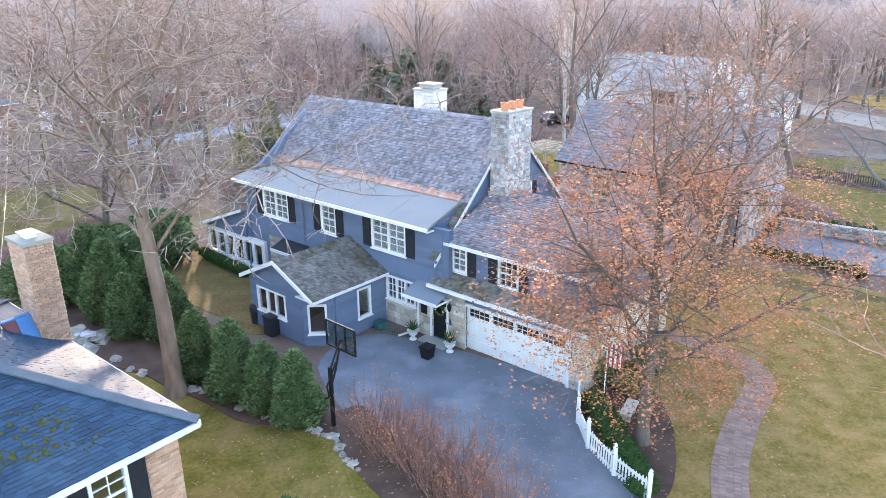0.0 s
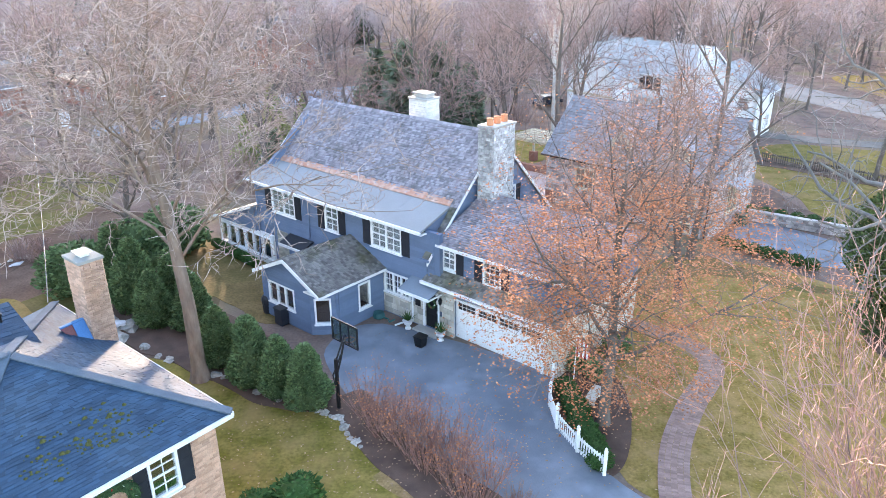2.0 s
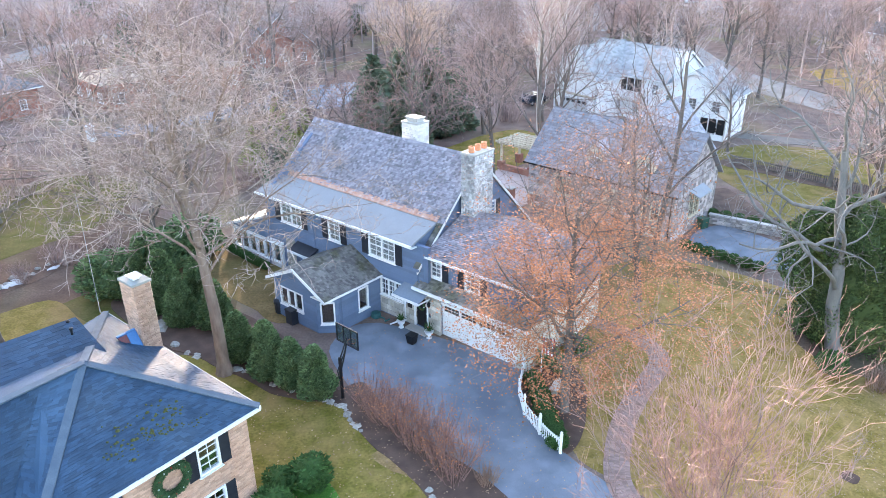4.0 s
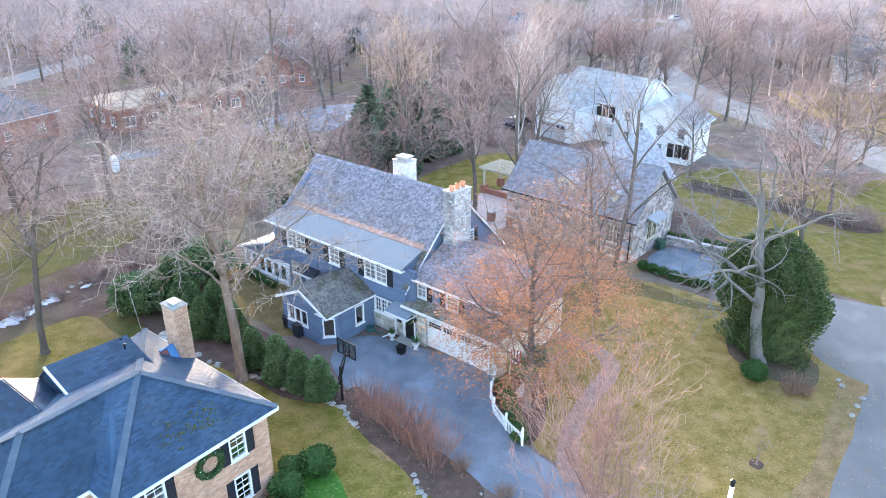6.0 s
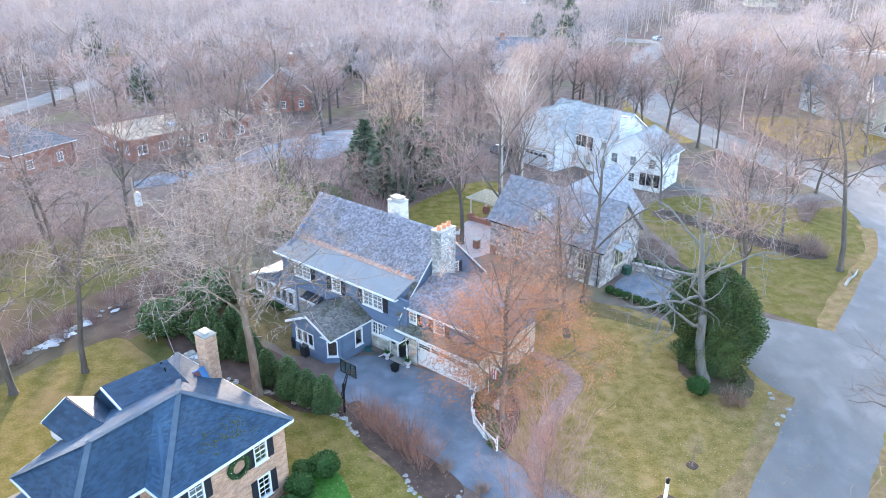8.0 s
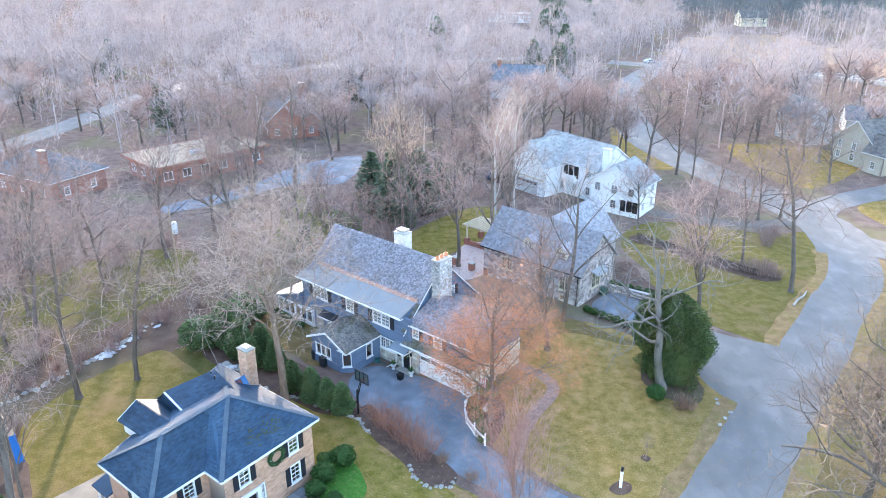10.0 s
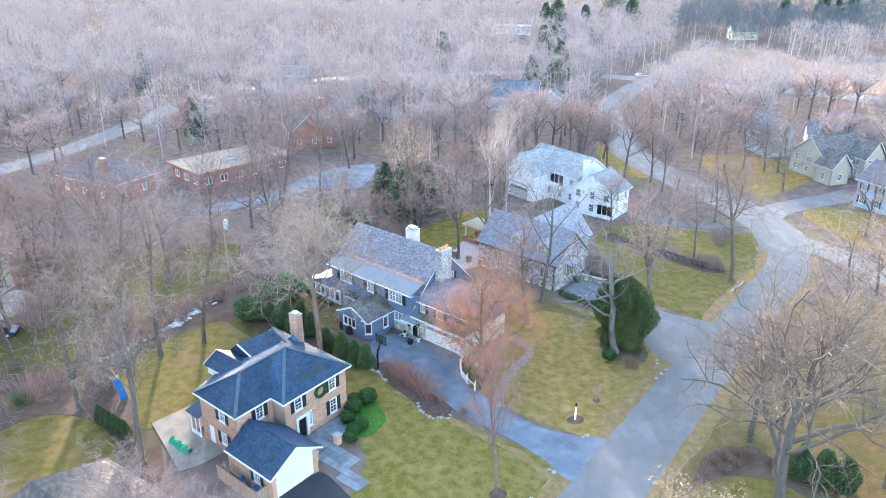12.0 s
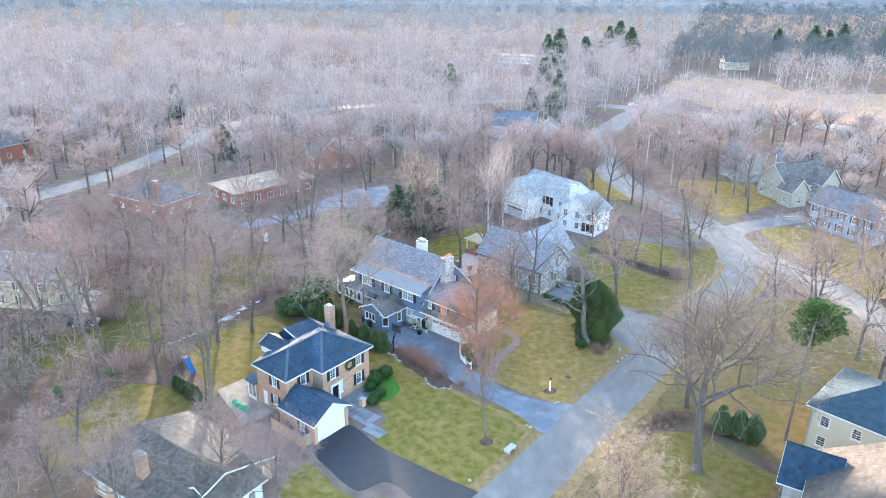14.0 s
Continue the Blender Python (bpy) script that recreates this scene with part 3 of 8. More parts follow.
def rail(house, name, p, q, w, h, mat, label=""):
    """A board or gutter between two points, w wide (level) and h high."""
    p, q = Vector(p), Vector(q)
    d = (q - p)
    s = Vector((-d.y, d.x, 0)).normalized() * (w / 2) if abs(d.x) + abs(d.y) > 1e-4 else Vector((w / 2, 0, 0))
    up = Vector((0, 0, h))
    return part(name, Geo().add([p + s, p - s, q - s, q + s, p + s + up, p - s + up, q - s + up, q + s + up], [(0, 1, 2, 3), (7, 6, 5, 4), (0, 4, 5, 1), (1, 5, 6, 2), (2, 6, 7, 3), (3, 7, 4, 0)]), mat, house, label)


def masonry(house, mat, m, length, z0, z1, size, joint=0.012, rough=0.01, cut=None, singles=0, name="stone", back=0.02, vary=0.35):
    """Courses of separate blocks on a wall face (outside at y = 0 of m), standing proud of the mortar behind."""
    g, n, z = Geo(), 0, z0
    while z < z1 - 0.02:
        h = min(size[1] * random.uniform(1 - vary, 1 + vary), z1 - z)
        if z1 - z - h < size[1] * 0.4:
            h = z1 - z
        u = -random.random() * size[0] * 0.6
        while u < length:
            w = size[0] * random.uniform(1 - vary, 1 + vary)
            s, e = max(u, 0) + joint / 2, min(u + w, length) - joint / 2
            if e - s > 0.03 and not (cut and cut((s + e) / 2, z + h / 2)):
                o = -back - random.random() * rough
                i, j = 0.008, joint / 2
                pts = [(s, 0, z + j), (e, 0, z + j), (e, 0, z + h - j), (s, 0, z + h - j), (s + i, o, z + j + i), (e - i, o, z + j + i), (e - i, o, z + h - j - i), (s + i, o, z + h - j - i)]
                fc = [(4, 5, 6, 7), (0, 1, 5, 4), (1, 2, 6, 5), (2, 3, 7, 6), (3, 0, 4, 7)]
                if n < singles:
                    part(name, Geo().add(pts, fc), mat, house, m=m)
                    n += 1
                else:
                    g.add(pts, fc)
            u += w
        z += h
    if g.v:
        part(name + "work", g, mat, house, m=m, kind="stuff")


def chimney(house, x0, y0, x1, y1, z0, z1, mat, size, pots=0, cap=M_CONC, singles=0, name="stone", mortar=M_MORTAR, vary=0.35):
    core = part("chimney", Geo().box(x0 + 0.03, y0 + 0.03, z0, x1 - 0.03, y1 - 0.03, z1), mortar, house)
    for p, q in (((x0, y0), (x1, y0)), ((x1, y0), (x1, y1)), ((x1, y1), (x0, y1)), ((x0, y1), (x0, y0))):
        m, ln = edge_frame(p, q)
        masonry(core, mat, m @ pose(0, 0.03, 0), ln, z0, z1, size, joint=0.006 if name == "brick" else 0.014, singles=singles, name=name, back=0.032, rough=0.02, vary=vary)
    part("cap", Geo().box(x0 - 0.045, y0 - 0.045, z1, x1 + 0.045, y1 + 0.045, z1 + 0.1), cap, core)
    for k in range(pots):
        t = (k + 0.5) / pots
        part("chimney_pot", Geo().lathe([(0.17, z1 + 0.1), (0.19, z1 + 0.16), (0.17, z1 + 0.2), (0.165, z1 + 0.42), (0.19, z1 + 0.45), (0.13, z1 + 0.45), (0.13, z1 + 0.3)], 10, ((x0 + x1) / 2, y0 + (y1 - y0) * t)), M_TERRA, core, "orange clay pot")
    return core

# ---- the blue-grey house ----
HM = pose(-0.65, 22.3, 0, 0, 0, -39.5)
blue = thing("house", HM, "blue-grey clapboard house with weathered shake roof and stone chimneys", "house")
FY = 0.4


def front(y=FY):
    return pose(0, y, 0)


# front wall of the main block
w1, w2, w3 = (-12.75, 3.68, 2.2, 1.56), (-7.9, 3.68, 1.15, 1.56), (-4.2, 3.68, 2.25, 1.56)
kitchen = (-3.3, 1.28, 1.9, 1.22)
off = 14.4
m_front = pose(-off, FY, 0)
holes = [hole(u + off, z, w, h) for u, z, w, h in (w1, w2, w3, kitchen)] + [(off - 0.42, off + 0.52, 0.12, 2.15)]
part("wall", wall_geo(off + 0.6, 0, 5.45, holes), M_SIDING, blue, m=m_front)
boards(blue, M_SIDING, m_front, off + 0.25, 2.72, 5.35, holes, 0.19)
boards(blue, M_SIDING, m_front, 6.2, 0.3, 2.72, [], 0.19)
for u, z, w, h in (w1, w2, w3):
    window(blue, m_front, u + off, z, w, h, 2, 4, 1 if w < 1.5 else 2, curtain=True, shutters=0.55)
window(blue, m_front, kitchen[0] + off, kitchen[1], kitchen[2], kitchen[3], 2, 3, 3)
masonry(blue, M_STONE, m_front, off + 1.55, 0.05, 2.66, (0.55, 0.26), cut=lambda u, z: u < off - 3.75 or (off - 3.4 < u < off - 1.35 and z > 1.2) or (off - 0.5 < u < off + 0.6 and z < 2.2), singles=120)
# other walls
m_l, ln = edge_frame((-14.4, 11.2), (-14.4, FY))
gable = [(0, 3.9), (ln - 5.4, 9.3), (ln, 5.4), (ln, 3.9)]
part("wall", wall_geo(ln, 0, 3.9, [], top=gable), M_SIDING, blue, m=m_l)
m_r, ln = edge_frame((-0.05, FY + 0.25), (-0.05, 11.2))
part("wall", wall_geo(ln, 0, 3.9, [], top=[(0, 3.9), (0, 4.3), (5.2, 9.2), (ln, 3.9)]), M_SIDING, blue, m=m_r)
boards(blue, M_SIDING, m_r, ln, 4.4, 9.0, [], 0.19, edges=lambda z: (max(0.1, (z - 4.2) / 0.94), ln - (z - 3.9) / 0.99))
window(blue, m_r @ pose(0, -0.04, 0), 6.1, 5.1, 0.9, 1.1, 2, 4, shutters=0.4)
m_b, ln = edge_frame((-0.05, 11.2), (-14.4, 11.2))
part("wall", wall_geo(ln, 0, 4.0, []), M_SIDING, blue, m=m_b)
# floor coloured near-black so the rooms look unlit
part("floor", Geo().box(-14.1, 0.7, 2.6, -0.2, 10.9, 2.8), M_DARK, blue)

# roof: main slopes, shed dormer with metal roof and copper flashing
RY, RZ, SL = 5.8, 9.45, 0.943
zf = lambda y: RZ - (RY - y) * SL
XL, XR, XD = -14.95, 0.12, -0.3
roof_deck(blue, [[(XL, 2.2, zf(2.2)), (XR, 2.2, zf(2.2)), (XR, RY, RZ), (XL, RY, RZ)], [(XD, 0.15, zf(0.15)), (XR, 0.15, zf(0.15)), (XR, 2.2, zf(2.2)), (XD, 2.2, zf(2.2))],
                 [(XL, RY, RZ), (XR, RY, RZ), (XR, 11.6, RZ - 5.8 * 0.99), (XL, 11.6, RZ - 5.8 * 0.99)]], M_MOSSY)
courses(blue, M_SHAKE, (XL, 2.35, zf(2.35)), (XR, 2.35, zf(2.35)), (XR, RY, RZ), (XL, RY, RZ), 0.15, 0.17, singles=300, thick=0.05, gap=0.012)
courses(blue, M_MOSSY, (XD, 0.12, zf(0.12)), (XR, 0.12, zf(0.12)), (XR, 2.35, zf(2.35)), (XD, 2.35, zf(2.35)), 0.15, 0.17, thick=0.035, gap=0.01)
courses(blue, M_SHAKE, (XR, 11.6, RZ - 5.8 * 0.99), (XL, 11.6, RZ - 5.8 * 0.99), (XL, RY, RZ), (XR, RY, RZ), 0.2, 0.4)
g = Geo()
x = XL
while x < XR:
    w = random.uniform(0.2, 0.3)
    g.slab([(x, RY - 0.16, RZ - 0.08 + random.uniform(0, 0.02)), (min(x + w, XR), RY - 0.16, RZ - 0.08), (min(x + w, XR), RY, RZ + 0.06), (x, RY, RZ + 0.07)], (0, 0, -0.03))
    g.slab([(x, RY, RZ + 0.07), (min(x + w, XR), RY, RZ + 0.06), (min(x + w, XR), RY + 0.16, RZ - 0.08), (x, RY + 0.16, RZ - 0.08)], (0, 0, -0.03))
    x += w + 0.012
part("ridge_cap", g, M_SHAKE, blue, "grey shingle ridge", kind="stuff")
part("shed_roof", Geo().slab([(-14.8, -0.05, 5.52), (XD + 0.05, -0.05, 5.52), (XD - 0.05, 2.45, 6.24), (-14.8, 2.45, 6.24)], (0, 0, -0.12)), M_SHED, blue, "flat dull grey metal shed roof")
g = Geo()
for k in range(7):
    x = -14.8 + 14.4 * k / 6 * 0.995
    g.box(x - 0.008, -0.03, 0, x + 0.008, 2.42, 0.008, Matrix(((1, 0, 0, 0), (0, 1, 0, 0), (0, 0.288, 1, 5.535), (0, 0, 0, 1))))
part("roof_seam", g, M_SHED, blue, kind="stuff")
part("flashing", Geo().slab([(-14.8, 2.28, 6.24), (XD - 0.02, 2.28, 6.24), (XD - 0.05, 2.62, zf(2.62) + 0.05), (-14.8, 2.62, zf(2.62) + 0.05)], (0, 0, -0.03)), M_COPPER, blue, "weathered copper flashing strip")
part("gutter", Geo().box(-14.85, -0.17, 5.36, XD + 0.1, -0.05, 5.5).box(-14.85, -0.05, 5.3, XD + 0.1, 0.38, 5.36), M_WHITE, blue, "white gutter")
part("cheek", Geo().add([(XD - 0.05, FY, 4.3), (XD - 0.05, FY, 5.42), (XD - 0.05, 2.35, 6.1), (XD - 0.12, FY, 4.3), (XD - 0.12, FY, 5.42), (XD - 0.12, 2.35, 6.1)], [(0, 2, 1), (3, 4, 5), (0, 1, 4, 3), (1, 2, 5, 4), (0, 3, 5, 2)]), M_SIDING, blue)
for p, q in (((XR, 0.0, zf(0.0)), (XR, RY, RZ)), ((XR, RY, RZ), (XR, 11.6, RZ - 5.8 * 0.99)), ((XL, 2.2, zf(2.2)), (XL, RY, RZ)), ((XL, RY, RZ), (XL, 11.6, RZ - 5.8 * 0.99))):
    rail(blue, "rake_board", (p[0], p[1], p[2] - 0.2), (q[0], q[1], q[2] - 0.2), 0.06, 0.2, M_WHITE)
rail(blue, "gutter", (XD - 0.1, 0.06, zf(0.1) - 0.12), (XR + 0.05, 0.06, zf(0.1) - 0.12), 0.12, 0.12, M_SIDING)
part("downspout", Geo().tube([(-0.15, 0.05, 4.1), (-0.15, 0.3, 3.7), (-0.15, 0.32, 3.3), (0.1, 0.2, 3.2)], [0.045] * 4, 6), M_SIDING, blue)
part("downspout", Geo().tube([(-9.3, 0.3, 5.3), (-9.3, 0.33, 2.9), (-9.3, 0.2, 2.7)], [0.045] * 3, 6), M_SIDING, blue)
part("downspout", Geo().tube([(-14.2, 0.3, 5.3), (-14.2, 0.33, 3.0), (-14.2, 0.1, 0.1)], [0.045] * 3, 6), M_SIDING, blue)
chimney(blue, -6.95, 6.5, -5.55, 7.6, 6.5, 10.3, M_WBRICK, (0.42, 0.16), singles=60, name="brick")
part("chimney_hood", Geo().box(-6.75, 6.7, 10.42, -5.75, 7.4, 10.62).box(-6.82, 6.63, 10.62, -5.68, 7.47, 10.68), M_CONC, blue, "white capped flue")
chimney(blue, 0.16, 3.95, 1.15, 5.75, 5.0, 10.1, M_CHIMSTONE, (0.27, 0.15), pots=3, singles=75, vary=0.5)

# front entry: door, canopy, steps, wall lamp
door = part("door", Geo().box(-0.4, FY + 0.08, 0.12, 0.5, FY + 0.14, 2.13), M_BLACK, blue, "black front door")
part("door_panel", Geo().box(-0.28, FY + 0.06, 0.3, 0.38, FY + 0.08, 0.9).box(-0.28, FY + 0.06, 1.0, 0.38, FY + 0.08, 2.0), M_BLACK, door)
part("door_handle", Geo().tube([(0.4, FY + 0.02, 1.05), (0.4, FY + 0.02, 1.2)], [0.02, 0.02]), M_METAL, door, "steel handle")
part("door_frame", Geo().box(-0.5, FY - 0.06, 0.1, -0.4, FY + 0.1, 2.24).box(0.5, FY - 0.06, 0.1, 0.6, FY + 0.1, 2.24).box(-0.4, FY - 0.06, 2.13, 0.5, FY + 0.1, 2.24), M_WHITE, blue)
part("doorstep", Geo().box(-0.75, -0.25, 0, 0.85, FY - 0.03, 0.12), M_CONC, blue, "concrete doorstep")
part("canopy", Geo().slab([(-1.25, -0.7, 2.42), (0.8, -0.7, 2.42), (0.8, 0.36, 2.78), (-1.25, 0.36, 2.78)], (0, 0, -0.08)), M_CANOPY, blue, "grey metal door canopy")
part("canopy_trim", Geo().box(-1.27, -0.76, 2.28, 0.82, -0.7, 2.42).box(-1.27, -0.7, 2.28, -1.21, 0.36, 2.36).box(0.76, -0.7, 2.28, 0.82, 0.36, 2.36), M_WHITE, blue)
part("bracket", Geo().box(-1.1, -0.2, 2.0, -1.0, 0.36, 2.3), M_WHITE, blue)
part("side_window", Geo().box(-1.05, FY - 0.05, 1.15, -0.68, FY - 0.035, 1.75), M_BLACK, blue, "small black framed panel")
part("post", Geo().box(-1.3, FY - 0.06, 0.1, -1.2, FY + 0.02, 2.3), M_WHITE, blue)
part("wall_lamp", Geo().lathe([(0.03, 1.75), (0.09, 1.85), (0.11, 2.05), (0.04, 2.15)], 6, (0.78, 0.22)).box(0.76, 0.22, 1.95, 0.8, 0.4, 2.0), M_BLACK, blue, "black lantern")

# garage wing
gx0, gx1, gd = 0.2, 7.5, 8.2
m_g = pose(gx0, 0.6, 0)
gdoor = (1.42 - gx0, 0.0, 5.25, 2.14)
part("wall", wall_geo(gx1 - gx0, 0, 3.2, [(gdoor[0], gdoor[0] + gdoor[2], -0.1, gdoor[3])]), M_SIDING, blue, m=m_g)
boards(blue, M_SIDING, m_g, gx1 - gx0 - 0.6, 2.3, 3.05, [(0, 1.1, 0, 3.2)], 0.19)
masonry(blue, M_STONE, m_g, 7.3, 0.0, 2.9, (0.5, 0.25), cut=lambda u, z: 1.1 < u < 6.55 or u < 0.3)
garage_door = part("garage_door", Geo().box(1.42, 0.7, 0.02, 6.67, 0.76, 2.14), M_WHITE, blue, "white double garage door with a row of small windows")
for k in range(4):
    x = 1.6 + k * 1.27
    part("pane", Geo().box(x, 0.685, 1.66, x + 1.05, 0.7, 2.0), M_BLACK, garage_door)
    gm = Geo()
    for c in range(1, 4):
        gm.box(x + 1.05 * c / 4 - 0.012, 0.675, 1.66, x + 1.05 * c / 4 + 0.012, 0.686, 2.0)
    gm.box(x, 0.674, 1.82, x + 1.05, 0.6855, 1.845)
    part("muntins", gm, M_WHITE, garage_door)
for r in range(3):
    for k in range(8):
        x, z = 1.5 + k * 0.645, 0.1 + r * 0.52
        part("door_panel", Geo().box(x, 0.684, z, x + 0.56, 0.7, z + 0.42), M_WHITE, garage_door)
part("door_casing", Geo().box(1.28, 0.5, 0, 1.42, 0.66, 2.28).box(6.67, 0.5, 0, 6.81, 0.66, 2.28).box(1.42, 0.5, 2.14, 6.67, 0.66, 2.28), M_WHITE, blue)
m_u = pose(gx0, 0.85, 0)
gw1, gw2 = (0.42 - gx0, 3.5, 0.88, 1.25), (2.98 - gx0, 3.4, 1.06, 1.28)
part("wall", wall_geo(gx1 - gx0 - 0.3, 3.2, 4.95, [hole(*gw1), hole(*gw2)]), M_SIDING, blue, m=m_u)
boards(blue, M_SIDING, m_u, gx1 - gx0 - 0.3, 3.35, 4.85, [hole(*gw1), hole(*gw2)], 0.19)
window(blue, m_u, *gw1, 2, 4, curtain=True)
window(blue, m_u, *gw2, 3, 4)
part("side_canopy", Geo().slab([(-11.2, -0.5, 2.3), (-9.05, -0.5, 2.3), (-9.05, 0.36, 2.62), (-11.2, 0.36, 2.62)], (0, 0, -0.07)), M_SHUTTER, blue, "dark sheet canopy over the side door")
part("canopy_trim", Geo().box(-11.24, -0.55, 2.12, -9.0, -0.5, 2.28).box(-11.24, -0.5, 2.12, -11.18, 0.34, 2.24).box(-9.06, -0.5, 2.12, -9.0, 0.34, 2.24), M_WHITE, blue)
part("side_door", Geo().box(-10.8, 0.33, 0.1, -9.9, 0.37, 2.05), M_WHITE, blue, "white side door")
masonry(blue, M_STONE, pose(-12.5, 0.37, 0), 1.05, 0.0, 2.55, (0.4, 0.2))
for x in (gw1[0] + 0.92, gw2[0] - 0.5, gw2[0] + 1.1):
    part("shutter", Geo().box(x, -0.07, 3.45, x + 0.45, -0.036, 4.72), M_SHUTTER, blue, m=m_u)
sk = [(gx0 - 0.4, -0.05, 2.98), (gx1 + 0.35, -0.05, 2.98), (gx1 + 0.35, 0.84, 3.42), (gx0 - 0.4, 0.84, 3.42)]
roof_deck(blue, [sk], M_MOSSY, 0.08)
courses(blue, M_MOSSY, *sk, 0.15, 0.18, thick=0.035, gap=0.01)
part("gutter", Geo().box(gx0 - 0.45, -0.17, 2.82, gx1 + 0.4, -0.05, 2.97), M_WHITE, blue, "white gutter")
GRZ, GRY = 6.55, 4.5
ge = 4.9
f1 = [(gx0 - 0.05, 0.5, ge), (gx1 + 0.2, 0.5, ge), (gx1 - 1.8, GRY, GRZ), (gx0 - 0.05, GRY, GRZ)]
f2 = [(gx1 + 0.2, 0.5, ge), (gx1 + 0.2, 8.5, ge), (gx1 - 1.8, GRY, GRZ), (gx1 - 1.8, GRY, GRZ)]
f3 = [(gx1 + 0.2, 8.5, ge), (gx0 - 0.05, 8.5, ge), (gx0 - 0.05, GRY, GRZ), (gx1 - 1.8, GRY, GRZ)]
roof_deck(blue, [f1, f2[:3], f3], M_MOSSY, 0.1)
courses(blue, M_SHAKE, *f1, 0.15, 0.18, thick=0.05, gap=0.01)
courses(blue, M_SHAKE, *f2, 0.15, 0.18, thick=0.035, gap=0.01)
courses(blue, M_SHAKE, *f3, 0.2, 0.4)
part("gutter", Geo().box(gx0 + 0.1, 0.4, ge - 0.14, gx1 + 0.25, 0.5, ge), M_WHITE, blue, "white gutter")
m_gr, ln = edge_frame((gx1, 0.6), (gx1, gd))
part("wall", wall_geo(ln, 0, 4.95, []), M_SIDING, blue, m=m_gr)
masonry(blue, M_STONE, m_gr, ln, 0, 2.8, (0.5, 0.25))
m_gb, ln = edge_frame((gx1, gd), (0, gd))
part("wall", wall_geo(ln, 0, 4.95, []), M_SIDING, blue, m=m_gb)

# kitchen wing with a cut corner
WX0, WX1, WY, WZ, WR, WRX = -8.2, -3.4, -3.95, 2.62, 3.9, -5.8
corners = [(WX0, FY), (WX0, WY), (-4.3, WY), (WX1, -3.05), (WX1, FY)]
wins = [[], [(0.55, 0.95, 2.15, 1.25, 3)], [(0.2, 0.62, 0.86, 1.45, 1)], [(1.55, 0.75, 0.86, 1.5, 1)]]
for (p, q), ws in zip(zip(corners, corners[1:]), wins):
    m, ln = edge_frame(p, q)
    hs = [hole(u, z, w, h) for u, z, w, h, s in ws]
    part("wall", wall_geo(ln, 0, WZ + 0.1, hs, 0.2), M_SIDING, blue, m=m)
    boards(blue, M_SIDING, m, ln, 0.1, WZ + 0.05, hs, 0.19)
    for u, z, w, h, s in ws:
        window(blue, m, u, z, w, h, 1, 1, s, muntins=False)
part("gable_wall", Geo().slab([(WX0, WY + 0.02, WZ + 0.05), (WX1, WY + 0.02, WZ + 0.05), (WRX, WY + 0.02, WR - 0.05)], (0, 0.15, 0)), M_SIDING, blue)
mg = pose(WX0, WY + 0.02, 0)
boards(blue, M_SIDING, mg, WX1 - WX0, WZ + 0.05, WR - 0.1, [], 0.19, edges=lambda z: (2.4 * (z - WZ) / (WR - WZ), 4.8 - 2.4 * (z - WZ) / (WR - WZ)))
roofs = [[(WX1 + 0.25, WY - 0.35, WZ), (WX1 + 0.25, FY, WZ), (WRX, FY, WR), (WRX, WY - 0.35, WR)], [(WX0 - 0.3, FY, WZ), (WX0 - 0.3, WY - 0.35, WZ), (WRX, WY - 0.35, WR), (WRX, FY, WR)]]
roof_deck(blue, roofs, M_MOSSY, 0.1)
for r in roofs:
    courses(blue, M_MOSSY, *r, 0.15, 0.17, thick=0.03, gap=0.008)
part("soffit", Geo().slab([(-4.4, WY - 0.3, WZ - 0.02), (WX1 + 0.2, WY - 0.3, WZ - 0.02), (WX1 + 0.2, -2.9, WZ - 0.02)], (0, 0, -0.08)), M_WHITE, blue)
for s in (WX1 + 0.25, WX0 - 0.3):
    rail(blue, "rake_board", (s, WY - 0.37, WZ - 0.16), (WRX, WY - 0.37, WR - 0.16), 0.05, 0.2, M_WHITE)
    part("gutter", Geo().box(s - 0.06, WY - 0.35, WZ - 0.12, s + 0.06, FY - 0.05, WZ + 0.0), M_WHITE, blue, "white gutter")
part("downspout", Geo().tube([(WX1 + 0.2, -2.9, WZ - 0.1), (WX1 + 0.05, -2.85, WZ - 0.35), (WX1 + 0.05, -2.85, 0.1)], [0.04] * 3, 6), M_SIDING, blue)

# sun room at the far end, its roof falling away from the house
SX0, SX1, SY0, SY1 = -18.6, -14.4, 0.2, 4.4
for (p, q), n in (((((SX0, SY0), (SX1 + 1.6, SY0))), 6), (((SX0, SY1), (SX0, SY0)), 4)):
    m, ln = edge_frame(p, q)
    hs = [hole(0.12 + k * (ln - 0.24) / n, 0.42, (ln - 0.24) / n - 0.06, 1.4) for k in range(n)]
    part("wall", wall_geo(ln, 0, 2.05, hs, 0.18), M_WHITE, blue, m=m)
    for k in range(n):
        window(blue, m, 0.12 + k * (ln - 0.24) / n, 0.42, (ln - 0.24) / n - 0.06, 1.4, 1, 1, 1, muntins=False, fw=0.07)
part("gable_wall", Geo().slab([(SX0, SY0 - 0.01, 2.02), (SX1, SY0 - 0.01, 2.02), (SX1, SY0 - 0.01, 3.62)], (0, 0.15, 0)), M_SIDING, blue)
boards(blue, M_SIDING, pose(SX0, SY0 - 0.012, 0), 4.2, 2.03, 3.5, [], 0.19, edges=lambda z: ((z - 2.0) / 0.381, 4.2))
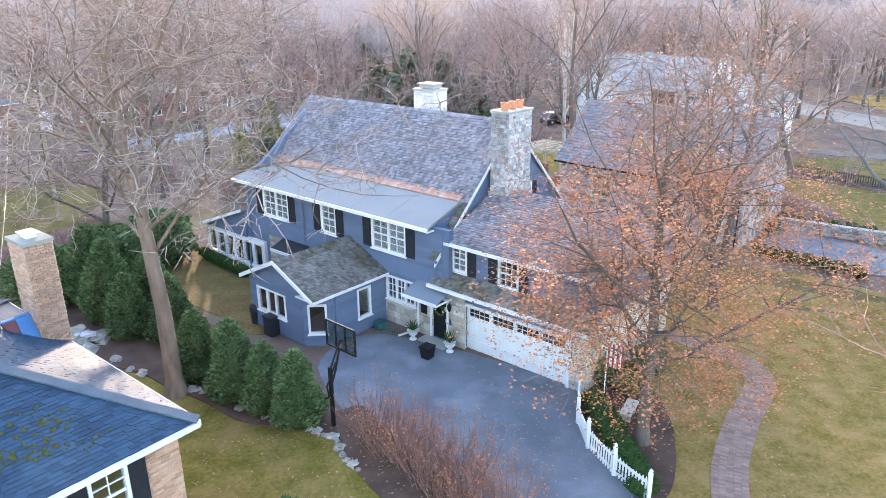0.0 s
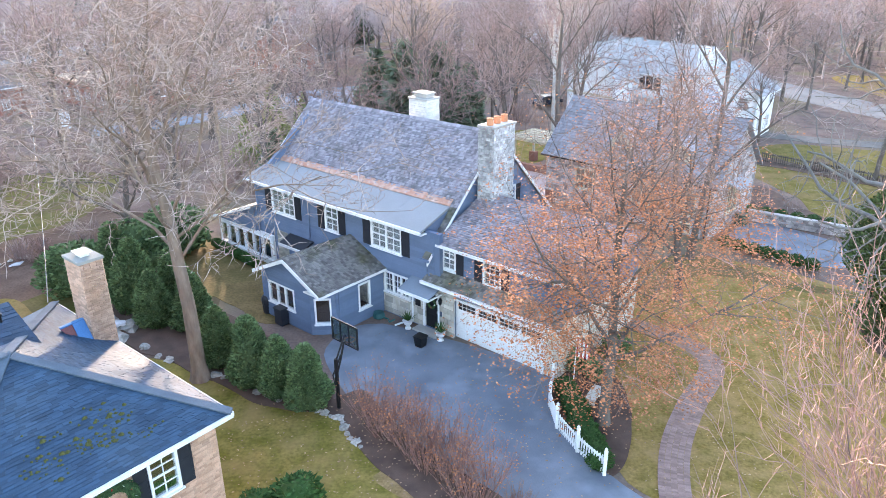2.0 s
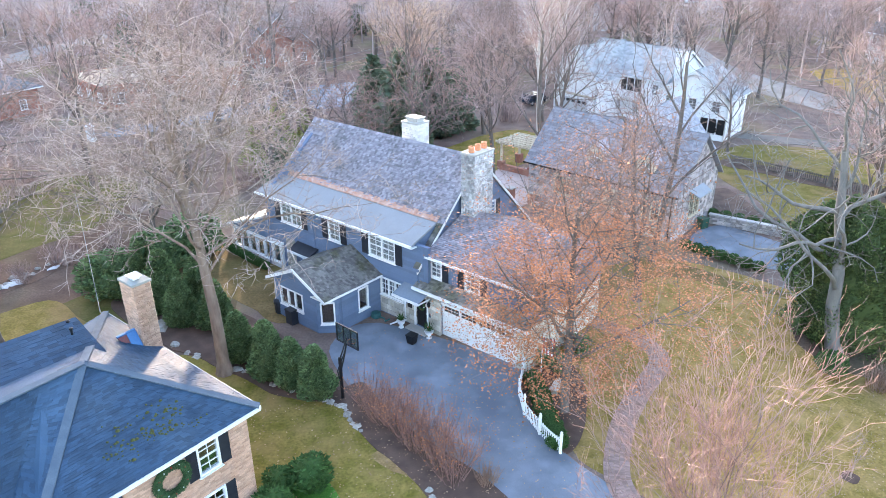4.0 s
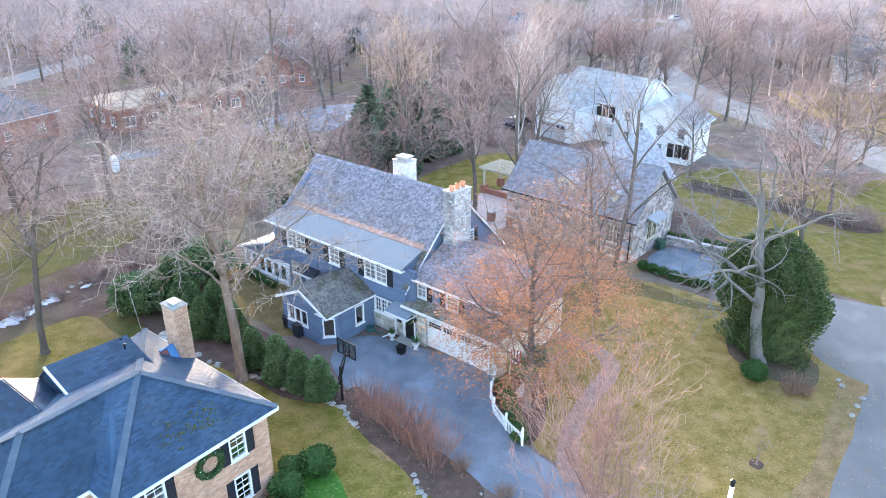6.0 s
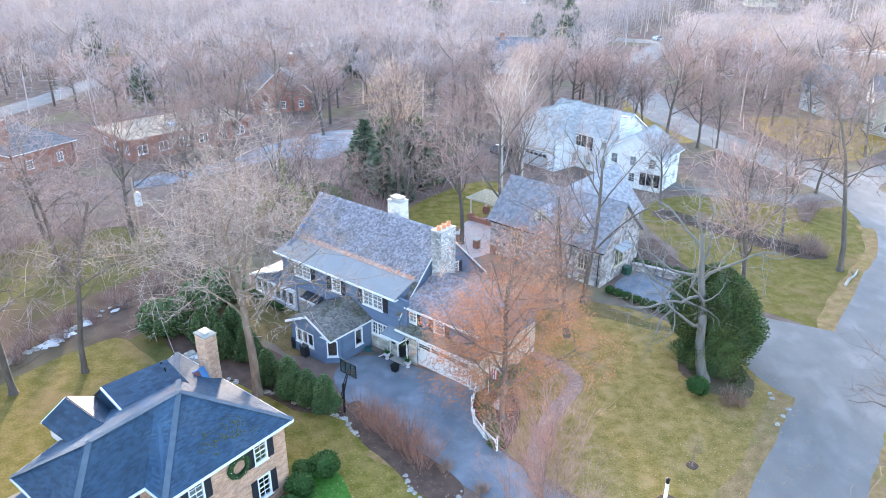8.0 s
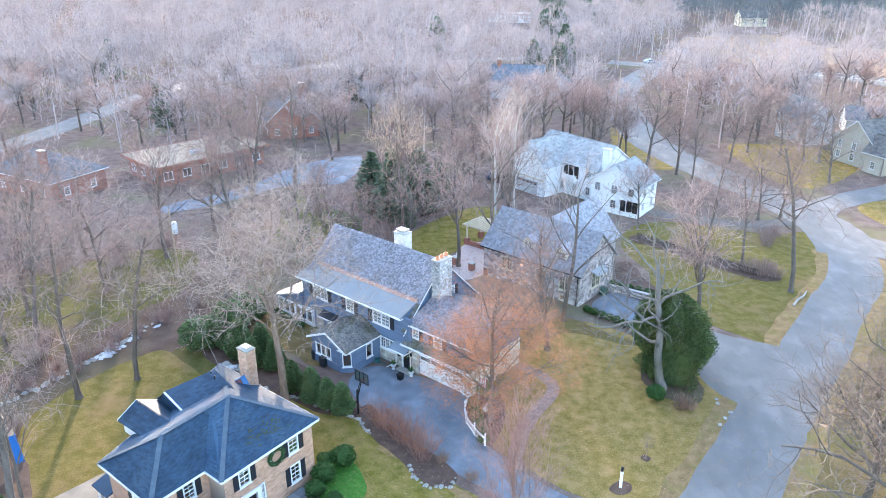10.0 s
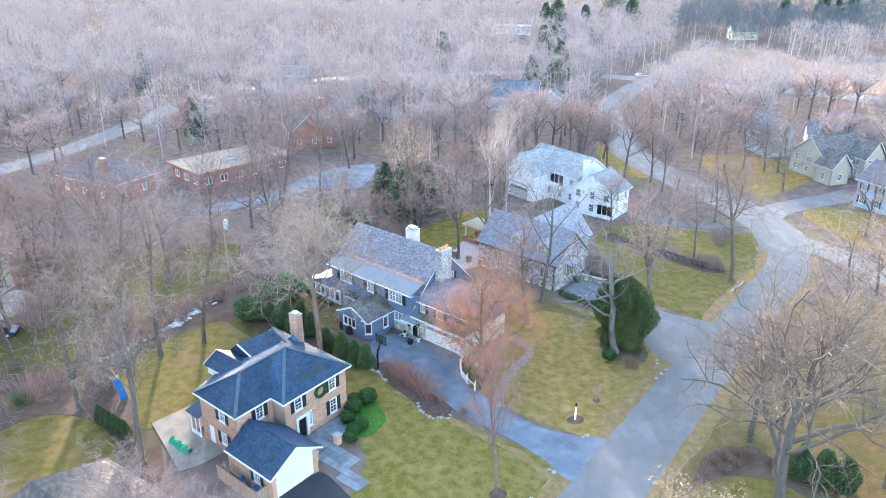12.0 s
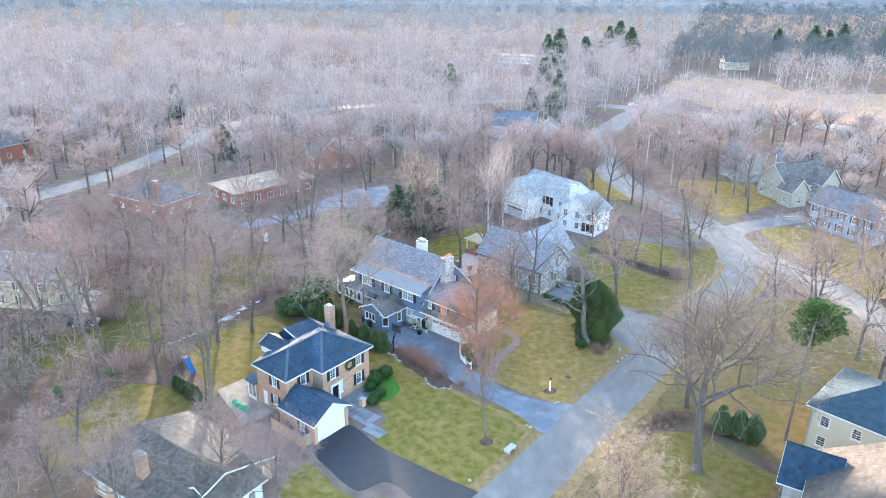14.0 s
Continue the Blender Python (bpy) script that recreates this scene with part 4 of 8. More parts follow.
part("sunroom_roof", Geo().slab([(SX0 - 0.35, SY0 - 0.3, 2.06), (SX1 + 0.03, SY0 - 0.3, 3.74), (SX1 + 0.03, SY1 + 0.3, 3.74), (SX0 - 0.35, SY1 + 0.3, 2.06)], (0, 0, -0.1)), M_SHED, blue, "pale sloping roof of the sun room")
rail(blue, "rake_board", (SX0 - 0.38, SY0 - 0.32, 1.92), (SX1 + 0.03, SY0 - 0.32, 3.6), 0.05, 0.17, M_WHITE)
part("inner_wall", Geo().box(SX0 + 0.3, SY0 + 1.3, 0.0, SX1 + 1.4, SY0 + 1.36, 1.98), surface("brown_panelling", (0.16, 0.085, 0.05), (0.22, 0.13, 0.08), 0.7, 2, 20, 0.1, stretch=(4, 1, 0.3)), blue, "brown panelled inside wall")

# ---- the tan brick house ----
M_PATIO = surface("worn_concrete", (0.27, 0.265, 0.24), (0.36, 0.35, 0.32), 0.9, 1.5, 20, 0.2)
M_HIPCAP = surface("ridge_shingle", (0.065, 0.09, 0.12), (0.09, 0.12, 0.15), 0.9, 2.0, 25, 0.3)
brick = thing("house", pose(-6.0, 8.1, 0, 0, 0, -38.2), "two-storey tan brick house with blue-black shingle hip roof", "house")
E0 = 5.2
bA, bB, bI, bC, bD, bN = (0, 0), (0.1, -8.45), (-1.7, -8.45), (-1.6, -12.4), (-7.9, -12.4), (-11.8, 0)
R1, RV, R2 = (-4.75, -4.1, 7.35), (-4.6, -5.7, 7.35), (-4.5, -9.5, 7.35)
e3 = lambda p: (p[0], p[1], E0)
bfaces = [[e3(bA), e3(bN), R1], [e3(bB), e3(bA), R1], [e3(bI), e3(bB), R1, RV], [e3(bC), e3(bI), RV, R2], [e3(bD), e3(bC), R2], [e3(bN), e3(bD), R2, R1]]
roof_deck(brick, bfaces, M_ASPH_SH, 0.16)
for f in bfaces:
    a, b, c = f[0], f[1], f[2]
    d = f[3] if len(f) == 4 else f[2]
    if len(f) == 4:
        courses(brick, M_ASPH_SH, a, b, c, d, 0.145, 0.3, thick=0.018)
    else:
        courses(brick, M_ASPH_SH, a, b, c, d, 0.145, 0.3, thick=0.018)
for p, q in ((bA, R1), (bB, R1), (bC, R2), (bD, R2), (bN, R1), ((R1[0], R1[1]), R2)):
    s = Vector((p[0], p[1], E0 if p != (R1[0], R1[1]) else R1[2]))
    q = Vector(q)
    rail(brick, "hip_cap", s + Vector((0, 0, 0.0)), q + Vector((0, 0, 0.0)), 0.32, 0.05, M_HIPCAP)
outer = [bA, bN, bD, bC, bI, bB]
inset = [(-0.4, -0.4), (-11.3, -0.4), (-7.6, -12.0), (-2.0, -12.0), (-2.1, -8.05), (-0.35, -8.05)]
# windows: (along the wall, sill height, width, height)
edges_b = [(inset[5], inset[0]), (inset[0], inset[1]), (inset[1], inset[2]), (inset[2], inset[3]), (inset[3], inset[4]), (inset[4], inset[5])]
specs = [[(1.1, 3.35, 0.95, 1.5), (5.35, 3.35, 0.95, 1.5), (5.35, 0.75, 0.95, 1.6), (2.7, 0.9, 0.4, 1.7)], [], [], [(2.9, 3.35, 0.95, 1.4), (2.9, 0.85, 0.9, 1.3)], [(2.0, 3.35, 0.9, 1.4)], []]
for (p, q), ws in zip(edges_b, specs):
    m, ln = edge_frame(p, q)
    hs = [hole(*w) for w in ws]
    if ws and ws[0][0] == 1.1:
        hs.append((1.35, 2.45, -0.1, 2.25))
    if p == inset[2]:
        hs.append((0.9, 1.75, -0.1, 2.05))
    part("wall", wall_geo(ln, 0, E0 - 0.1, hs, 0.25), M_BMORTAR, brick, m=m)
    if ln > 2:
        masonry(brick, M_BRICK, m, ln, 0, E0 - 0.12, (0.24, 0.078), joint=0.006, back=0.012, rough=0.006, vary=0.12, cut=lambda u, z, hs=hs: any(a - 0.12 < u < b + 0.12 and c - 0.02 < z < d + 0.02 for a, b, c, d in hs), singles=60 if p == inset[5] else 0, name="brick")
    for w in ws:
        window(brick, m, *w, 2, 4, shutters=0.42 if w[2] > 0.5 else 0)
    if p == inset[5]:
        dr = part("door", Geo().box(1.45, 0.1, 0.05, 2.35, 0.16, 2.1), M_BLACK, brick, "black front door", m=m)
        part("door_surround", Geo().box(1.15, -0.1, 0, 1.4, 0.1, 2.3).box(2.4, -0.1, 0, 2.65, 0.1, 2.3).box(1.1, -0.14, 2.3, 2.7, 0.1, 2.6), M_WHITE, brick, "white pilastered door surround", m=m)
    if p == inset[2]:
        part("door", Geo().box(0.93, 0.05, 0, 1.72, 0.1, 2.03), M_WHITE, brick, "white side door", m=m)
for i in range(6):
    p, q = outer[i], outer[(i + 1) % 6]
    rail(brick, "gutter", (p[0], p[1], E0 - 0.17), (q[0], q[1], E0 - 0.17), 0.14, 0.15, M_WHITE, "white gutter")
part("soffit", Geo().prism([tuple(p) for p in outer], E0 - 0.2, E0 - 0.17), M_WHITE, brick)
chimney(brick, -7.95, -0.75, -6.85, 0.05, 4.0, 8.45, M_BRICK, (0.22, 0.075), singles=100, name="brick", cap=M_PATIO, mortar=M_BMORTAR, vary=0.1)
part("chimney_cap", Geo().box(-7.58, -0.5, 8.55, -7.2, -0.2, 8.68).box(-7.7, -0.58, 8.68, -7.08, -0.12, 8.71), M_WHITE, brick, "white metal chimney cap")
part("saddle", Geo().add([(-7.95, -0.78, 5.5), (-6.85, -0.78, 5.5), (-7.4, -0.78, 6.25), (-7.4, -1.6, 6.2), (-7.95, -1.2, 5.5), (-6.85, -1.2, 5.5)], [(0, 1, 2), (0, 2, 3, 4), (1, 5, 3, 2), (4, 3, 5)]), surface("red_brown_flashing", (0.14, 0.045, 0.045), (0.2, 0.07, 0.065), 0.6, 2, 20, 0.05), brick, "small red-brown roof saddle behind the chimney")
M_BLUEFLASH = surface("blue_flashing", (0.05, 0.17, 0.36), (0.07, 0.2, 0.4), 0.6, 2, 20, 0.05)
for p, q in (((-7.97, -0.98, 5.5), (-7.4, -0.98, 6.26)), ((-6.83, -0.98, 5.5), (-7.4, -0.98, 6.26)), ((-7.4, -0.8, 6.24), (-7.4, -1.6, 6.2))):
    rail(brick, "flashing", p, q, 0.42 if p[0] != -7.4 else 0.14, 0.05, M_BLUEFLASH, "blue painted flashing")
# dormers on the back slope
sd4 = [(-8.75, -6.55, 7.3), (-8.4, -2.6, 7.3), (-6.0, -2.7, 6.66), (-6.5, -6.6, 6.66)]
sdr = part("shed_dormer", Geo().slab(sd4, (0, 0, -0.12)).slab([sd4[1], sd4[0], (-11.0, -6.4, 5.45), (-11.2, -2.5, 5.45)], (0, 0, -0.12)).slab([(-8.75, -6.5, 7.2), (-6.5, -6.55, 6.56), (-6.5, -6.55, 6.3), (-10.8, -6.4, 5.3)], (0, 0.1, 0)).slab([(-8.4, -2.7, 7.2), (-6.0, -2.75, 6.56), (-6.0, -2.75, 6.3), (-11.0, -2.6, 5.3)], (0, -0.1, 0)), M_ASPH_SH, brick, "low blue shingled dormer on the rear slope")
courses(sdr, M_ASPH_SH, sd4[3], sd4[2], sd4[1], sd4[0], 0.2, 0.45, thick=0.014)
rail(sdr, "rake_board", (-8.77, -6.62, 7.18), (-6.5, -6.66, 6.54), 0.1, 0.14, M_WHITE)
for x, y in ((-8.3, -3.0), (-7.6, -3.2)):
    part("roof_vent", Geo().lathe([(0.05, 6.9), (0.05, 7.3), (0.08, 7.31), (0.08, 7.37), (0.01, 7.39)], 8, (x, y)), M_BLACK, sdr)
ga = [[(-10.2, -9.6, 5.95), (-6.6, -9.5, 5.95), (-6.2, -8.0, 6.78), (-10.2, -8.05, 6.78)], [(-6.6, -6.6, 5.95), (-10.2, -6.5, 5.95), (-10.2, -8.05, 6.78), (-6.2, -8.0, 6.78)]]
gdm = part("dormer", Geo().prism([(-10.0, -9.35), (-6.5, -9.3), (-6.5, -6.8), (-10.0, -6.75)], 4.9, 5.93).slab([(-10.0, -9.35, 5.9), (-10.0, -6.75, 5.9), (-10.0, -8.05, 6.62)], (0.12, 0, 0)), M_WHITE, brick, "white gabled dormer with blue shingle roof")
roof_deck(gdm, ga, M_ASPH_SH, 0.1, "dormer_roof")
for f in ga:
    courses(gdm, M_ASPH_SH, *f, 0.2, 0.45, thick=0.014)
rail(gdm, "rake_board", (-10.22, -9.62, 5.84), (-10.22, -8.05, 6.67), 0.05, 0.13, M_WHITE)
rail(gdm, "rake_board", (-10.22, -6.48, 5.84), (-10.22, -8.05, 6.67), 0.05, 0.13, M_WHITE)
# moss cushions on the shaded hip
M_MOSS = surface("roof_moss", (0.045, 0.045, 0.014), (0.09, 0.09, 0.025), 0.95, 8, 40, 0.6)
rng = random.Random(33)
ro, rx_, ry_ = Vector(e3(bA)), Vector(e3(bB)) - Vector(e3(bA)), Vector(R1) - Vector(e3(bA))
mg_ = Geo()
clumps = [(rng.uniform(0.04, 0.4), rng.uniform(0.08, 0.5)) for _ in range(9)]
for k in range(150):
    t = rng.uniform(0.02, 0.9) * rng.random() ** 0.5
    cl = clumps[rng.randrange(9)]
    t, w_ = max(0.03, min(0.7, cl[0] + rng.gauss(0, 0.04))), cl[1] + rng.gauss(0, 0.03)
    p = ro + rx_ * w_ + ry_ * t
    r = rng.uniform(0.02, 0.07) if k % 6 else rng.uniform(0.06, 0.11)
    ring_ = [p + Vector((r * math.cos(a * 1.05) * rng.uniform(0.7, 1.3), r * math.sin(a * 1.05) * rng.uniform(0.7, 1.3), 0.012)) for a in range(6)]
    mg_.add(ring_ + [p + Vector((0, 0, 0.03 + r * 0.5))], [(i, (i + 1) % 6, 6) for i in range(6)])
part("moss", mg_, M_MOSS, brick, "green moss cushions on the shingles", kind="stuff")
# attached garage
m, ln = edge_frame((-1.9, -13.35), (4.15, -13.35))
part("wall", wall_geo(ln, 0, 2.55, [hole(3.6, 0.9, 0.9, 1.2)], 0.2), M_BMORTAR, brick, m=m)
masonry(brick, M_BRICK, m, ln, 0, 2.5, (0.24, 0.078), joint=0.006, back=0.012, rough=0.006, vary=0.12, cut=lambda u, z: 3.5 < u < 4.6 and 0.85 < z < 2.15, name="brick")
window(brick, m, 3.6, 0.9, 0.9, 1.2, 2, 4, shutters=0.35)
m, ln = edge_frame((4.15, -13.35), (4.15, -8.5))
part("wall", wall_geo(ln, 0, 2.55, [(0.4, 4.45, -0.1, 2.15)], 0.2, top=[(0, 2.55), (ln, 2.55), (ln / 2, 4.1)]), M_WHITE, brick, m=m)
gd2 = part("garage_door", Geo().box(0.4, 0.05, 0.02, 4.45, 0.1, 2.15), M_WHITE, brick, "plain white garage door", m=m)
for r in range(4):
    part("door_panel", Geo().box(0.42, 0.033, 0.06 + r * 0.53, 4.43, 0.05, 0.56 + r * 0.53), M_WHITE, gd2)
part("vent", Geo().box(ln / 2 - 0.25, -0.04, 3.1, ln / 2 + 0.25, 0.0, 3.6), M_WHITE, brick, m=m)
part("pier", Geo().box(4.1, -13.4, 0, 4.25, -13.0, 2.5), M_BRICK, brick)
part("pier", Geo().box(4.1, -8.9, 0, 4.25, -8.45, 2.5), M_BRICK, brick)
m, ln = edge_frame((4.15, -8.5), (-0.3, -8.5))
part("wall", wall_geo(ln, 0, 2.55, [], 0.2), M_BRICK, brick, m=m)
gr = [[(-1.75, -13.7, 2.6), (4.55, -13.7, 2.6), (4.55, -10.9, 4.25), (-1.75, -10.9, 4.25)], [(4.55, -8.1, 2.6), (-0.3, -8.1, 2.6), (-1.75, -10.9, 4.25), (4.55, -10.9, 4.25)]]
roof_deck(brick, gr, M_ASPH_SH, 0.12)
for f in gr:
    courses(brick, M_ASPH_SH, *f, 0.145, 0.3, thick=0.018)
for p, q in (((4.57, -13.75, 2.46), (4.57, -10.9, 4.11)), ((4.57, -8.05, 2.46), (4.57, -10.9, 4.11))):
    rail(brick, "rake_board", p, q, 0.06, 0.17, M_WHITE)
rail(brick, "gutter", (-1.75, -13.75, 2.46), (4.55, -13.75, 2.46), 0.12, 0.13, M_WHITE)
# glazed porch at the far corner
pch = part("porch", Geo().box(-9.3, -12.3, 0, -9.2, -11.0, 2.5).box(-9.2, -12.3, 0, -7.75, -12.2, 0.5).box(-9.2, -12.3, 2.25, -7.75, -12.2, 2.5), M_WHITE, brick, "small white glazed porch")
for k in range(3):
    part("post", Geo().box(-9.2 + k * 0.68, -12.29, 0.5, -9.12 + k * 0.68, -12.21, 2.25), M_WHITE, pch)
part("pane", Geo().box(-9.12, -12.26, 0.5, -7.8, -12.24, 2.25), M_GLASS, pch)
part("porch_roof", Geo().slab([(-9.6, -12.5, 2.5), (-7.6, -12.5, 2.5), (-7.6, -10.8, 2.9), (-9.6, -10.8, 2.9)], (0, 0, -0.1)), M_ASPH_SH, pch, "small dark porch roof")

# ---- the fieldstone house ----
stone = thing("house", pose(18.0, 35.2, 0, 0, 0, -41), "fieldstone house with grey slate roof and small dormers", "house")
sw_, sd, se_ = 13.2, 7.6, 3.9
for (p, q), ws in ((((-sw_, 0), (0, 0)), [(2.6, 1.6, 1.6, 1.6), (7.4, 1.5, 1.4, 1.6), (10.6, 1.4, 1.5, 1.7), (10.8, 0.2, 1.2, 0.7)]), (((0, 0), (0, sd)), [(2.6, 1.2, 1.9, 2.0)]), (((0, sd), (-sw_, sd)), []), (((-sw_, sd), (-sw_, 0)), [])):
    m, ln = edge_frame(p, q)
    hs = [hole(*w) for w in ws]
    top = [(0, se_), (ln, se_), (ln / 2, 7.5)] if ln < 9 else None
    part("wall", wall_geo(ln, 0, se_, hs, 0.3, top=top), M_MORTAR, stone, m=m)
    masonry(stone, M_FIELD, m, ln, 0, 7.2 if top else se_, (0.42, 0.3), back=0.03, rough=0.03, cut=lambda u, z, hs=hs, ln=ln: any(a - 0.1 < u < b + 0.1 and c < z < d for a, b, c, d in hs) or (z > se_ and abs(u - ln / 2) > (7.4 - z) / 3.6 * ln / 2 - 0.2))
    for w in ws:
        window(stone, m, *w, 2, 3, 2 if w[2] > 1.3 else 1, frame=M_CREAM)
srz = 7.7
sroof = [[(-sw_ - 0.35, -0.35, se_ - 0.1), (0.35, -0.35, se_ - 0.1), (0.35, 3.8, srz), (-sw_ - 0.35, 3.8, srz)], [(0.35, sd + 0.35, se_ - 0.1), (-sw_ - 0.35, sd + 0.35, se_ - 0.1), (-sw_ - 0.35, 3.8, srz), (0.35, 3.8, srz)]]
sroof += [[(-10.2, 5, 3.6), (-10.2, 14, 3.6), (-6.4, 14, 8.0), (-6.4, 3.6, 8.0)], [(-2.6, 14, 3.6), (-2.6, 5, 3.6), (-6.4, 3.6, 8.0), (-6.4, 14, 8.0)]]
roof_deck(stone, sroof, M_SLATE, 0.12)
for f in sroof:
    courses(stone, M_SLATE, *f, 0.25, 0.3, thick=0.045, gap=0.012)
part("rear_wing", Geo().prism([(-9.8, 5), (-3, 5), (-3, 13.7), (-9.8, 13.7)], 0, 3.6).slab([(-9.8, 13.7, 3.6), (-3, 13.7, 3.6), (-6.4, 13.7, 7.8)], (0, -0.3, 0)), M_FIELD, stone)
rail(stone, "gutter", (-sw_ - 0.35, -0.4, se_ - 0.2), (0.35, -0.4, se_ - 0.2), 0.12, 0.12, M_BLACK, "dark gutter")
for x in (-7.4, -3.0):
    d = part("dormer", Geo().box(x - 0.75, 0.7, 4.2, x + 0.75, 2.6, 5.7), M_CREAM, stone, "cream dormer with a gabled roof")
    part("pane", Geo().box(x - 0.4, 0.66, 4.75, x + 0.4, 0.69, 5.55), M_GLASS, d)
    part("muntins", Geo().box(x - 0.42, 0.63, 5.12, x + 0.42, 0.66, 5.17).box(x - 0.025, 0.63, 4.75, x + 0.025, 0.66, 5.55), M_WHITE, d)
    part("dormer_roof", Geo().slab([(x - 0.95, 0.5, 5.6), (x, 0.5, 6.4), (x, 3.0, 6.4), (x - 0.95, 3.0, 5.6)], (0, 0, -0.1)).slab([(x, 0.5, 6.4), (x + 0.95, 0.5, 5.6), (x + 0.95, 3.0, 5.6), (x, 3.0, 6.4)], (0, 0, -0.1)), M_SLATE, d)
    part("dormer_gable", Geo().slab([(x - 0.75, 0.7, 5.7), (x + 0.75, 0.7, 5.7), (x, 0.7, 6.3)], (0, 0.2, 0)), M_CREAM, d)
part("downspout", Geo().tube([(-0.2, -0.15, 3.7), (-0.2, -0.15, 0.1)], [0.05, 0.05], 6), M_BLACK, stone)
part("bay_roof", Geo().slab([(0.05, 2.2, 3.6), (0.9, 2.4, 3.2), (0.9, 4.6, 3.2), (0.05, 4.8, 3.6)], (0, 0, -0.08)), M_METAL, stone, "blue-grey metal bay roof")

# ---- white house ----
def plain_house(m, label, w, d, eave, ridge, wall, roof, axis="x", rows=2, cols=4, trim=M_WHITE, extras=None, shut=0.0, chim=None, step=0.35):
    """A house with a gabled roof (ridge along axis), windows on all sides and a chimney."""
    h = thing("house", m, label, "house")
    cs = [(0, 0), (w, 0), (w, d), (0, d)]
    for i in range(4):
        mm, ln = edge_frame(cs[i], cs[(i + 1) % 4])
        gab = (i % 2 == 1) == (axis == "x")
        n = max(1, round(cols * ln / w)) if ln > 3 else 1
        ws = []
        for r in range(rows):
            for k in range(n):
                u = ln * (k + 0.5) / n
                ws.append((u - 0.5, 0.8 + r * (eave - 0.3) / rows, 1.0, 1.35))
        hs = [hole(*q) for q in ws]
        part("wall", wall_geo(ln, 0, eave, hs, 0.25, top=[(0, eave), (ln, eave), (ln / 2, ridge - 0.1)] if gab else None), wall, h, m=mm)
        for q in ws:
            window(h, mm, *q, 2, 4, frame=trim, shutters=shut)
    o = 0.4
    if axis == "x":
        fs = [[(-o, -o, eave - 0.15), (w + o, -o, eave - 0.15), (w + o, d / 2, ridge), (-o, d / 2, ridge)], [(w + o, d + o, eave - 0.15), (-o, d + o, eave - 0.15), (-o, d / 2, ridge), (w + o, d / 2, ridge)]]
    else:
        fs = [[(w + o, -o, eave - 0.15), (w + o, d + o, eave - 0.15), (w / 2, d + o, ridge), (w / 2, -o, ridge)], [(-o, d + o, eave - 0.15), (-o, -o, eave - 0.15), (w / 2, -o, ridge), (w / 2, d + o, ridge)]]
    roof_deck(h, fs, roof, 0.14)
    for f in fs:
        if step:
            courses(h, roof, *f, step, step * 1.4, thick=0.02)
        rail(h, "gutter", (f[0][0], f[0][1], f[0][2] - 0.16), (f[1][0], f[1][1], f[1][2] - 0.16), 0.12, 0.13, trim)
        for p, q in ((f[0], f[3]), (f[1], f[2])):
            rail(h, "rake_board", (p[0], p[1], p[2] - 0.22), (q[0], q[1], q[2] - 0.22), 0.06, 0.2, trim)
    if chim:
        x, y, cm = chim
        chimney(h, x, y, x + 1.1, y + 0.8, eave - 1, ridge + 1.2, cm, (0.3, 0.12))
    return h


M_WSIDE = surface("white_siding", (0.82, 0.83, 0.84), (0.76, 0.77, 0.78), 0.6, 1.0, 20, 0.1)
M_PALEROOF = surface("pale_grey_shingle", (0.275, 0.265, 0.262), (0.345, 0.335, 0.33), 0.9, 1.0, 20, 0.2, island=0.2)
M_GREYROOF = surface("grey_shingle", (0.12, 0.12, 0.13), (0.17, 0.17, 0.18), 0.9, 1.0, 20, 0.2, island=0.2)
M_BEIGE = surface("beige_stucco", (0.46, 0.40, 0.32), (0.52, 0.455, 0.37), 0.85, 1.0, 20, 0.15)
M_BLUEROOF = surface("slate_blue_shingle", (0.12, 0.137, 0.165), (0.165, 0.182, 0.21), 0.9, 1.0, 20, 0.2, island=0.2)
M_BLUESIDE = surface("light_blue_siding", (0.30, 0.40, 0.50), (0.34, 0.44, 0.53), 0.6, 1.0, 20, 0.1)
M_GREYSIDE = surface("grey_siding", (0.42, 0.43, 0.44), (0.48, 0.49, 0.5), 0.6, 1.0, 20, 0.1)
M_BROWNROOF = surface("brown_shingle", (0.13, 0.11, 0.10), (0.19, 0.165, 0.15), 0.9, 1.0, 20, 0.3, island=0.25)
# brown shingle with broad darker patches
M_SWROOF = surface("patchy_brown_shingle", (0.10, 0.083, 0.073), (0.15, 0.125, 0.108), 0.9, 1.0, 20, 0.3, island=0.25, stain=(0.07, 0.065, 0.062), stain_scale=0.25, stain_amount=0.7)
M_TANROOF = surface("tan_shingle", (0.07, 0.058, 0.05), (0.11, 0.09, 0.08), 0.9, 1.0, 20, 0.3, island=0.2)
wa = plain_house(pose(18.2, 80.5, 0, 0, 0, -52), "white two-storey house with pale shingle roof", 13.5, 8.0, 5.4, 8.4, M_WSIDE, M_PALEROOF, rows=2, cols=5)
wb = plain_house(pose(25.2, 67.6, 0, 0, 0, -38), "white lower wing of a large house", 8.0, 6.2, 4.8, 7.4, M_WSIDE, M_PALEROOF, "y", rows=2, cols=3, chim=(0.4, 2.8, M_WSIDE))
balcony = part("balcony", Geo().box(5.6, -1.0, 2.7, 10.4, -0.07, 2.85), M_WSIDE, wa, "white balcony with a railing")
part("railing", Geo().box(5.6, -1.0, 2.85, 10.4, -0.95, 3.6), M_WSIDE, balcony)
for k in range(4):
    part("pane", Geo().box(5.8 + k * 1.12, -0.09, 3.0, 6.75 + k * 1.12, -0.065, 4.9), M_BLACK, balcony)
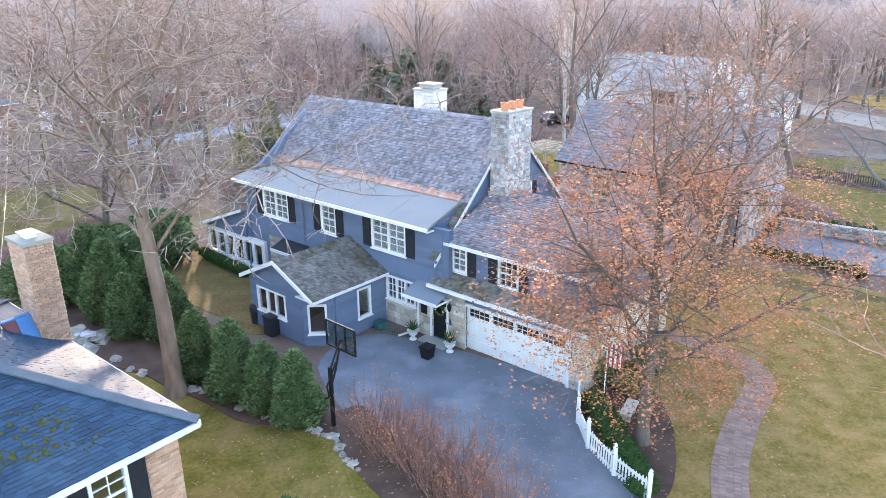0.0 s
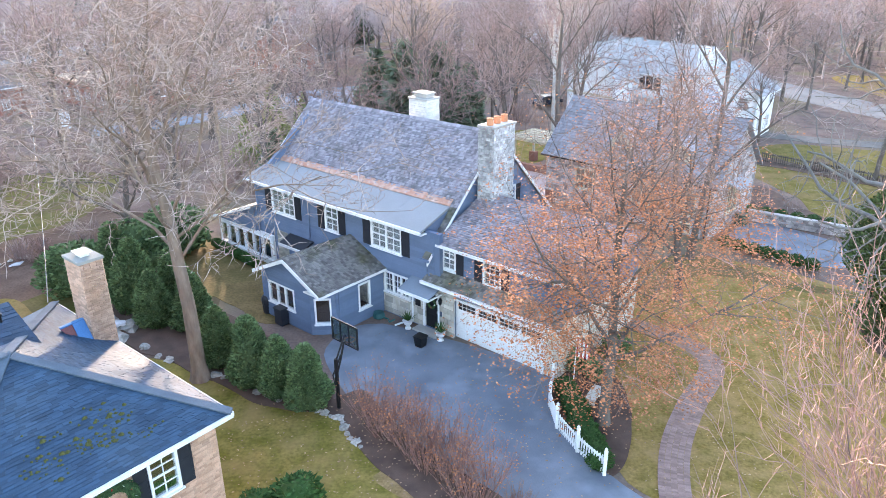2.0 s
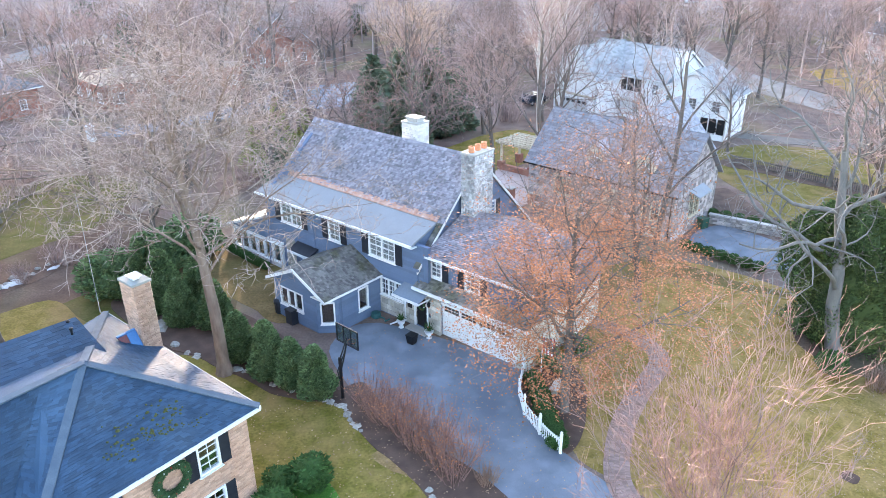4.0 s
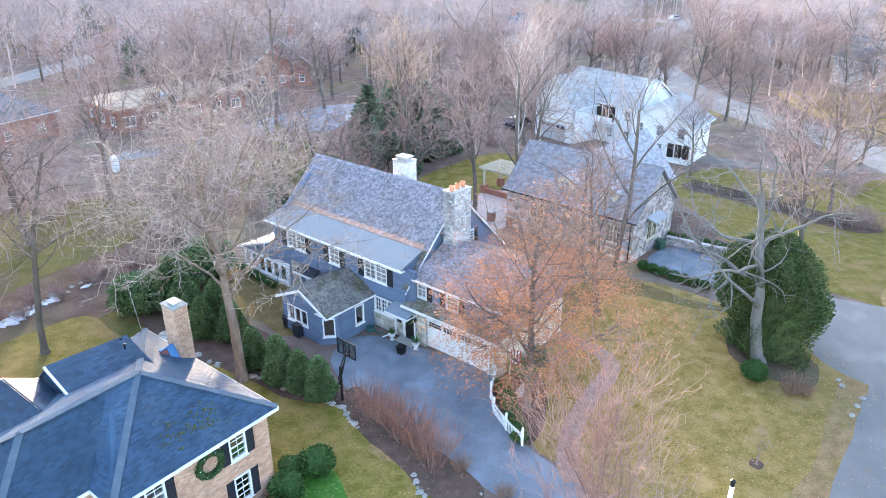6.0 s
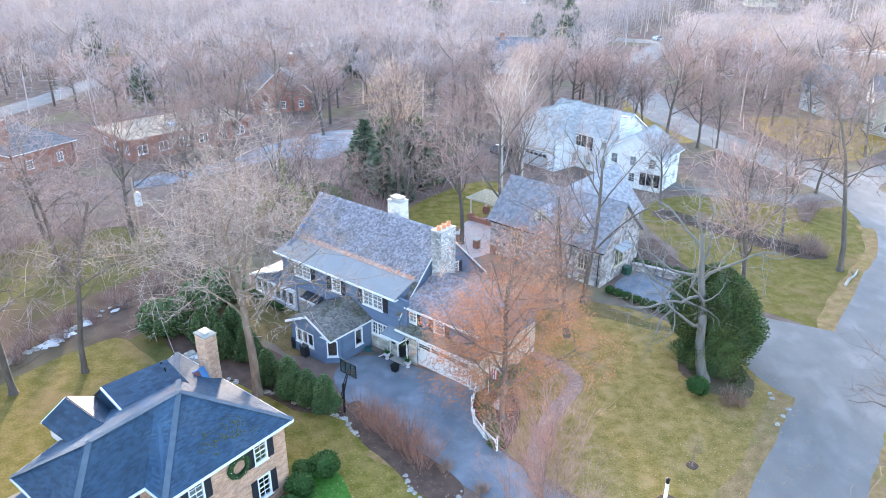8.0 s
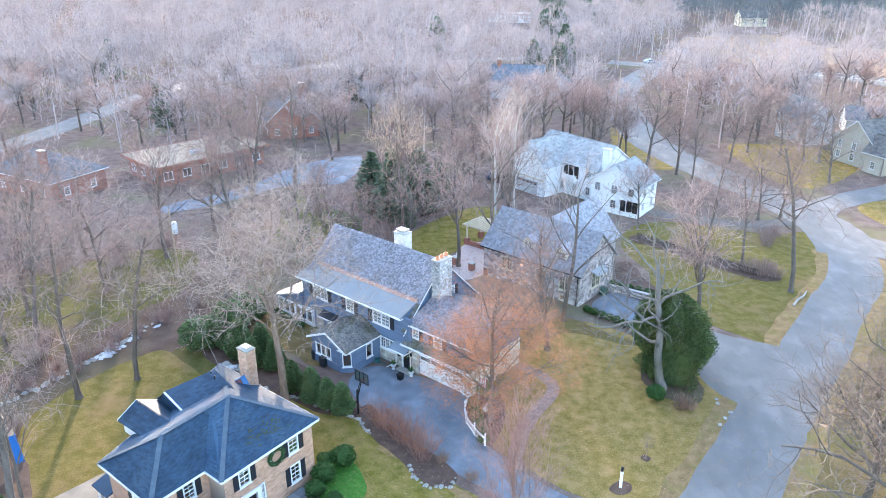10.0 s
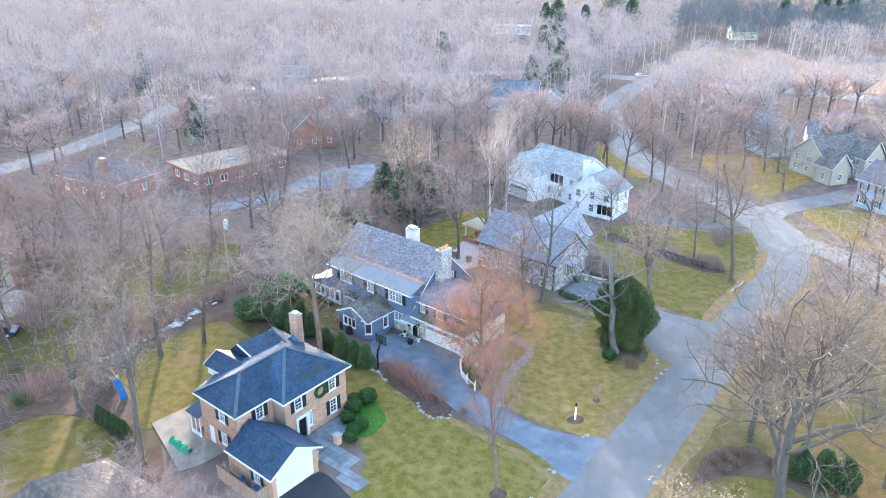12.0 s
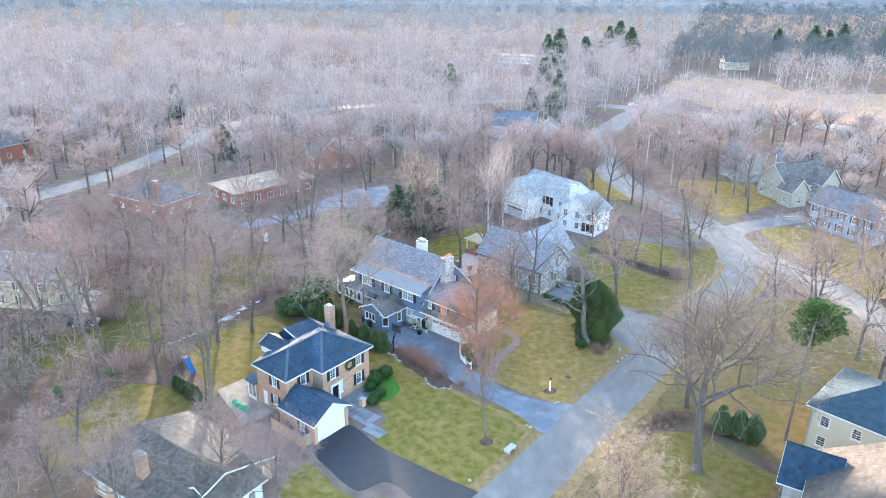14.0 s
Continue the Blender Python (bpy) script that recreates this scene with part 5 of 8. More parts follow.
part("stone_panel", Geo().box(3.3, -0.09, 0.0, 5.4, -0.065, 5.2), M_FIELD, wa, "panel of purple-grey fieldstone")
for k in range(3):
    part("pane", Geo().box(5.2 + k * 0.95, -0.09, 0.7, 6.0 + k * 0.95, -0.065, 2.4), M_BLACK, wb)
wg = plain_house(pose(14.6, 77.6, 0, 0, 0, -52), "white gabled garage wing with a grey garage door", 7.0, 8.5, 5.0, 8.6, M_WSIDE, M_PALEROOF, "y", rows=1, cols=1)
gdw = part("garage_door", Geo().box(1.2, -0.14, 0.02, 5.8, -0.08, 2.3), M_GREYSIDE, wg, "pale grey garage door with a row of windows")
for k in range(5):
    part("pane", Geo().box(1.45 + k * 0.88, -0.155, 1.75, 2.1 + k * 0.88, -0.14, 2.1), M_BLACK, gdw)
part("frieze", Geo().box(0.0, -0.08, 2.6, 7.0, 0.0, 2.85), M_CREAM, wg)


def hip_house(m, label, w, d, eave, ridge, wall, roof, chim=None, rows=2, cols=3, step=0.4, shut=0.0):
    """A house with a hipped roof, windows on all sides."""
    h = thing("house", m, label, "house")
    cs = [(0, 0), (w, 0), (w, d), (0, d)]
    for i in range(4):
        mm, ln = edge_frame(cs[i], cs[(i + 1) % 4])
        n = max(1, round(cols * ln / max(w, d)))
        ws = [(ln * (k + 0.5) / n - 0.5, 0.8 + r * (eave - 0.4) / rows, 1.0, 1.3) for r in range(rows) for k in range(n)]
        part("wall", wall_geo(ln, 0, eave, [hole(*q) for q in ws], 0.25), wall, h, m=mm)
        for q in ws:
            window(h, mm, *q, 2, 4, shutters=shut)
    o, s = 0.45, min(w, d) / 2
    c = [(-o, -o, eave), (w + o, -o, eave), (w + o, d + o, eave), (-o, d + o, eave)]
    p, q = ((s, d / 2, ridge), (w - s, d / 2, ridge)) if w >= d else ((w / 2, s, ridge), (w / 2, d - s, ridge))
    fs = [[c[0], c[1], q, p], [c[1], c[2], q, q], [c[2], c[3], p, q], [c[3], c[0], p, p]] if w >= d else [[c[0], c[1], p, p], [c[1], c[2], q, p], [c[2], c[3], q, q], [c[3], c[0], p, q]]
    roof_deck(h, [f if f[2] != f[3] else f[:3] for f in fs], roof, 0.14)
    for f in fs:
        if step:
            courses(h, roof, *f, step, step * 1.4, thick=0.02)
        rail(h, "gutter", (f[0][0], f[0][1], eave - 0.15), (f[1][0], f[1][1], eave - 0.15), 0.12, 0.13, M_WHITE)
    if chim:
        chimney(h, chim[0], chim[1], chim[0] + 1.2, chim[1] + 0.8, eave - 0.5, ridge + 1.3, chim[2], (0.3, 0.12))
    return h


def flat_house(m, label, w, d, h0, wall, top, rows=1, cols=6):
    """A low house under a flat roof with a deep pale fascia."""
    h = thing("house", m, label, "house")
    cs = [(0, 0), (w, 0), (w, d), (0, d)]
    for i in range(4):
        mm, ln = edge_frame(cs[i], cs[(i + 1) % 4])
        n = max(1, round(cols * ln / w))
        ws = [(ln * (k + 0.5) / n - 0.8, 0.9, 1.6, 1.4) for k in range(n)]
        part("wall", wall_geo(ln, 0, h0, [hole(*q) for q in ws], 0.25), wall, h, m=mm)
        for q in ws:
            window(h, mm, *q, 1, 1, 2, muntins=False)
    part("roof", Geo().box(-0.8, -0.8, h0, w + 0.8, d + 0.8, h0 + 0.22), top, h, "flat pale gravel roof")
    part("fascia", Geo().box(-0.9, -0.9, h0 - 0.1, w + 0.9, -0.8, h0 + 0.3).box(-0.9, d + 0.8, h0 - 0.1, w + 0.9, d + 0.9, h0 + 0.3).box(-0.9, -0.8, h0 - 0.1, -0.8, d + 0.8, h0 + 0.3).box(w + 0.8, -0.8, h0 - 0.1, w + 0.9, d + 0.8, h0 + 0.3), M_REDBRICK, h)
    part("rooflight", Geo().box(w * 0.4, d * 0.3, h0 + 0.22, w * 0.4 + 1.6, d * 0.3 + 1.2, h0 + 0.6), M_METAL, h)
    return h


flat_house(pose(-43.5, 77.0, 0, 0, 0, 46), "low brown brick house under a flat pale roof", 20, 11, 3.3, M_REDBRICK, M_GRAVEL)
hip_house(pose(-70.0, 76.0, 0, 0, 0, -28), "red brick house with grey hip roof and two chimneys", 15, 9.5, 3.4, 6.4, M_REDBRICK, M_GREYROOF, (11.5, 1.0, M_REDBRICK), rows=1)
plain_house(pose(-32.5, 108, 0, 0, 0, 20), "red brick house under a steep grey roof", 10.5, 11, 3.8, 8.6, M_REDBRICK, M_GREYROOF, "y", rows=1, cols=3, chim=(8, 7.5, M_REDBRICK))
plain_house(pose(15.5, 152, 0, 0, 0, -14), "grey house with blue-grey roof and white trim", 13, 8.5, 4.0, 8.2, M_GREYSIDE, M_BLUEROOF, rows=1, cols=4, chim=(1.0, 3.5, M_REDBRICK))
plain_house(pose(29.5, 154, 0, 0, 0, -14), "grey garage with a gabled roof", 7, 6.5, 3.0, 5.6, M_GREYSIDE, M_GREYROOF, "y", rows=1, cols=2)
flat_house(pose(27, 352, 0, 0, 0, -18), "long pale building under a flat white roof", 26, 12, 4, M_WSIDE, M_CONC)
plain_house(pose(79.0, 86.5, 0, 0, 0, 20), "cream cottage with dark brown shingle roof", 12, 9, 4.2, 8.2, M_BEIGE, M_BROWNROOF, rows=2, cols=4)
plain_house(pose(78.9, 83.4, 0, 0, 0, 20), "cream gabled porch wing with brown roof", 4.6, 4.0, 3.6, 6.4, M_BEIGE, M_BROWNROOF, "y", rows=1, cols=1)
plain_house(pose(86.9, 86.7, 0, 0, 0, 20), "tall cream front gable with brown roof", 5.2, 3.4, 4.6, 8.0, M_BEIGE, M_BROWNROOF, "y", rows=2, cols=2)
plain_house(pose(88.5, 114, 0, 0, 0, -20), "garage with pale slate roof", 10, 8, 3.2, 5.4, M_GREYSIDE, M_GREYROOF, rows=1, cols=3)
plain_house(pose(75.0, 104, 0, 0, 0, 12), "narrow pale grey gabled house", 6, 9, 5.2, 8.6, M_GREYSIDE, M_GREYROOF, "y", rows=2, cols=2)
plain_house(pose(77.6, 72.0, 0, 0, 0, -62), "light blue two-storey house with slate blue roof", 14, 9, 5.2, 8.0, M_BLUESIDE, M_GREYROOF, rows=2, cols=5, shut=0.35)
M_TEALROOF = surface("teal_shingle", (0.03, 0.058, 0.08), (0.042, 0.074, 0.098), 0.9, 1.0, 20, 0.3, island=0.15)
hip_house(pose(43.0, -3.4, 0, 0, 0, -46), "pale cream house with teal hip roof", 9.5, 10.5, 5.4, 8.0, M_CREAM, M_TEALROOF, (5.5, 7.5, M_CREAM), rows=2, cols=3)
plain_house(pose(40.6, -10.4, 0, 0, 0, -122), "stone house with weathered brown roof and shade-coloured gablet", 11, 12, 4.4, 8.0, M_FIELD, M_TANROOF, "x", rows=1, cols=3, chim=(1.2, 8.0, M_STONE))
# blue-black shingles here paint the shaded slope of the brown roof
plain_house(pose(40.6, -10.4, 0, 0, 0, -122) @ pose(0.6, -2.4, 0), "stone gable wing, shingle roof coloured dark blue for shade", 4.8, 4.4, 3.6, 6.4, M_FIELD, M_ASPH_SH, "y", rows=1, cols=1)
plain_house(pose(-31.6, -13.2, 0, 0, 0, -33), "low tan-roofed house with a brick chimney", 13, 11.5, 2.9, 4.7, M_BRICK, M_SWROOF, "x", rows=1, cols=4, chim=(5.4, 1.6, M_BRICK), step=0.25)
plain_house(pose(-21.6, -15.6, 0, 0, 0, -33), "white gabled wing of a low house", 5.2, 5.2, 2.8, 4.4, M_WHITE, M_SWROOF, "y", rows=1, cols=2, step=0.25)
plain_house(pose(-67.5, 27.5, 0, 0, 0, -6), "cream house with grey roof and white railing", 11, 9, 5.0, 7.6, M_CREAM, M_PALEROOF, rows=2, cols=3, shut=0.3)
for k, (x, y, a) in enumerate(((-60, 205, 5), (150, 330, 0), (-120, 110, 60))):
    plain_house(pose(x, y, 0, 0, 0, a), "distant pale house among bare trees", 13, 9, 4.4, 7.4, (M_GREYSIDE, M_CREAM, M_REDBRICK)[k % 3], (M_GREYROOF, M_BROWNROOF)[k % 2], rows=1, cols=3, step=0)

# ---- trees ----
def spike(g, p, q, r):
    """A thin tapering twig from p to its point q."""
    p, q = Vector(p), Vector(q)
    d = (q - p).normalized()
    s = d.orthogonal().normalized() * r
    u = d.cross(s)
    n = len(g.v)
    g.v += [tuple(p + s), tuple(p - s * 0.5 + u * 0.87), tuple(p - s * 0.5 - u * 0.87), tuple(q)]
    g.f += [(n, n + 1, n + 3), (n + 1, n + 2, n + 3), (n + 2, n, n + 3)]


def grow(seed, height, trunk_r, clear=0.3, kids=(7, 7, 6, 5), lens=(0.45, 0.24, 0.13, 0.07), angle=(30, 55), up=0.25, twig_r=0.012, lean=(0, 0), trunk_len=0.72, wob=0.2, flat=1.0, side=(0, 0), segs=(6, 5, 4, 2), limbs=(0.38, 0.58), curl=0.0):
    """A bare tree: a trunk mesh and a crown mesh of limbs that fork again and again into fine twigs; the places of its twig ends."""
    rng = random.Random(seed)
    trunk, wood, tips = Geo(), Geo(), []
    last = len(kids)

    def limb(p, d, ln, r, lv, fine=1.0):
        n = segs[lv] if lv < last else 1
        pts, rad, q, dd = [p.copy()], [r], p.copy(), d.copy()
        for i in range(n):
            w = wob * (0.35, 1.0, 1.3, 1.6, 1.6)[lv]
            dd = (dd + Vector((rng.uniform(-w, w), rng.uniform(-w, w), rng.uniform(-w, w) + up * (0.12 if lv else 0.2)))).normalized()
            q = q + dd * (ln / n)
            pts.append(q.copy())
            rad.append(max(twig_r * 0.5, r * (1 - (0.6 if lv == 0 else 0.7) * (i + 1) / n)))
        if lv == last:
            if curl:
                mid = p.lerp(q, 0.5) + Vector((rng.uniform(-curl, curl), rng.uniform(-curl, curl), rng.uniform(-curl, curl))) * ln
                spike(wood, p, mid + (mid - p) * 0.15, r)
                spike(wood, mid, q, r * 0.85)
            else:
                spike(wood, p, q, r)
            tips.append(q)
            return
        (trunk if lv < min(3, last - 1) else wood).tube(pts, rad, (9, 6, 4, 3, 3, 3)[lv], cap=False)
        k = kids[lv]
        k = int(k) + (rng.random() < k % 1)
        for j in range(k):
            t = clear + (1 - clear) * (j + rng.random()) / k if lv == 0 else rng.uniform(0.2, 1.0)
            t = min(t, 0.999)
            i = int(t * n)
            b = pts[i].lerp(pts[i + 1], t * n - i)
            base = (pts[i + 1] - pts[i]).normalized()
            o = Matrix.Rotation(j * 2.4 + rng.uniform(-0.7, 0.7), 3, base) @ base.orthogonal().normalized()
            a = radians(rng.uniform(*angle)) * (1.0 if lv == 0 else 1.1)
            if lv == 0:
                a *= 1.25 - 0.6 * t
                o = (o + Vector((side[0], side[1], 0))).normalized()
            nd = base * math.cos(a) + o * math.sin(a)
            nd.z = nd.z * flat + up * 0.25
            f = rng.uniform(0.7, 1.15)
            if lv == 0:
                f *= 1.15 - 0.5 * (t - clear) / (1 - clear)
            limb(b, nd.normalized(), height * lens[lv] * f, max(twig_r, r * (1 - 0.6 * t) * rng.uniform(*(limbs if lv == 0 else (0.45, 0.65)))), lv + 1)
    limb(Vector((0, 0, -0.1)), Vector((lean[0], lean[1], 1)).normalized(), height * trunk_len, trunk_r, 0)
    trunk.tube([(0, 0, -0.1), (0, 0, 0.2), (lean[0] * 0.6, lean[1] * 0.6, 0.7)], [trunk_r * 1.55, trunk_r * 1.25, trunk_r * 0.98], 9, cap=False)
    return trunk, wood, tips


KINDS = {}


def tree_kind(key, mat=M_TWIG, bark=M_BARK, **kw):
    trunk, wood, tips = grow(**kw)
    KINDS[key] = [("trunk", trunk.mesh("trunk_" + key, bark, True)), ("crown", wood.mesh("crown_" + key, mat, False))]
    return tips


def leaves_geo(tips, n, size, seed, spread=0.25, droop=0.5):
    rng, g = random.Random(seed), Geo()
    for _ in range(n):
        p = rng.choice(tips) + Vector((rng.gauss(0, spread), rng.gauss(0, spread), rng.gauss(0, spread)))
        a, s = rng.uniform(0, 6.3), size * rng.uniform(0.6, 1.3)
        d = Vector((math.cos(a), math.sin(a), rng.uniform(-droop, 0.4))).normalized() * s
        w = Vector((-math.sin(a), math.cos(a), rng.uniform(-0.6, 0.6))).normalized() * s * 0.45
        g.add([p, p + d * 0.5 + w, p + d, p + d * 0.5 - w + Vector((0, 0, s * 0.15))], [(0, 1, 2), (0, 2, 3)])
    return g


def tree(key, x, y, turn, size=1.0, label="bare grey deciduous tree with fine twigs", group="bare trees", wide=1.0):
    t = thing("tree", pose(x, y, 0, 0, 0, turn) @ Matrix.Diagonal((size * wide, size * wide, size, 1)), label, "tree", group)
    for name, me in KINDS[key]:
        part(name, me, None, t, kind="stuff" if name == "leaves" else "")
    return t


# single trees near the houses
tips = tree_kind("great", seed=11, bark=surface("tan_bark", (0.15, 0.105, 0.078), (0.25, 0.185, 0.145), 0.95, 5.0, 22, 1.0, stretch=(1, 1, 0.2)), height=18.8, trunk_r=0.3, clear=0.42, kids=(17, 8, 7, 6), lens=(0.44, 0.22, 0.11, 0.036), angle=(36, 70), up=0.22, twig_r=0.0165, wob=0.27, segs=(7, 6, 5, 4), curl=0.22, side=(0.2, 0.05), trunk_len=0.72, mat=M_TWIG3, limbs=(0.3, 0.5))
tree("great", -10.9, 17.9, 0, 1, "tall bare tree with a broad dense crown of pale knobbly twigs", "single trees", wide=1.2)
tips = tree_kind("orange", mat=M_TWIG2, seed=5, height=14.4, trunk_r=0.24, clear=0.19, kids=(17, 8, 6, 4), lens=(0.42, 0.23, 0.12, 0.06), angle=(44, 76), up=0.2, twig_r=0.008, side=(0.2, -0.08))
KINDS["orange"].append(("leaves", leaves_geo([p for p in tips if 2.4 < p.z < 9.8] * 6 + [p for p in tips if p.z > 2.4], 40000, 0.088, 7, spread=0.2).mesh("leaves_orange", M_LEAF)))
tree("orange", 7.0, 14.7, 20, 1, "young oak holding dry orange leaves beside the picket fence", "single trees")
M_CANE = surface("red_brown_canes", (0.15, 0.10, 0.085), (0.22, 0.15, 0.13), 0.85, 2.0, 10, 0.1, island=0.3)
M_CANETIP = surface("rosy_cane_tips", (0.225, 0.125, 0.106), (0.315, 0.185, 0.157), 0.85, 2.0, 10, 0.0, island=0.35)
tips = tree_kind("vase", mat=M_CANETIP, bark=M_CANE, seed=9, height=16.3, trunk_r=0.17, clear=0.36, kids=(26, 8, 6, 3), lens=(0.42, 0.15, 0.07, 0.026), angle=(16, 42), up=0.75, twig_r=0.0065, trunk_len=0.62, limbs=(0.2, 0.32), segs=(7, 6, 4, 3), curl=0.15)
tree("vase", 7.7, -3.7, 190, 1, "slim vase-shaped bare tree in a mulch ring", "single trees")
tree_kind("oak", bark=surface("dark_oak_bark", (0.085, 0.07, 0.06), (0.135, 0.112, 0.097), 0.95, 3.0, 14, 0.8, stretch=(1, 1, 0.25)), mat=surface("oak_twigs", (0.16, 0.118, 0.098), (0.235, 0.178, 0.15), 0.9, 2.0, 10, 0.0, island=0.3), seed=23, height=24, trunk_r=0.5, clear=0.42, kids=(13, 9, 7, 5), lens=(0.46, 0.25, 0.125, 0.055), angle=(30, 66), up=0.24, twig_r=0.0165, wob=0.36, trunk_len=0.62, lean=(0.1, 0.03), limbs=(0.48, 0.68), segs=(6, 6, 5, 3), curl=0.15)
tree("oak", 29.9, -7.9, 60, 1.0, "massive old bare oak with wide crooked limbs", "single trees")
tree_kind("sparse", bark=surface("ash_bark", (0.135, 0.122, 0.112), (0.2, 0.182, 0.168), 0.95, 3.0, 14, 0.8, stretch=(1, 1, 0.25)), mat=surface("ash_twigs", (0.17, 0.145, 0.13), (0.25, 0.215, 0.195), 0.9, 2.0, 10, 0.0, island=0.3, spec=0.0), seed=34, height=17.5, trunk_r=0.42, clear=0.27, kids=(10, 5, 4, 2.6), lens=(0.5, 0.23, 0.12, 0.06), angle=(52, 84), up=0.17, twig_r=0.014, wob=0.42, segs=(7, 7, 5, 3), curl=0.2, trunk_len=0.68, lean=(-0.27, 0.03), limbs=(0.42, 0.6))
tree("sparse", 22.8, 19.6, 0, 1.0, "bare oak with long crooked limbs in front of a conifer", "single trees")
tree_kind("fork", mat=M_TWIG, seed=37, height=17.8, trunk_r=0.24, clear=0.35, kids=(6, 5, 4, 3), lens=(0.4, 0.2, 0.11, 0.06), angle=(22, 48), up=0.4, twig_r=0.016, wob=0.28, trunk_len=0.8, limbs=(0.5, 0.7))
tree("fork", 15.9, 32.1, 0, 1.0, "tall thin bare tree against the stone house", "single trees")
tree("fork", 13.4, 32.6, 140, 0.72, "slim bare tree against the stone house", "single trees")
tips = tree_kind("peach", mat=surface("peach_twigs", (0.36, 0.25, 0.19), (0.46, 0.33, 0.255), 0.9, 2.0, 10, 0.0, island=0.3), seed=44, height=18, trunk_r=0.26, clear=0.42, kids=(9, 6, 5, 3), lens=(0.36, 0.2, 0.11, 0.06), angle=(24, 48), up=0.32, twig_r=0.02, trunk_len=0.72, limbs=(0.45, 0.65))
tree("peach", -2.4, 57.0, 30, 1.0, "tall tree with fine peach-tinted twigs behind the blue house", "single trees")
tips = tree_kind("tanleaf", mat=M_BTWIG, seed=41, height=11, trunk_r=0.2, clear=0.2, kids=(12, 7, 6, 4), lens=(0.44, 0.22, 0.11, 0.05), angle=(30, 62), up=0.26, twig_r=0.009)
KINDS["tanleaf"].append(("leaves", leaves_geo(tips, 15000, 0.095, 8, spread=0.14).mesh("leaves_tan", surface("pale_tan_leaves", (0.21, 0.142, 0.095), (0.29, 0.20, 0.138), 0.8, 0.8, 8, 0.0, island=0.3))))
tree("tanleaf", 18.4, -20.4, 50, 1.16, "small tree with pale tan papery leaves", "single trees")

# kinds for the woods: nearer ones finer
for i in range(5):
    tree_kind("mid%d" % i, mat=(M_BTWIG, M_TWIGM, M_TWIG, M_BTWIG, M_TWIGM)[i], seed=50 + i, height=(17, 16, 18, 15, 17)[i], trunk_r=0.27, clear=(0.3, 0.38, 0.3, 0.25, 0.42)[i], kids=(10, 6, 5, 2.7), segs=(5, 4, 3, 1), lens=(0.38, 0.22, 0.125, 0.075), angle=((35, 65), (28, 55), (38, 70), (36, 66), (26, 50))[i], up=(0.22, 0.35, 0.18, 0.22, 0.4)[i], twig_r=0.024, trunk_len=0.68, wob=0.28, limbs=(0.42, 0.62))


tree_kind("tall", mat=M_BTWIG, seed=58, height=21, trunk_r=0.3, clear=0.42, kids=(12, 6, 5, 3.6), segs=(6, 4, 3, 1), lens=(0.27, 0.17, 0.1, 0.055), angle=(34, 72), up=0.16, twig_r=0.02, trunk_len=0.86, wob=0.3, limbs=(0.32, 0.5))


def low_kind(key, seed, h, r, mat, n=260):
    """A plainer tree for the woods further off: trunk, limbs, and twigs that fill a domed crown."""
    rng, trunk, wood = random.Random(seed), Geo(), Geo()
    trunk.tube([(0, 0, -0.1), (0, 0, h * 0.3), (rng.uniform(-0.4, 0.4), rng.uniform(-0.4, 0.4), h * 0.66)], [0.3, 0.22, 0.1], 5, cap=False)
    limbs = []
    for k in range(9):
        a, t = k * 2.4 + rng.uniform(-0.4, 0.4), rng.uniform(0.28, 0.6)
        e = Vector((r * 0.8 * math.cos(a) * rng.uniform(0.6, 1), r * 0.8 * math.sin(a) * rng.uniform(0.6, 1), h * (t + rng.uniform(0.15, 0.32))))
        b = Vector((0, 0, h * t))
        mid = b.lerp(e, 0.5) + Vector((0, 0, -0.3))
        trunk.tube([b, mid, e], [0.12, 0.09, 0.04], 3, cap=False)
        limbs.append((b, mid, e))
    for k in range(n):
        b, mid, e = limbs[k % 9]
        s = rng.uniform(0.3, 1.0)
        p = (b.lerp(mid, s * 2) if s < 0.5 else mid.lerp(e, s * 2 - 1)) if k % 4 else Vector((0, 0, h * rng.uniform(0.4, 0.66)))
        a = rng.uniform(0, 6.3)
        q = p + Vector((math.cos(a), math.sin(a), rng.uniform(0.0, 1.2))).normalized() * rng.uniform(1.2, 3.4)
        q.z = min(q.z, h)
        spike(wood, p, q, 0.05)
        for _ in range(4):
            o = p.lerp(q, rng.uniform(0.3, 0.95))
            spike(wood, o, o + Vector((rng.uniform(-1, 1), rng.uniform(-1, 1), rng.uniform(-0.2, 1.1))) * 1.1, 0.034)
    KINDS[key] = [("trunk", trunk.mesh("trunk_" + key, M_BARK, True)), ("crown", wood.mesh("crown_" + key, mat))]


for i in range(5):
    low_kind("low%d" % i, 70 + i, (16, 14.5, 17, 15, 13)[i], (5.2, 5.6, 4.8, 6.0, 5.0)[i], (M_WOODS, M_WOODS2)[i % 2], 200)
tree_kind("birch", mat=M_TWIG, bark=M_BIRCH, seed=90, height=18, trunk_r=0.2, clear=0.3, kids=(9, 6, 5, 3), lens=(0.36, 0.2, 0.1, 0.06), angle=(18, 38), up=0.5, twig_r=0.02, trunk_len=0.8)


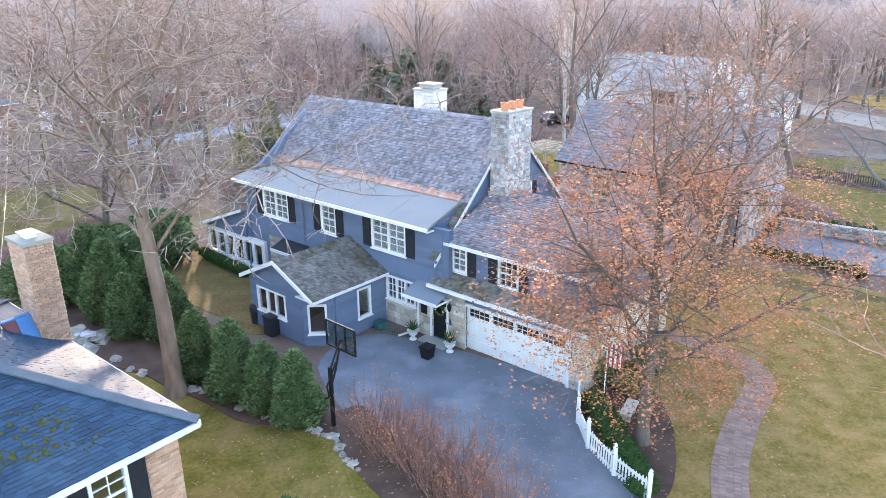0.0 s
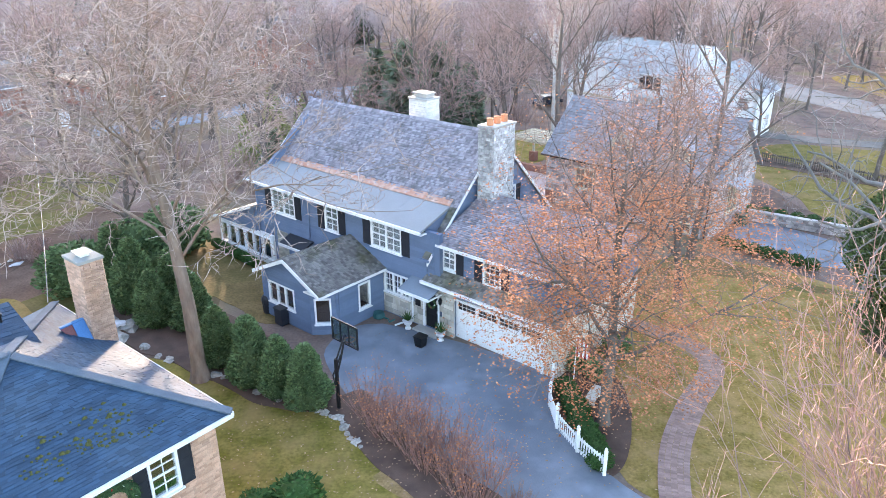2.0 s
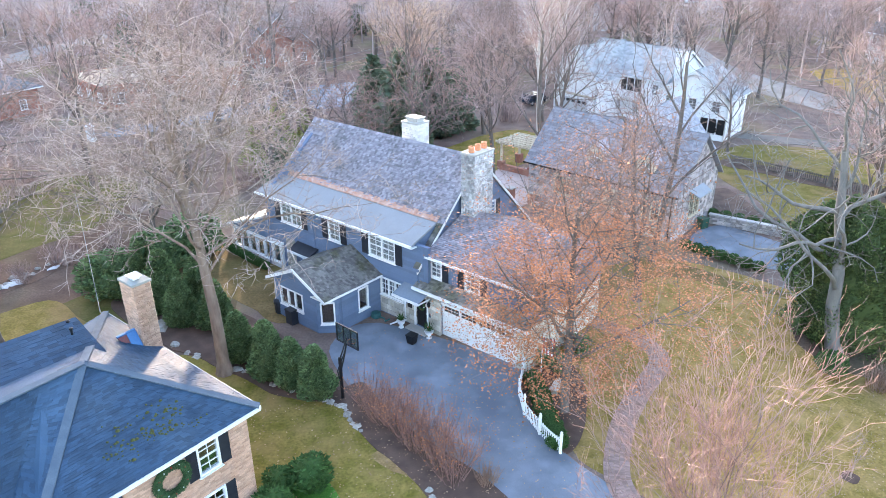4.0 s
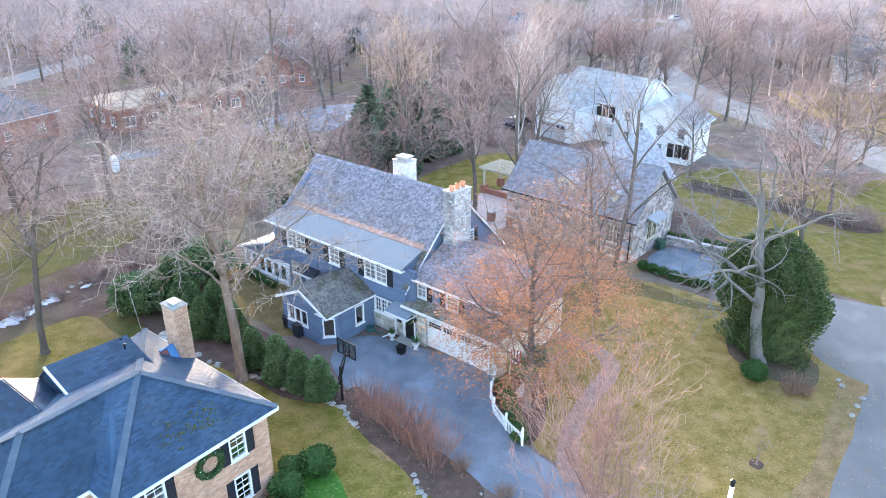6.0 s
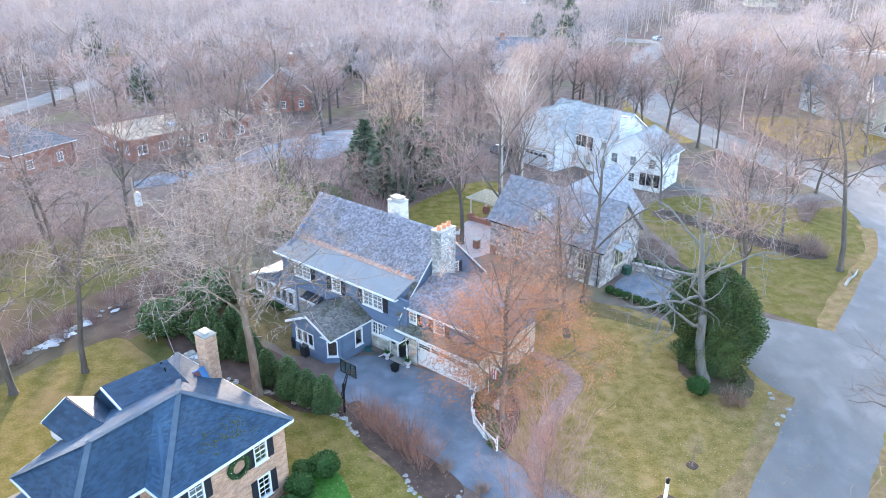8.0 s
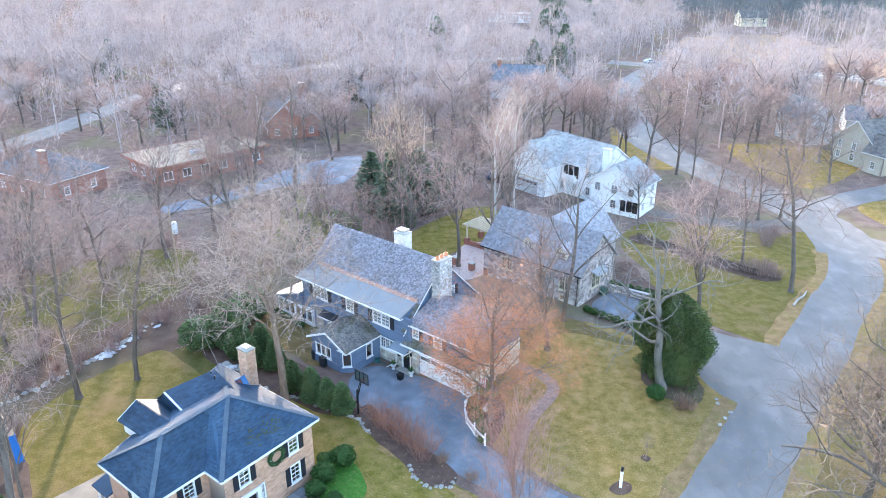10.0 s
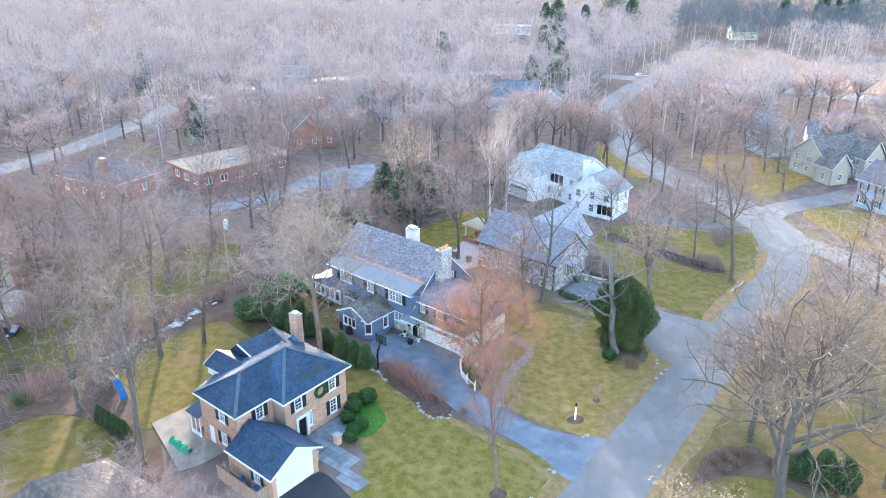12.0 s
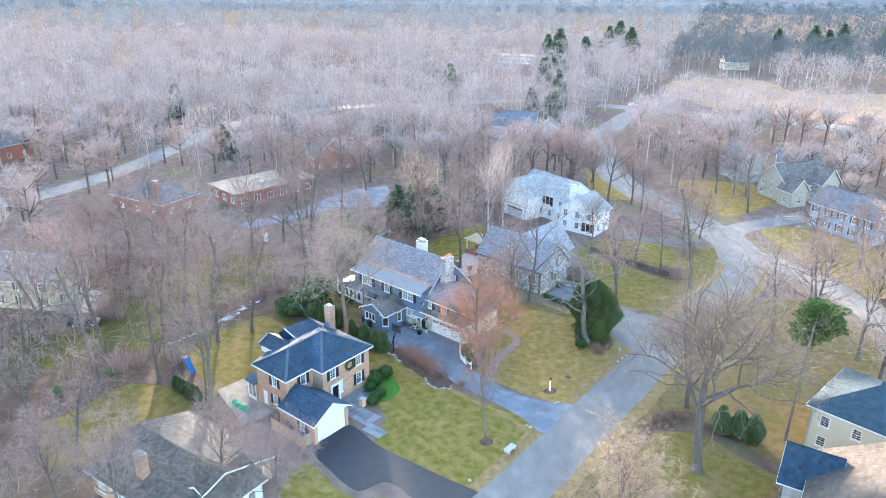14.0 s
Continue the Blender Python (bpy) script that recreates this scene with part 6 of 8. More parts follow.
# ---- evergreens, hedges, shrubs ----
def foliage(seed, h, r, n, leaf, profile, core=0.82, upward=0.5, lumps=0.18):
    """A closed body of leaf sprays over a darker core; profile(t) gives the radius share at the height share t."""
    rng, g = random.Random(seed), Geo()
    rows, sides = 9, 12
    n0 = len(g.v)
    for i in range(rows + 1):
        t = i / rows
        for k in range(sides):
            a = 2 * math.pi * k / sides
            rr = r * core * max(0.02, profile(t)) * (1 + lumps * noise.noise((math.cos(a) * 1.7, math.sin(a) * 1.7, t * 3 + seed)))
            g.v.append((rr * math.cos(a), rr * math.sin(a), 0.04 + t * h * 0.97))
    for i in range(rows):
        for k in range(sides):
            p, q = n0 + i * sides + k, n0 + i * sides + (k + 1) % sides
            g.f.append((p, q, q + sides, p + sides))
    g.f.append(tuple(range(n0 + rows * sides, n0 + rows * sides + sides)))
    for _ in range(n):
        t = rng.random() ** 0.85
        while rng.random() > profile(t) + 0.12:
            t = rng.random()
        a = rng.uniform(0, 2 * math.pi)
        rr = r * profile(t) * (1 + lumps * 1.3 * noise.noise((math.cos(a) * 1.7, math.sin(a) * 1.7, t * 3 + seed))) * rng.uniform(0.8, 1.03)
        p = Vector((rr * math.cos(a), rr * math.sin(a), 0.05 + t * h))
        d = Vector((math.cos(a), math.sin(a), upward + rng.uniform(-0.5, 0.5))) + Vector((rng.uniform(-0.6, 0.6), rng.uniform(-0.6, 0.6), 0))
        d = d.normalized() * leaf * rng.uniform(0.6, 1.4)
        w = d.cross(Vector((rng.uniform(-1, 1), rng.uniform(-1, 1), rng.uniform(-1, 1)))).normalized() * leaf * 0.38
        g.add([p - d * 0.3, p + d * 0.3 + w, p + d, p + d * 0.3 - w], [(0, 1, 2, 3)])
    return g


blunt = lambda t: max(0.0, 1 - t) ** 0.5 * min(1, 0.62 + t * 2.2)
cone = lambda t: (1 - t) ** 0.75 * min(1, 0.55 + t * 4)
egg = lambda t: max(0.0, 1 - (2 * t - 0.85) ** 2 / 1.33) ** 0.5
ball = lambda t: max(0.0, 1 - (2 * t - 1) ** 2) ** 0.5


def bush_kind(key, mat, **kw):
    KINDS[key] = [("crown", foliage(**kw).mesh("crown_" + key, mat))]


def bush(key, name, x, y, turn, sx, sz, label, category, group, z=0.0, trunk=0.0):
    t = thing(name, pose(x, y, z, 0, 0, turn) @ Matrix.Diagonal((sx, sx, sz, 1)), label, category, group)
    for nm, me in KINDS[key]:
        part(nm, me, None, t)
    part("trunk", Geo().tube([(0, 0, -0.05), (0, 0, 0.45)], [0.09 + trunk, 0.06 + trunk], 6), M_BARK, t)
    return t


bush_kind("arbor0", M_EVERGREEN, seed=1, h=3.3, r=1.0, n=5200, leaf=0.12, profile=blunt, upward=0.9, lumps=0.3)
bush_kind("arbor1", M_EVERGREEN, seed=2, h=3.3, r=1.0, n=5200, leaf=0.12, profile=blunt, upward=0.9, lumps=0.3)
bush_kind("conifer", surface("dark_spruce", (0.062, 0.102, 0.036), (0.10, 0.142, 0.046), 0.8, 0.5, 8, 0, island=0.5, stain=(0.14, 0.135, 0.045), stain_scale=0.4), seed=3, h=8.4, r=3.2, n=30000, leaf=0.15, profile=lambda t: max(0.0, 1 - (1.75 * t - 0.7) ** 2 / 1.12) ** 0.55, upward=0.8, lumps=0.62)
bush_kind("boxwood", M_BOX, seed=4, h=1.0, r=0.55, n=900, leaf=0.09, profile=ball, lumps=0.25)
bush_kind("spruce", surface("grey_green_spruce", (0.085, 0.125, 0.08), (0.12, 0.16, 0.10), 0.85, 0.6, 8, 0, island=0.35), seed=5, h=8, r=2.2, n=2000, leaf=0.6, profile=cone, upward=0.0, lumps=0.8, core=0.5)
bush_kind("darkbush", M_EVERGREEN, seed=6, h=2.6, r=1.6, n=2200, leaf=0.2, profile=egg, lumps=0.4)


def shrub_kind(key, seed, mat, h, r, stems, leaf_mat=None, leaves=0, twig=0.007):
    rng, g, tips = random.Random(seed), Geo(), []
    for _ in range(stems):
        a, q = rng.uniform(0, 6.3), math.sqrt(rng.random()) * r * 0.55
        p = Vector((q * math.cos(a), q * math.sin(a), -0.02))
        d = Vector((math.cos(a) * q / r * 0.9 + rng.uniform(-0.2, 0.2), math.sin(a) * q / r * 0.9 + rng.uniform(-0.2, 0.2), 1)).normalized()
        ln = h * rng.uniform(0.65, 1.05)
        mid = p + d * ln * 0.5 + Vector((rng.uniform(-0.08, 0.08), rng.uniform(-0.08, 0.08), 0))
        top = mid + (d + Vector((rng.uniform(-0.25, 0.25), rng.uniform(-0.25, 0.25), 0.1))).normalized() * ln * 0.5
        g.tube([p, mid, top], [twig * 1.7, twig * 1.2, twig * 0.6], 3, cap=False)
        tips.append(top)
        for _ in range(4):
            s = rng.uniform(0.3, 0.9)
            b = p.lerp(mid, s * 2) if s < 0.5 else mid.lerp(top, s * 2 - 1)
            e = b + Vector((rng.uniform(-1, 1), rng.uniform(-1, 1), rng.uniform(0.5, 1.6))).normalized() * h * rng.uniform(0.12, 0.26)
            spike(g, b, e, twig)
            tips.append(e)
    KINDS[key] = [("crown", g.mesh("crown_" + key, mat))]
    if leaves:
        KINDS[key].append(("leaves", leaves_geo(tips, leaves, 0.07, seed, 0.12).mesh("leaves_" + key, leaf_mat)))


shrub_kind("redshrub", 3, M_REDTWIG, 2.2, 0.85, 48, M_LEAF, 150, twig=0.0065)
shrub_kind("lowshrub", 4, M_TWIG2, 1.2, 0.9, 90, twig=0.009)
shrub_kind("bed_tuft", 8, M_CANE, 0.55, 0.5, 46, twig=0.012)
shrub_kind("brush", 5, M_TWIGM, 2.8, 1.8, 70, twig=0.016)


def shrub(key, x, y, turn, s, label, group):
    t = thing("shrub", pose(x, y, 0, 0, 0, turn) @ Matrix.Diagonal((s, s, s, 1)), label, "shrub", group)
    for nm, me in KINDS[key]:
        part(nm, me, None, t, kind="stuff")
    return t

# ---- where the plants stand ----
for i, (x, y, s, z) in enumerate(((-10.4, 19.2, 1.05, 0.92), (-8.4, 17.6, 1.12, 1.02), (-6.9, 16.7, 1.0, 0.88), (-5.5, 15.9, 1.08, 0.9), (-14.9, 23.0, 1.1, 0.95), (-12.8, 22.8, 1.1, 0.95), (-16.6, 24.8, 1.4, 1.25), (-14.4, 24.8, 1.2, 1.1), (-18.4, 26.8, 1.4, 1.3))):
    bush("arbor%d" % (i % 2), "arborvitae", x, y, i * 71, s, z, "dense dark green arborvitae in a mulch bed", "evergreen shrub", "arborvitae row")
bush("conifer", "conifer", 23.9, 22.2, 0, 1.0, 1.0, "large rounded dark green conifer on the lawn", "conifer", "", trunk=0.1)
bush("boxwood", "boxwood", 21.8, 17.9, 0, 1.5, 1.25, "clipped round green boxwood under the oak", "bush", "boxwoods")
ROW = [(18.8 + 0.66 * k, 34.0 - 0.62 * k) for k in range(7)] + [(22.9 + 0.9 * k, 40.4 - 0.56 * k) for k in range(6)]
for i, (x, y) in enumerate(ROW):
    bush("boxwood", "boxwood", x, y, 40 * i, 0.85, 0.75, "small clipped green boxwood along the drive", "bush", "boxwoods")
for i, (x, y, s) in enumerate(((-4.6, 9.3, 1.7), (-5.8, 7.5, 1.6), (-6.2, 5.9, 1.3), (-5.4, 3.9, 1.35), (-4.7, 5.0, 1.1), (-5.9, 9.0, 1.3), (-5.6, 3.0, 1.2))):
    bush("boxwood", "boxwood", x, y, 50 * i, s, s * 0.85, "rounded clipped yew beside the brick house", "bush", "clipped yews")
k = 0
for a in range(11):
    t = a / 10
    x, y = -2.4 + 4.4 * t, 15.3 - 5.0 * t
    for o in ((-0.35, -0.35), (0.35, 0.3))[: 1 + a % 2]:
        k += 1
        shrub("redshrub", x + o[0] + 0.25 * math.sin(k * 3.1), y + o[1] + 0.25 * math.cos(k * 5.3), k * 47, 0.92 + 0.14 * math.sin(k * 1.7), "leafless red-brown shrub along the driveway", "driveway shrubs")
for i, (x, y, s) in enumerate(((23.6, 16.6, 1.1), (24.3, 16.4, 0.9), (5.2, 7.6, 0.7), (3.0, 9.6, 0.8))):
    shrub("lowshrub", x, y, i * 60, s, "low leafless brown shrub", "low shrubs")
for i, (x, y) in enumerate(((34.6, -1.2), (36.3, -1.9), (37.6, -2.9))):
    bush("arbor%d" % (i % 2), "arborvitae", x, y, i * 50, 1.25, 1.05, "small dark green spruce at the bed's edge", "evergreen shrub", "young spruces")
for i, (x, y, s) in enumerate(((-4.2, 63, 1.25), (-0.6, 66, 1.2), (-7.6, 67, 1.1), (-2.6, 60, 0.8), (-14, 47, 0.6), (2.4, 68, 0.9))):
    bush("spruce", "spruce", x, y, i * 70, s, s, "dark green spruce behind the blue house", "conifer", "spruces")
for i, (x, y, s) in enumerate(((-19, 30, 1.2), (-21, 27, 1.1), (-17.5, 33.0, 1.2), (-2, 40, 0.9), (1.5, 42, 0.8), (-44, 4, 0.5), (-40, 8.8, 0.4))):
    bush("darkbush", "yew", x, y, i * 70, s, s, "dark evergreen yew in the undergrowth", "bush", "dark yews")
bush_kind("softgreen", surface("yellow_green_sprays", (0.17, 0.20, 0.07), (0.24, 0.26, 0.10), 0.85, 1.0, 8, 0, island=0.4), seed=8, h=7.5, r=1.9, n=2600, leaf=0.22, profile=cone, upward=0.7, lumps=0.7, core=0.35)
for i, (x, y, s) in enumerate(((-15.6, 53.5, 1.0), (-13.2, 55.5, 0.85), (-17.6, 51.5, 0.7))):
    bush("softgreen", "cedar", x, y, i * 90, s, s, "thin yellow-green cedar behind the blue house", "conifer", "cedars")
for i, (x, y, s) in enumerate(((-11.4, 59, 0.9), (-9.6, 58, 0.8), (-12.6, 60.5, 0.8))):
    bush("darkbush", "yew", x, y, i * 70, s, s, "rounded dark yew behind the blue house", "bush", "dark yews")
for i in range(6):
    bush("arbor%d" % (i % 2), "arborvitae", -30.4 + i * 0.72, 5.6 - i * 0.48, i * 33, 0.55, 0.6, "short arborvitae in a garden row", "evergreen shrub", "garden row")
for i, (x, y, s) in enumerate(((36, 172, 1.5), (30, 182, 1.4), (42, 200, 1.7), (42, 248, 1.8), (55, 299, 1.9), (1, 235, 1.6), (48, 262, 1.6), (-62, 128, 1.0), (-58, 120, 0.9), (53, 330, 2.2), (62, 350, 2.4), (75, 340, 2.0), (109, 380, 2.3), (112, 426, 2.4), (100, 400, 2.2), (230, 402, 2.4), (243, 410, 2.0), (262, 430, 2.3), (299, 440, 2.6), (286, 420, 2.2), (215, 420, 2.0), (-95, 180, 1.4), (-20, 150, 1.1))):
    bush("spruce", "spruce", x, y, i * 70, s, s, "tall dark spruce among bare trees", "conifer", "spruces")
p = thing("pine", pose(46.4, 4.9, 0), "leaning pine with a flat green top", "pine tree", "single trees")
part("trunk", Geo().tube([(-5.0, -7.4, -0.1), (-4.1, -6.0, 4), (-2.6, -3.6, 9), (-0.6, -0.8, 13.5)], [0.2, 0.17, 0.13, 0.06], 7), M_BARK, p)
g = Geo()
for k in range(26):
    t, a = 0.35 + 0.55 * random.Random(k).random(), k * 2.4
    b = Vector((-5.0 + 4.4 * t, -7.4 + 6.6 * t, 13.5 * t))
    e = b + Vector((math.cos(a), math.sin(a), 0.15)) * (2.6 - 1.4 * t)
    g.tube([b, b.lerp(e, 0.5) + Vector((0, 0, 0.2)), e], [0.04, 0.028, 0.012], 3, cap=False)
part("branches", g, M_BTWIG, p)
M_PINE = surface("pine_needles", (0.06, 0.115, 0.03), (0.105, 0.155, 0.045), 0.8, 0.6, 8, 0, island=0.45)
for k, (x, y, z, q) in enumerate(((0.1, 0.0, 9.4, 0.95), (-1.7, -1.3, 8.6, 0.6), (1.7, 0.7, 9.0, 0.62), (0.5, 1.5, 11.0, 0.55), (-0.7, -0.6, 11.4, 0.6))):
    part("crown", foliage(77 + k, 4.2, 2.6, 2600, 0.3, ball, core=0.45, upward=0.9, lumps=0.9).mesh("crown_pine", M_PINE), None, p, m=pose(x, y, z) @ Matrix.Diagonal((q, q, q, 1)))

for i in range(15):
    t = i / 14
    shrub("brush", -34.6 + 9.4 * t + 0.8 * math.sin(i * 3.7), 18.6 + 15.6 * t + 0.8 * math.cos(i * 2.3), i * 77, 0.42 + 0.12 * math.sin(i * 1.9), "low leafless brown shrub behind the stone wall", "wall shrubs")
for i in range(12):
    q = HM @ Vector((-18.4 + i * 0.42, -0.35 - 0.03 * i, 0))
    bush("boxwood", "boxwood", q.x, q.y, 31 * i, 0.62, 0.62, "low clipped hedge plant under the sun room windows", "bush", "sun room hedge")
for i, (x, y) in enumerate(((26.4, -0.8), (27.6, 0.5), (28.8, 1.2), (30.2, 1.8), (31.4, 1.6), (29.6, 0.2), (28.2, -0.6), (32.8, 0.4))):
    shrub("lowshrub", x, y, i * 77, 0.75, "low brown leafless shrub in the oak bed", "oak bed shrubs")

tree_kind("sapling", mat=M_BTWIG, bark=M_BTWIG, seed=61, height=2.6, trunk_r=0.03, clear=0.25, kids=(8, 4, 3), lens=(0.4, 0.2, 0.1), angle=(25, 50), up=0.4, twig_r=0.005)
tree("sapling", 18.89, 10.02, 0, 1.0, "thin bare sapling in a small mulch ring", "single trees")

# trees that stand out singly
KINDS["yard"] = [(n, m.copy()) for n, m in KINDS["great"]]
KINDS["yard"][0][1].materials[0], KINDS["yard"][1][1].materials[0] = M_BARK, M_TWIGM
KINDS["oakling"] = [(n, m) for n, m in KINDS["oak"]]
SINGLE = [(-29.1, 18.0, "tall", 0.9), (-25.1, 20.9, "tall", 0.8), (-25.9, 3.4, "fork", 0.62), (-23.8, -0.5, "tall", 0.92), (-40.6, 6.5, "tall", 0.88), (-47.8, 10.5, "tall", 0.85), (-44, 15, "tall", 0.9), (-35, 14, "tall", 0.8), (-49, 5, "mid2", 0.9), (-36.5, 25.5, "tall", 0.9), (-19.5, 31, "mid0", 0.85),
          (-18.2, -14.0, "yard", 0.62), (-12.2, -16.5, "yard", 0.58), (-26.0, -19.0, "yard", 0.66), (-33, -17, "yard", 0.62), (-34.8, -10, "tall", 0.7), (-38.5, -21, "mid2", 0.7), (-43.5, -3.5, "mid1", 0.7), (-51, -6, "mid0", 0.75), (-54, -15, "mid2", 0.75), (-47, -22, "mid0", 0.7), (-56, 2, "mid3", 0.8), (-46, -12, "mid3", 0.8), (32.4, -1.1, "tall", 0.72), (32.3, 3.8, "oakling", 0.62), (40.2, 8.5, "mid4", 0.6), (66, 94, "mid0", 0.8), (62, 99, "mid1", 0.8), (70, 93, "mid3", 0.75),
          (36.1, 47.9, "tall", 0.66), (40.0, 45.4, "tall", 0.62), (43.3, 39.0, "tall", 0.95), (49.0, 62.2, "mid0", 0.72), (52.3, 62.6, "mid3", 0.72), (43.9, 84.6, "mid0", 0.9), (44.6, 79, "mid4", 0.7), (61.5, 35.1, "mid3", 0.8), (68.2, 79.8, "mid2", 0.8), (72.5, 92.1, "mid4", 0.85), (71, 55.5, "mid1", 0.8), (75.5, 47.3, "mid0", 0.85), (78, 44, "mid4", 0.8), (56, 92, "mid1", 0.8), (60, 108, "mid0", 0.85),
          (9.5, 46.4, "fork", 1.0), (5.0, 46.0, "mid1", 0.95), (11.5, 52, "mid4", 0.9), (10.5, 58.5, "birch", 1.0), (13.5, 64, "birch", 0.95), (12.5, 72, "mid3", 0.9), (30.5, 58.5, "mid4", 0.6), (36, 90, "mid1", 0.8), (38, 102, "mid3", 0.8), (-35.8, 39.1, "mid2", 0.95), (-41.5, 33, "mid4", 1.0), (-40, 26, "mid0", 0.9), (-25, 64, "tall", 0.95), (-19, 66, "tall", 1.0), (-29, 58, "mid0", 0.95)]
for i, (x, y, kd, s) in enumerate(SINGLE):
    tree(kd, x, y, 53 * i, s)

# woods
rng = random.Random(4)
KEEP = [(22, 34, 8), (28, 46, 9), (22, 50, 8), (-29, 40, 9), (-24, 32, 6), (-9, 60, 7), (-0.65, 28, 13), (-8, 22, 9), (-12, 5, 13), (14, 42, 11), (26, 70, 15), (7, 12, 9), (-2, 12, 9), (24, 20, 8), (-22, 14, 9), (-34, 0, 7), (-30, 30, 5), (12, 4, 14), (20, 16, 11), (35, 40, 9), (44, 50, 6), (36, 48, 7), (32, 2, 13), (44, 8, 10), (50, -4, 13), (66, 60, 9), (5, 57, 8), (-55, 85, 13), (-74, 72, 10), (-33, 104, 8), (-60, 31, 8), (-40, 18, 6), (-12, -10, 9), (22, 140, 10), (78, 106, 9), (92, 116, 10), (80, 84, 11), (84, 68, 10), (92, 60, 9), (100, 130, 12), (62, 80, 8), (-52, 70, 12), (-62, 78, 11), (-28, 96, 9), (20, 146, 12), (28, 140, 9), (18, 134, 9), (26, 128, 8), (34, 150, 8), (-64, 130, 9), (-12, 80, 13), (-5, 72, 8), (-16, 68, 8), (-24, 88, 8), (66, 40, 7), (-22, 62, 9), (0, -25, 30), (-26, -12, 13), (10, -60, 50), (-40, 35, 6), (20, -30, 14), (17, -20, 7), (24, 56, 10), (31, 60, 9), (38, 62, 8), (-44, 66, 9), (-36, 72, 8), (-70, 100, 10), (-60, 62, 8), (-33, 62, 9), (-38, 70, 9), (-42, 76, 9), (34, -14, 9), (44, -14, 9), (30, -20, 10), (40, -4, 8)]
ROADS = [(STREET[:18], 9), (STREET[17:], 8.5), ([(56.8, 57), (62, 50.5), (66, 42.5), (68.2, 33.5), (69.8, 22), (74, 4), (84, -30)], 6), (LANE, 7), ([(60, 214), (96, 195), (142, 162), (180, 130)], 8), ([(-130, 50), (-97, 79), (-81, 115), (-74, 160), (-58, 186), (0, 214), (40, 225)], 6)]


def near_line(p, line, d):
    for a, b in zip(line, line[1:]):
        a, b = Vector(a), Vector(b)
        t = max(0, min(1, (p - a).dot(b - a) / (b - a).length_squared))
        if (p - a.lerp(b, t)).length < d:
            return True
    return False


def open_spot(p, taken, gap):
    if any((p.x - x) ** 2 + (p.y - y) ** 2 < r * r for x, y, r in KEEP) or any(near_line(p, l, d) for l, d in ROADS):
        return False
    inside = False
    for a, b in zip(MARSH, MARSH[1:] + MARSH[:1]):
        if (a[1] > p.y) != (b[1] > p.y) and p.x < a[0] + (p.y - a[1]) / (b[1] - a[1]) * (b[0] - a[0]):
            inside = not inside
    if inside:
        return False
    return all((p.x - q.x) ** 2 + (p.y - q.y) ** 2 > gap * gap for q in taken)


taken = [Vector(q[:2]) for q in SINGLE]
count = {"mid": 0, "low": 0}
for _ in range(14000):
    p = Vector((rng.uniform(-125, 150), rng.uniform(-30, 150)))
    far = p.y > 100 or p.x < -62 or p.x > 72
    if p.x < -30 - (p.y + 30) * 0.62 - 30 or p.x > 30 + (p.y + 60) * 0.66 or count["low" if far else "mid"] >= (190 if far else 46):
        continue
    if open_spot(p, taken, 5.6 if far else 5.4):
        taken.append(p)
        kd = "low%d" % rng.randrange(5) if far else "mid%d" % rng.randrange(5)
        count["low" if far else "mid"] += 1
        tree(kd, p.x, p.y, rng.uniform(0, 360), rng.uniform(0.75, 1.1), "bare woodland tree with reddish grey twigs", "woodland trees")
for i in range(110):
    p = Vector((rng.uniform(-62, -26), rng.uniform(8, 36))) if i < 34 else Vector((rng.uniform(-60, 30), rng.uniform(30, 100)))
    if open_spot(p, [], 0):
        shrub("brush", p.x, p.y, rng.uniform(0, 360), rng.uniform(0.7, 1.2), "leafless brown undergrowth in the woods", "undergrowth")

# far woods: one body of many small trees, and the haze-coloured canopy behind them
g = Geo()
near_woods, woods = [], (Geo(), Geo(), Geo(), Geo())
for _ in range(9000):
    u = rng.random()
    d = rng.uniform(95, 230) if u < 0.45 else (rng.uniform(200, 420) if u < 0.7 else rng.uniform(380, 1000))
    a = rng.uniform(-0.66, 0.66)
    x, y = 4 + (d + 60) * math.tan(a), d
    p = Vector((x, y))
    if d < 300 and not open_spot(p, taken, 5.4) or (abs(x - 40) < 20 and 325 < y < 365):
        continue
    if d < 260:
        taken.append(p)
    near_woods.append(p)
    if len(near_woods) > 3000:
        break
    h, r = rng.uniform(12, 17), rng.uniform(4.2, 6.5)
    g.tube([(x, y, 0), (x + rng.uniform(-0.5, 0.5), y, h * 0.6)], [0.2, 0.1], 3, cap=False)
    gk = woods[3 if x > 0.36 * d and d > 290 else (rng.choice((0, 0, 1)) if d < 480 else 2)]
    for k in range(200 if d < 220 else (120 if d < 420 else 60)):
        t, az = rng.random() ** 0.8, rng.uniform(0, 6.3)
        rr = r * math.sqrt(rng.random()) * math.sqrt(max(0.05, 1 - t * t)) * (0.55 + t if t < 0.45 else 1)
        b = Vector((x + rr * math.cos(az), y + rr * math.sin(az), h * (0.25 + 0.65 * t)))
        e = b + Vector((math.cos(az) * rng.uniform(-0.4, 1), math.sin(az) * rng.uniform(-0.4, 1), rng.uniform(-0.1, 0.9))).normalized() * rng.uniform(1.4, 3.2)
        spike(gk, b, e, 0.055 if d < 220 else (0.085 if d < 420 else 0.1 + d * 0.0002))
g.add(woods[0].v, woods[0].f)
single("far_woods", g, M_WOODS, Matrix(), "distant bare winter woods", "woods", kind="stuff")
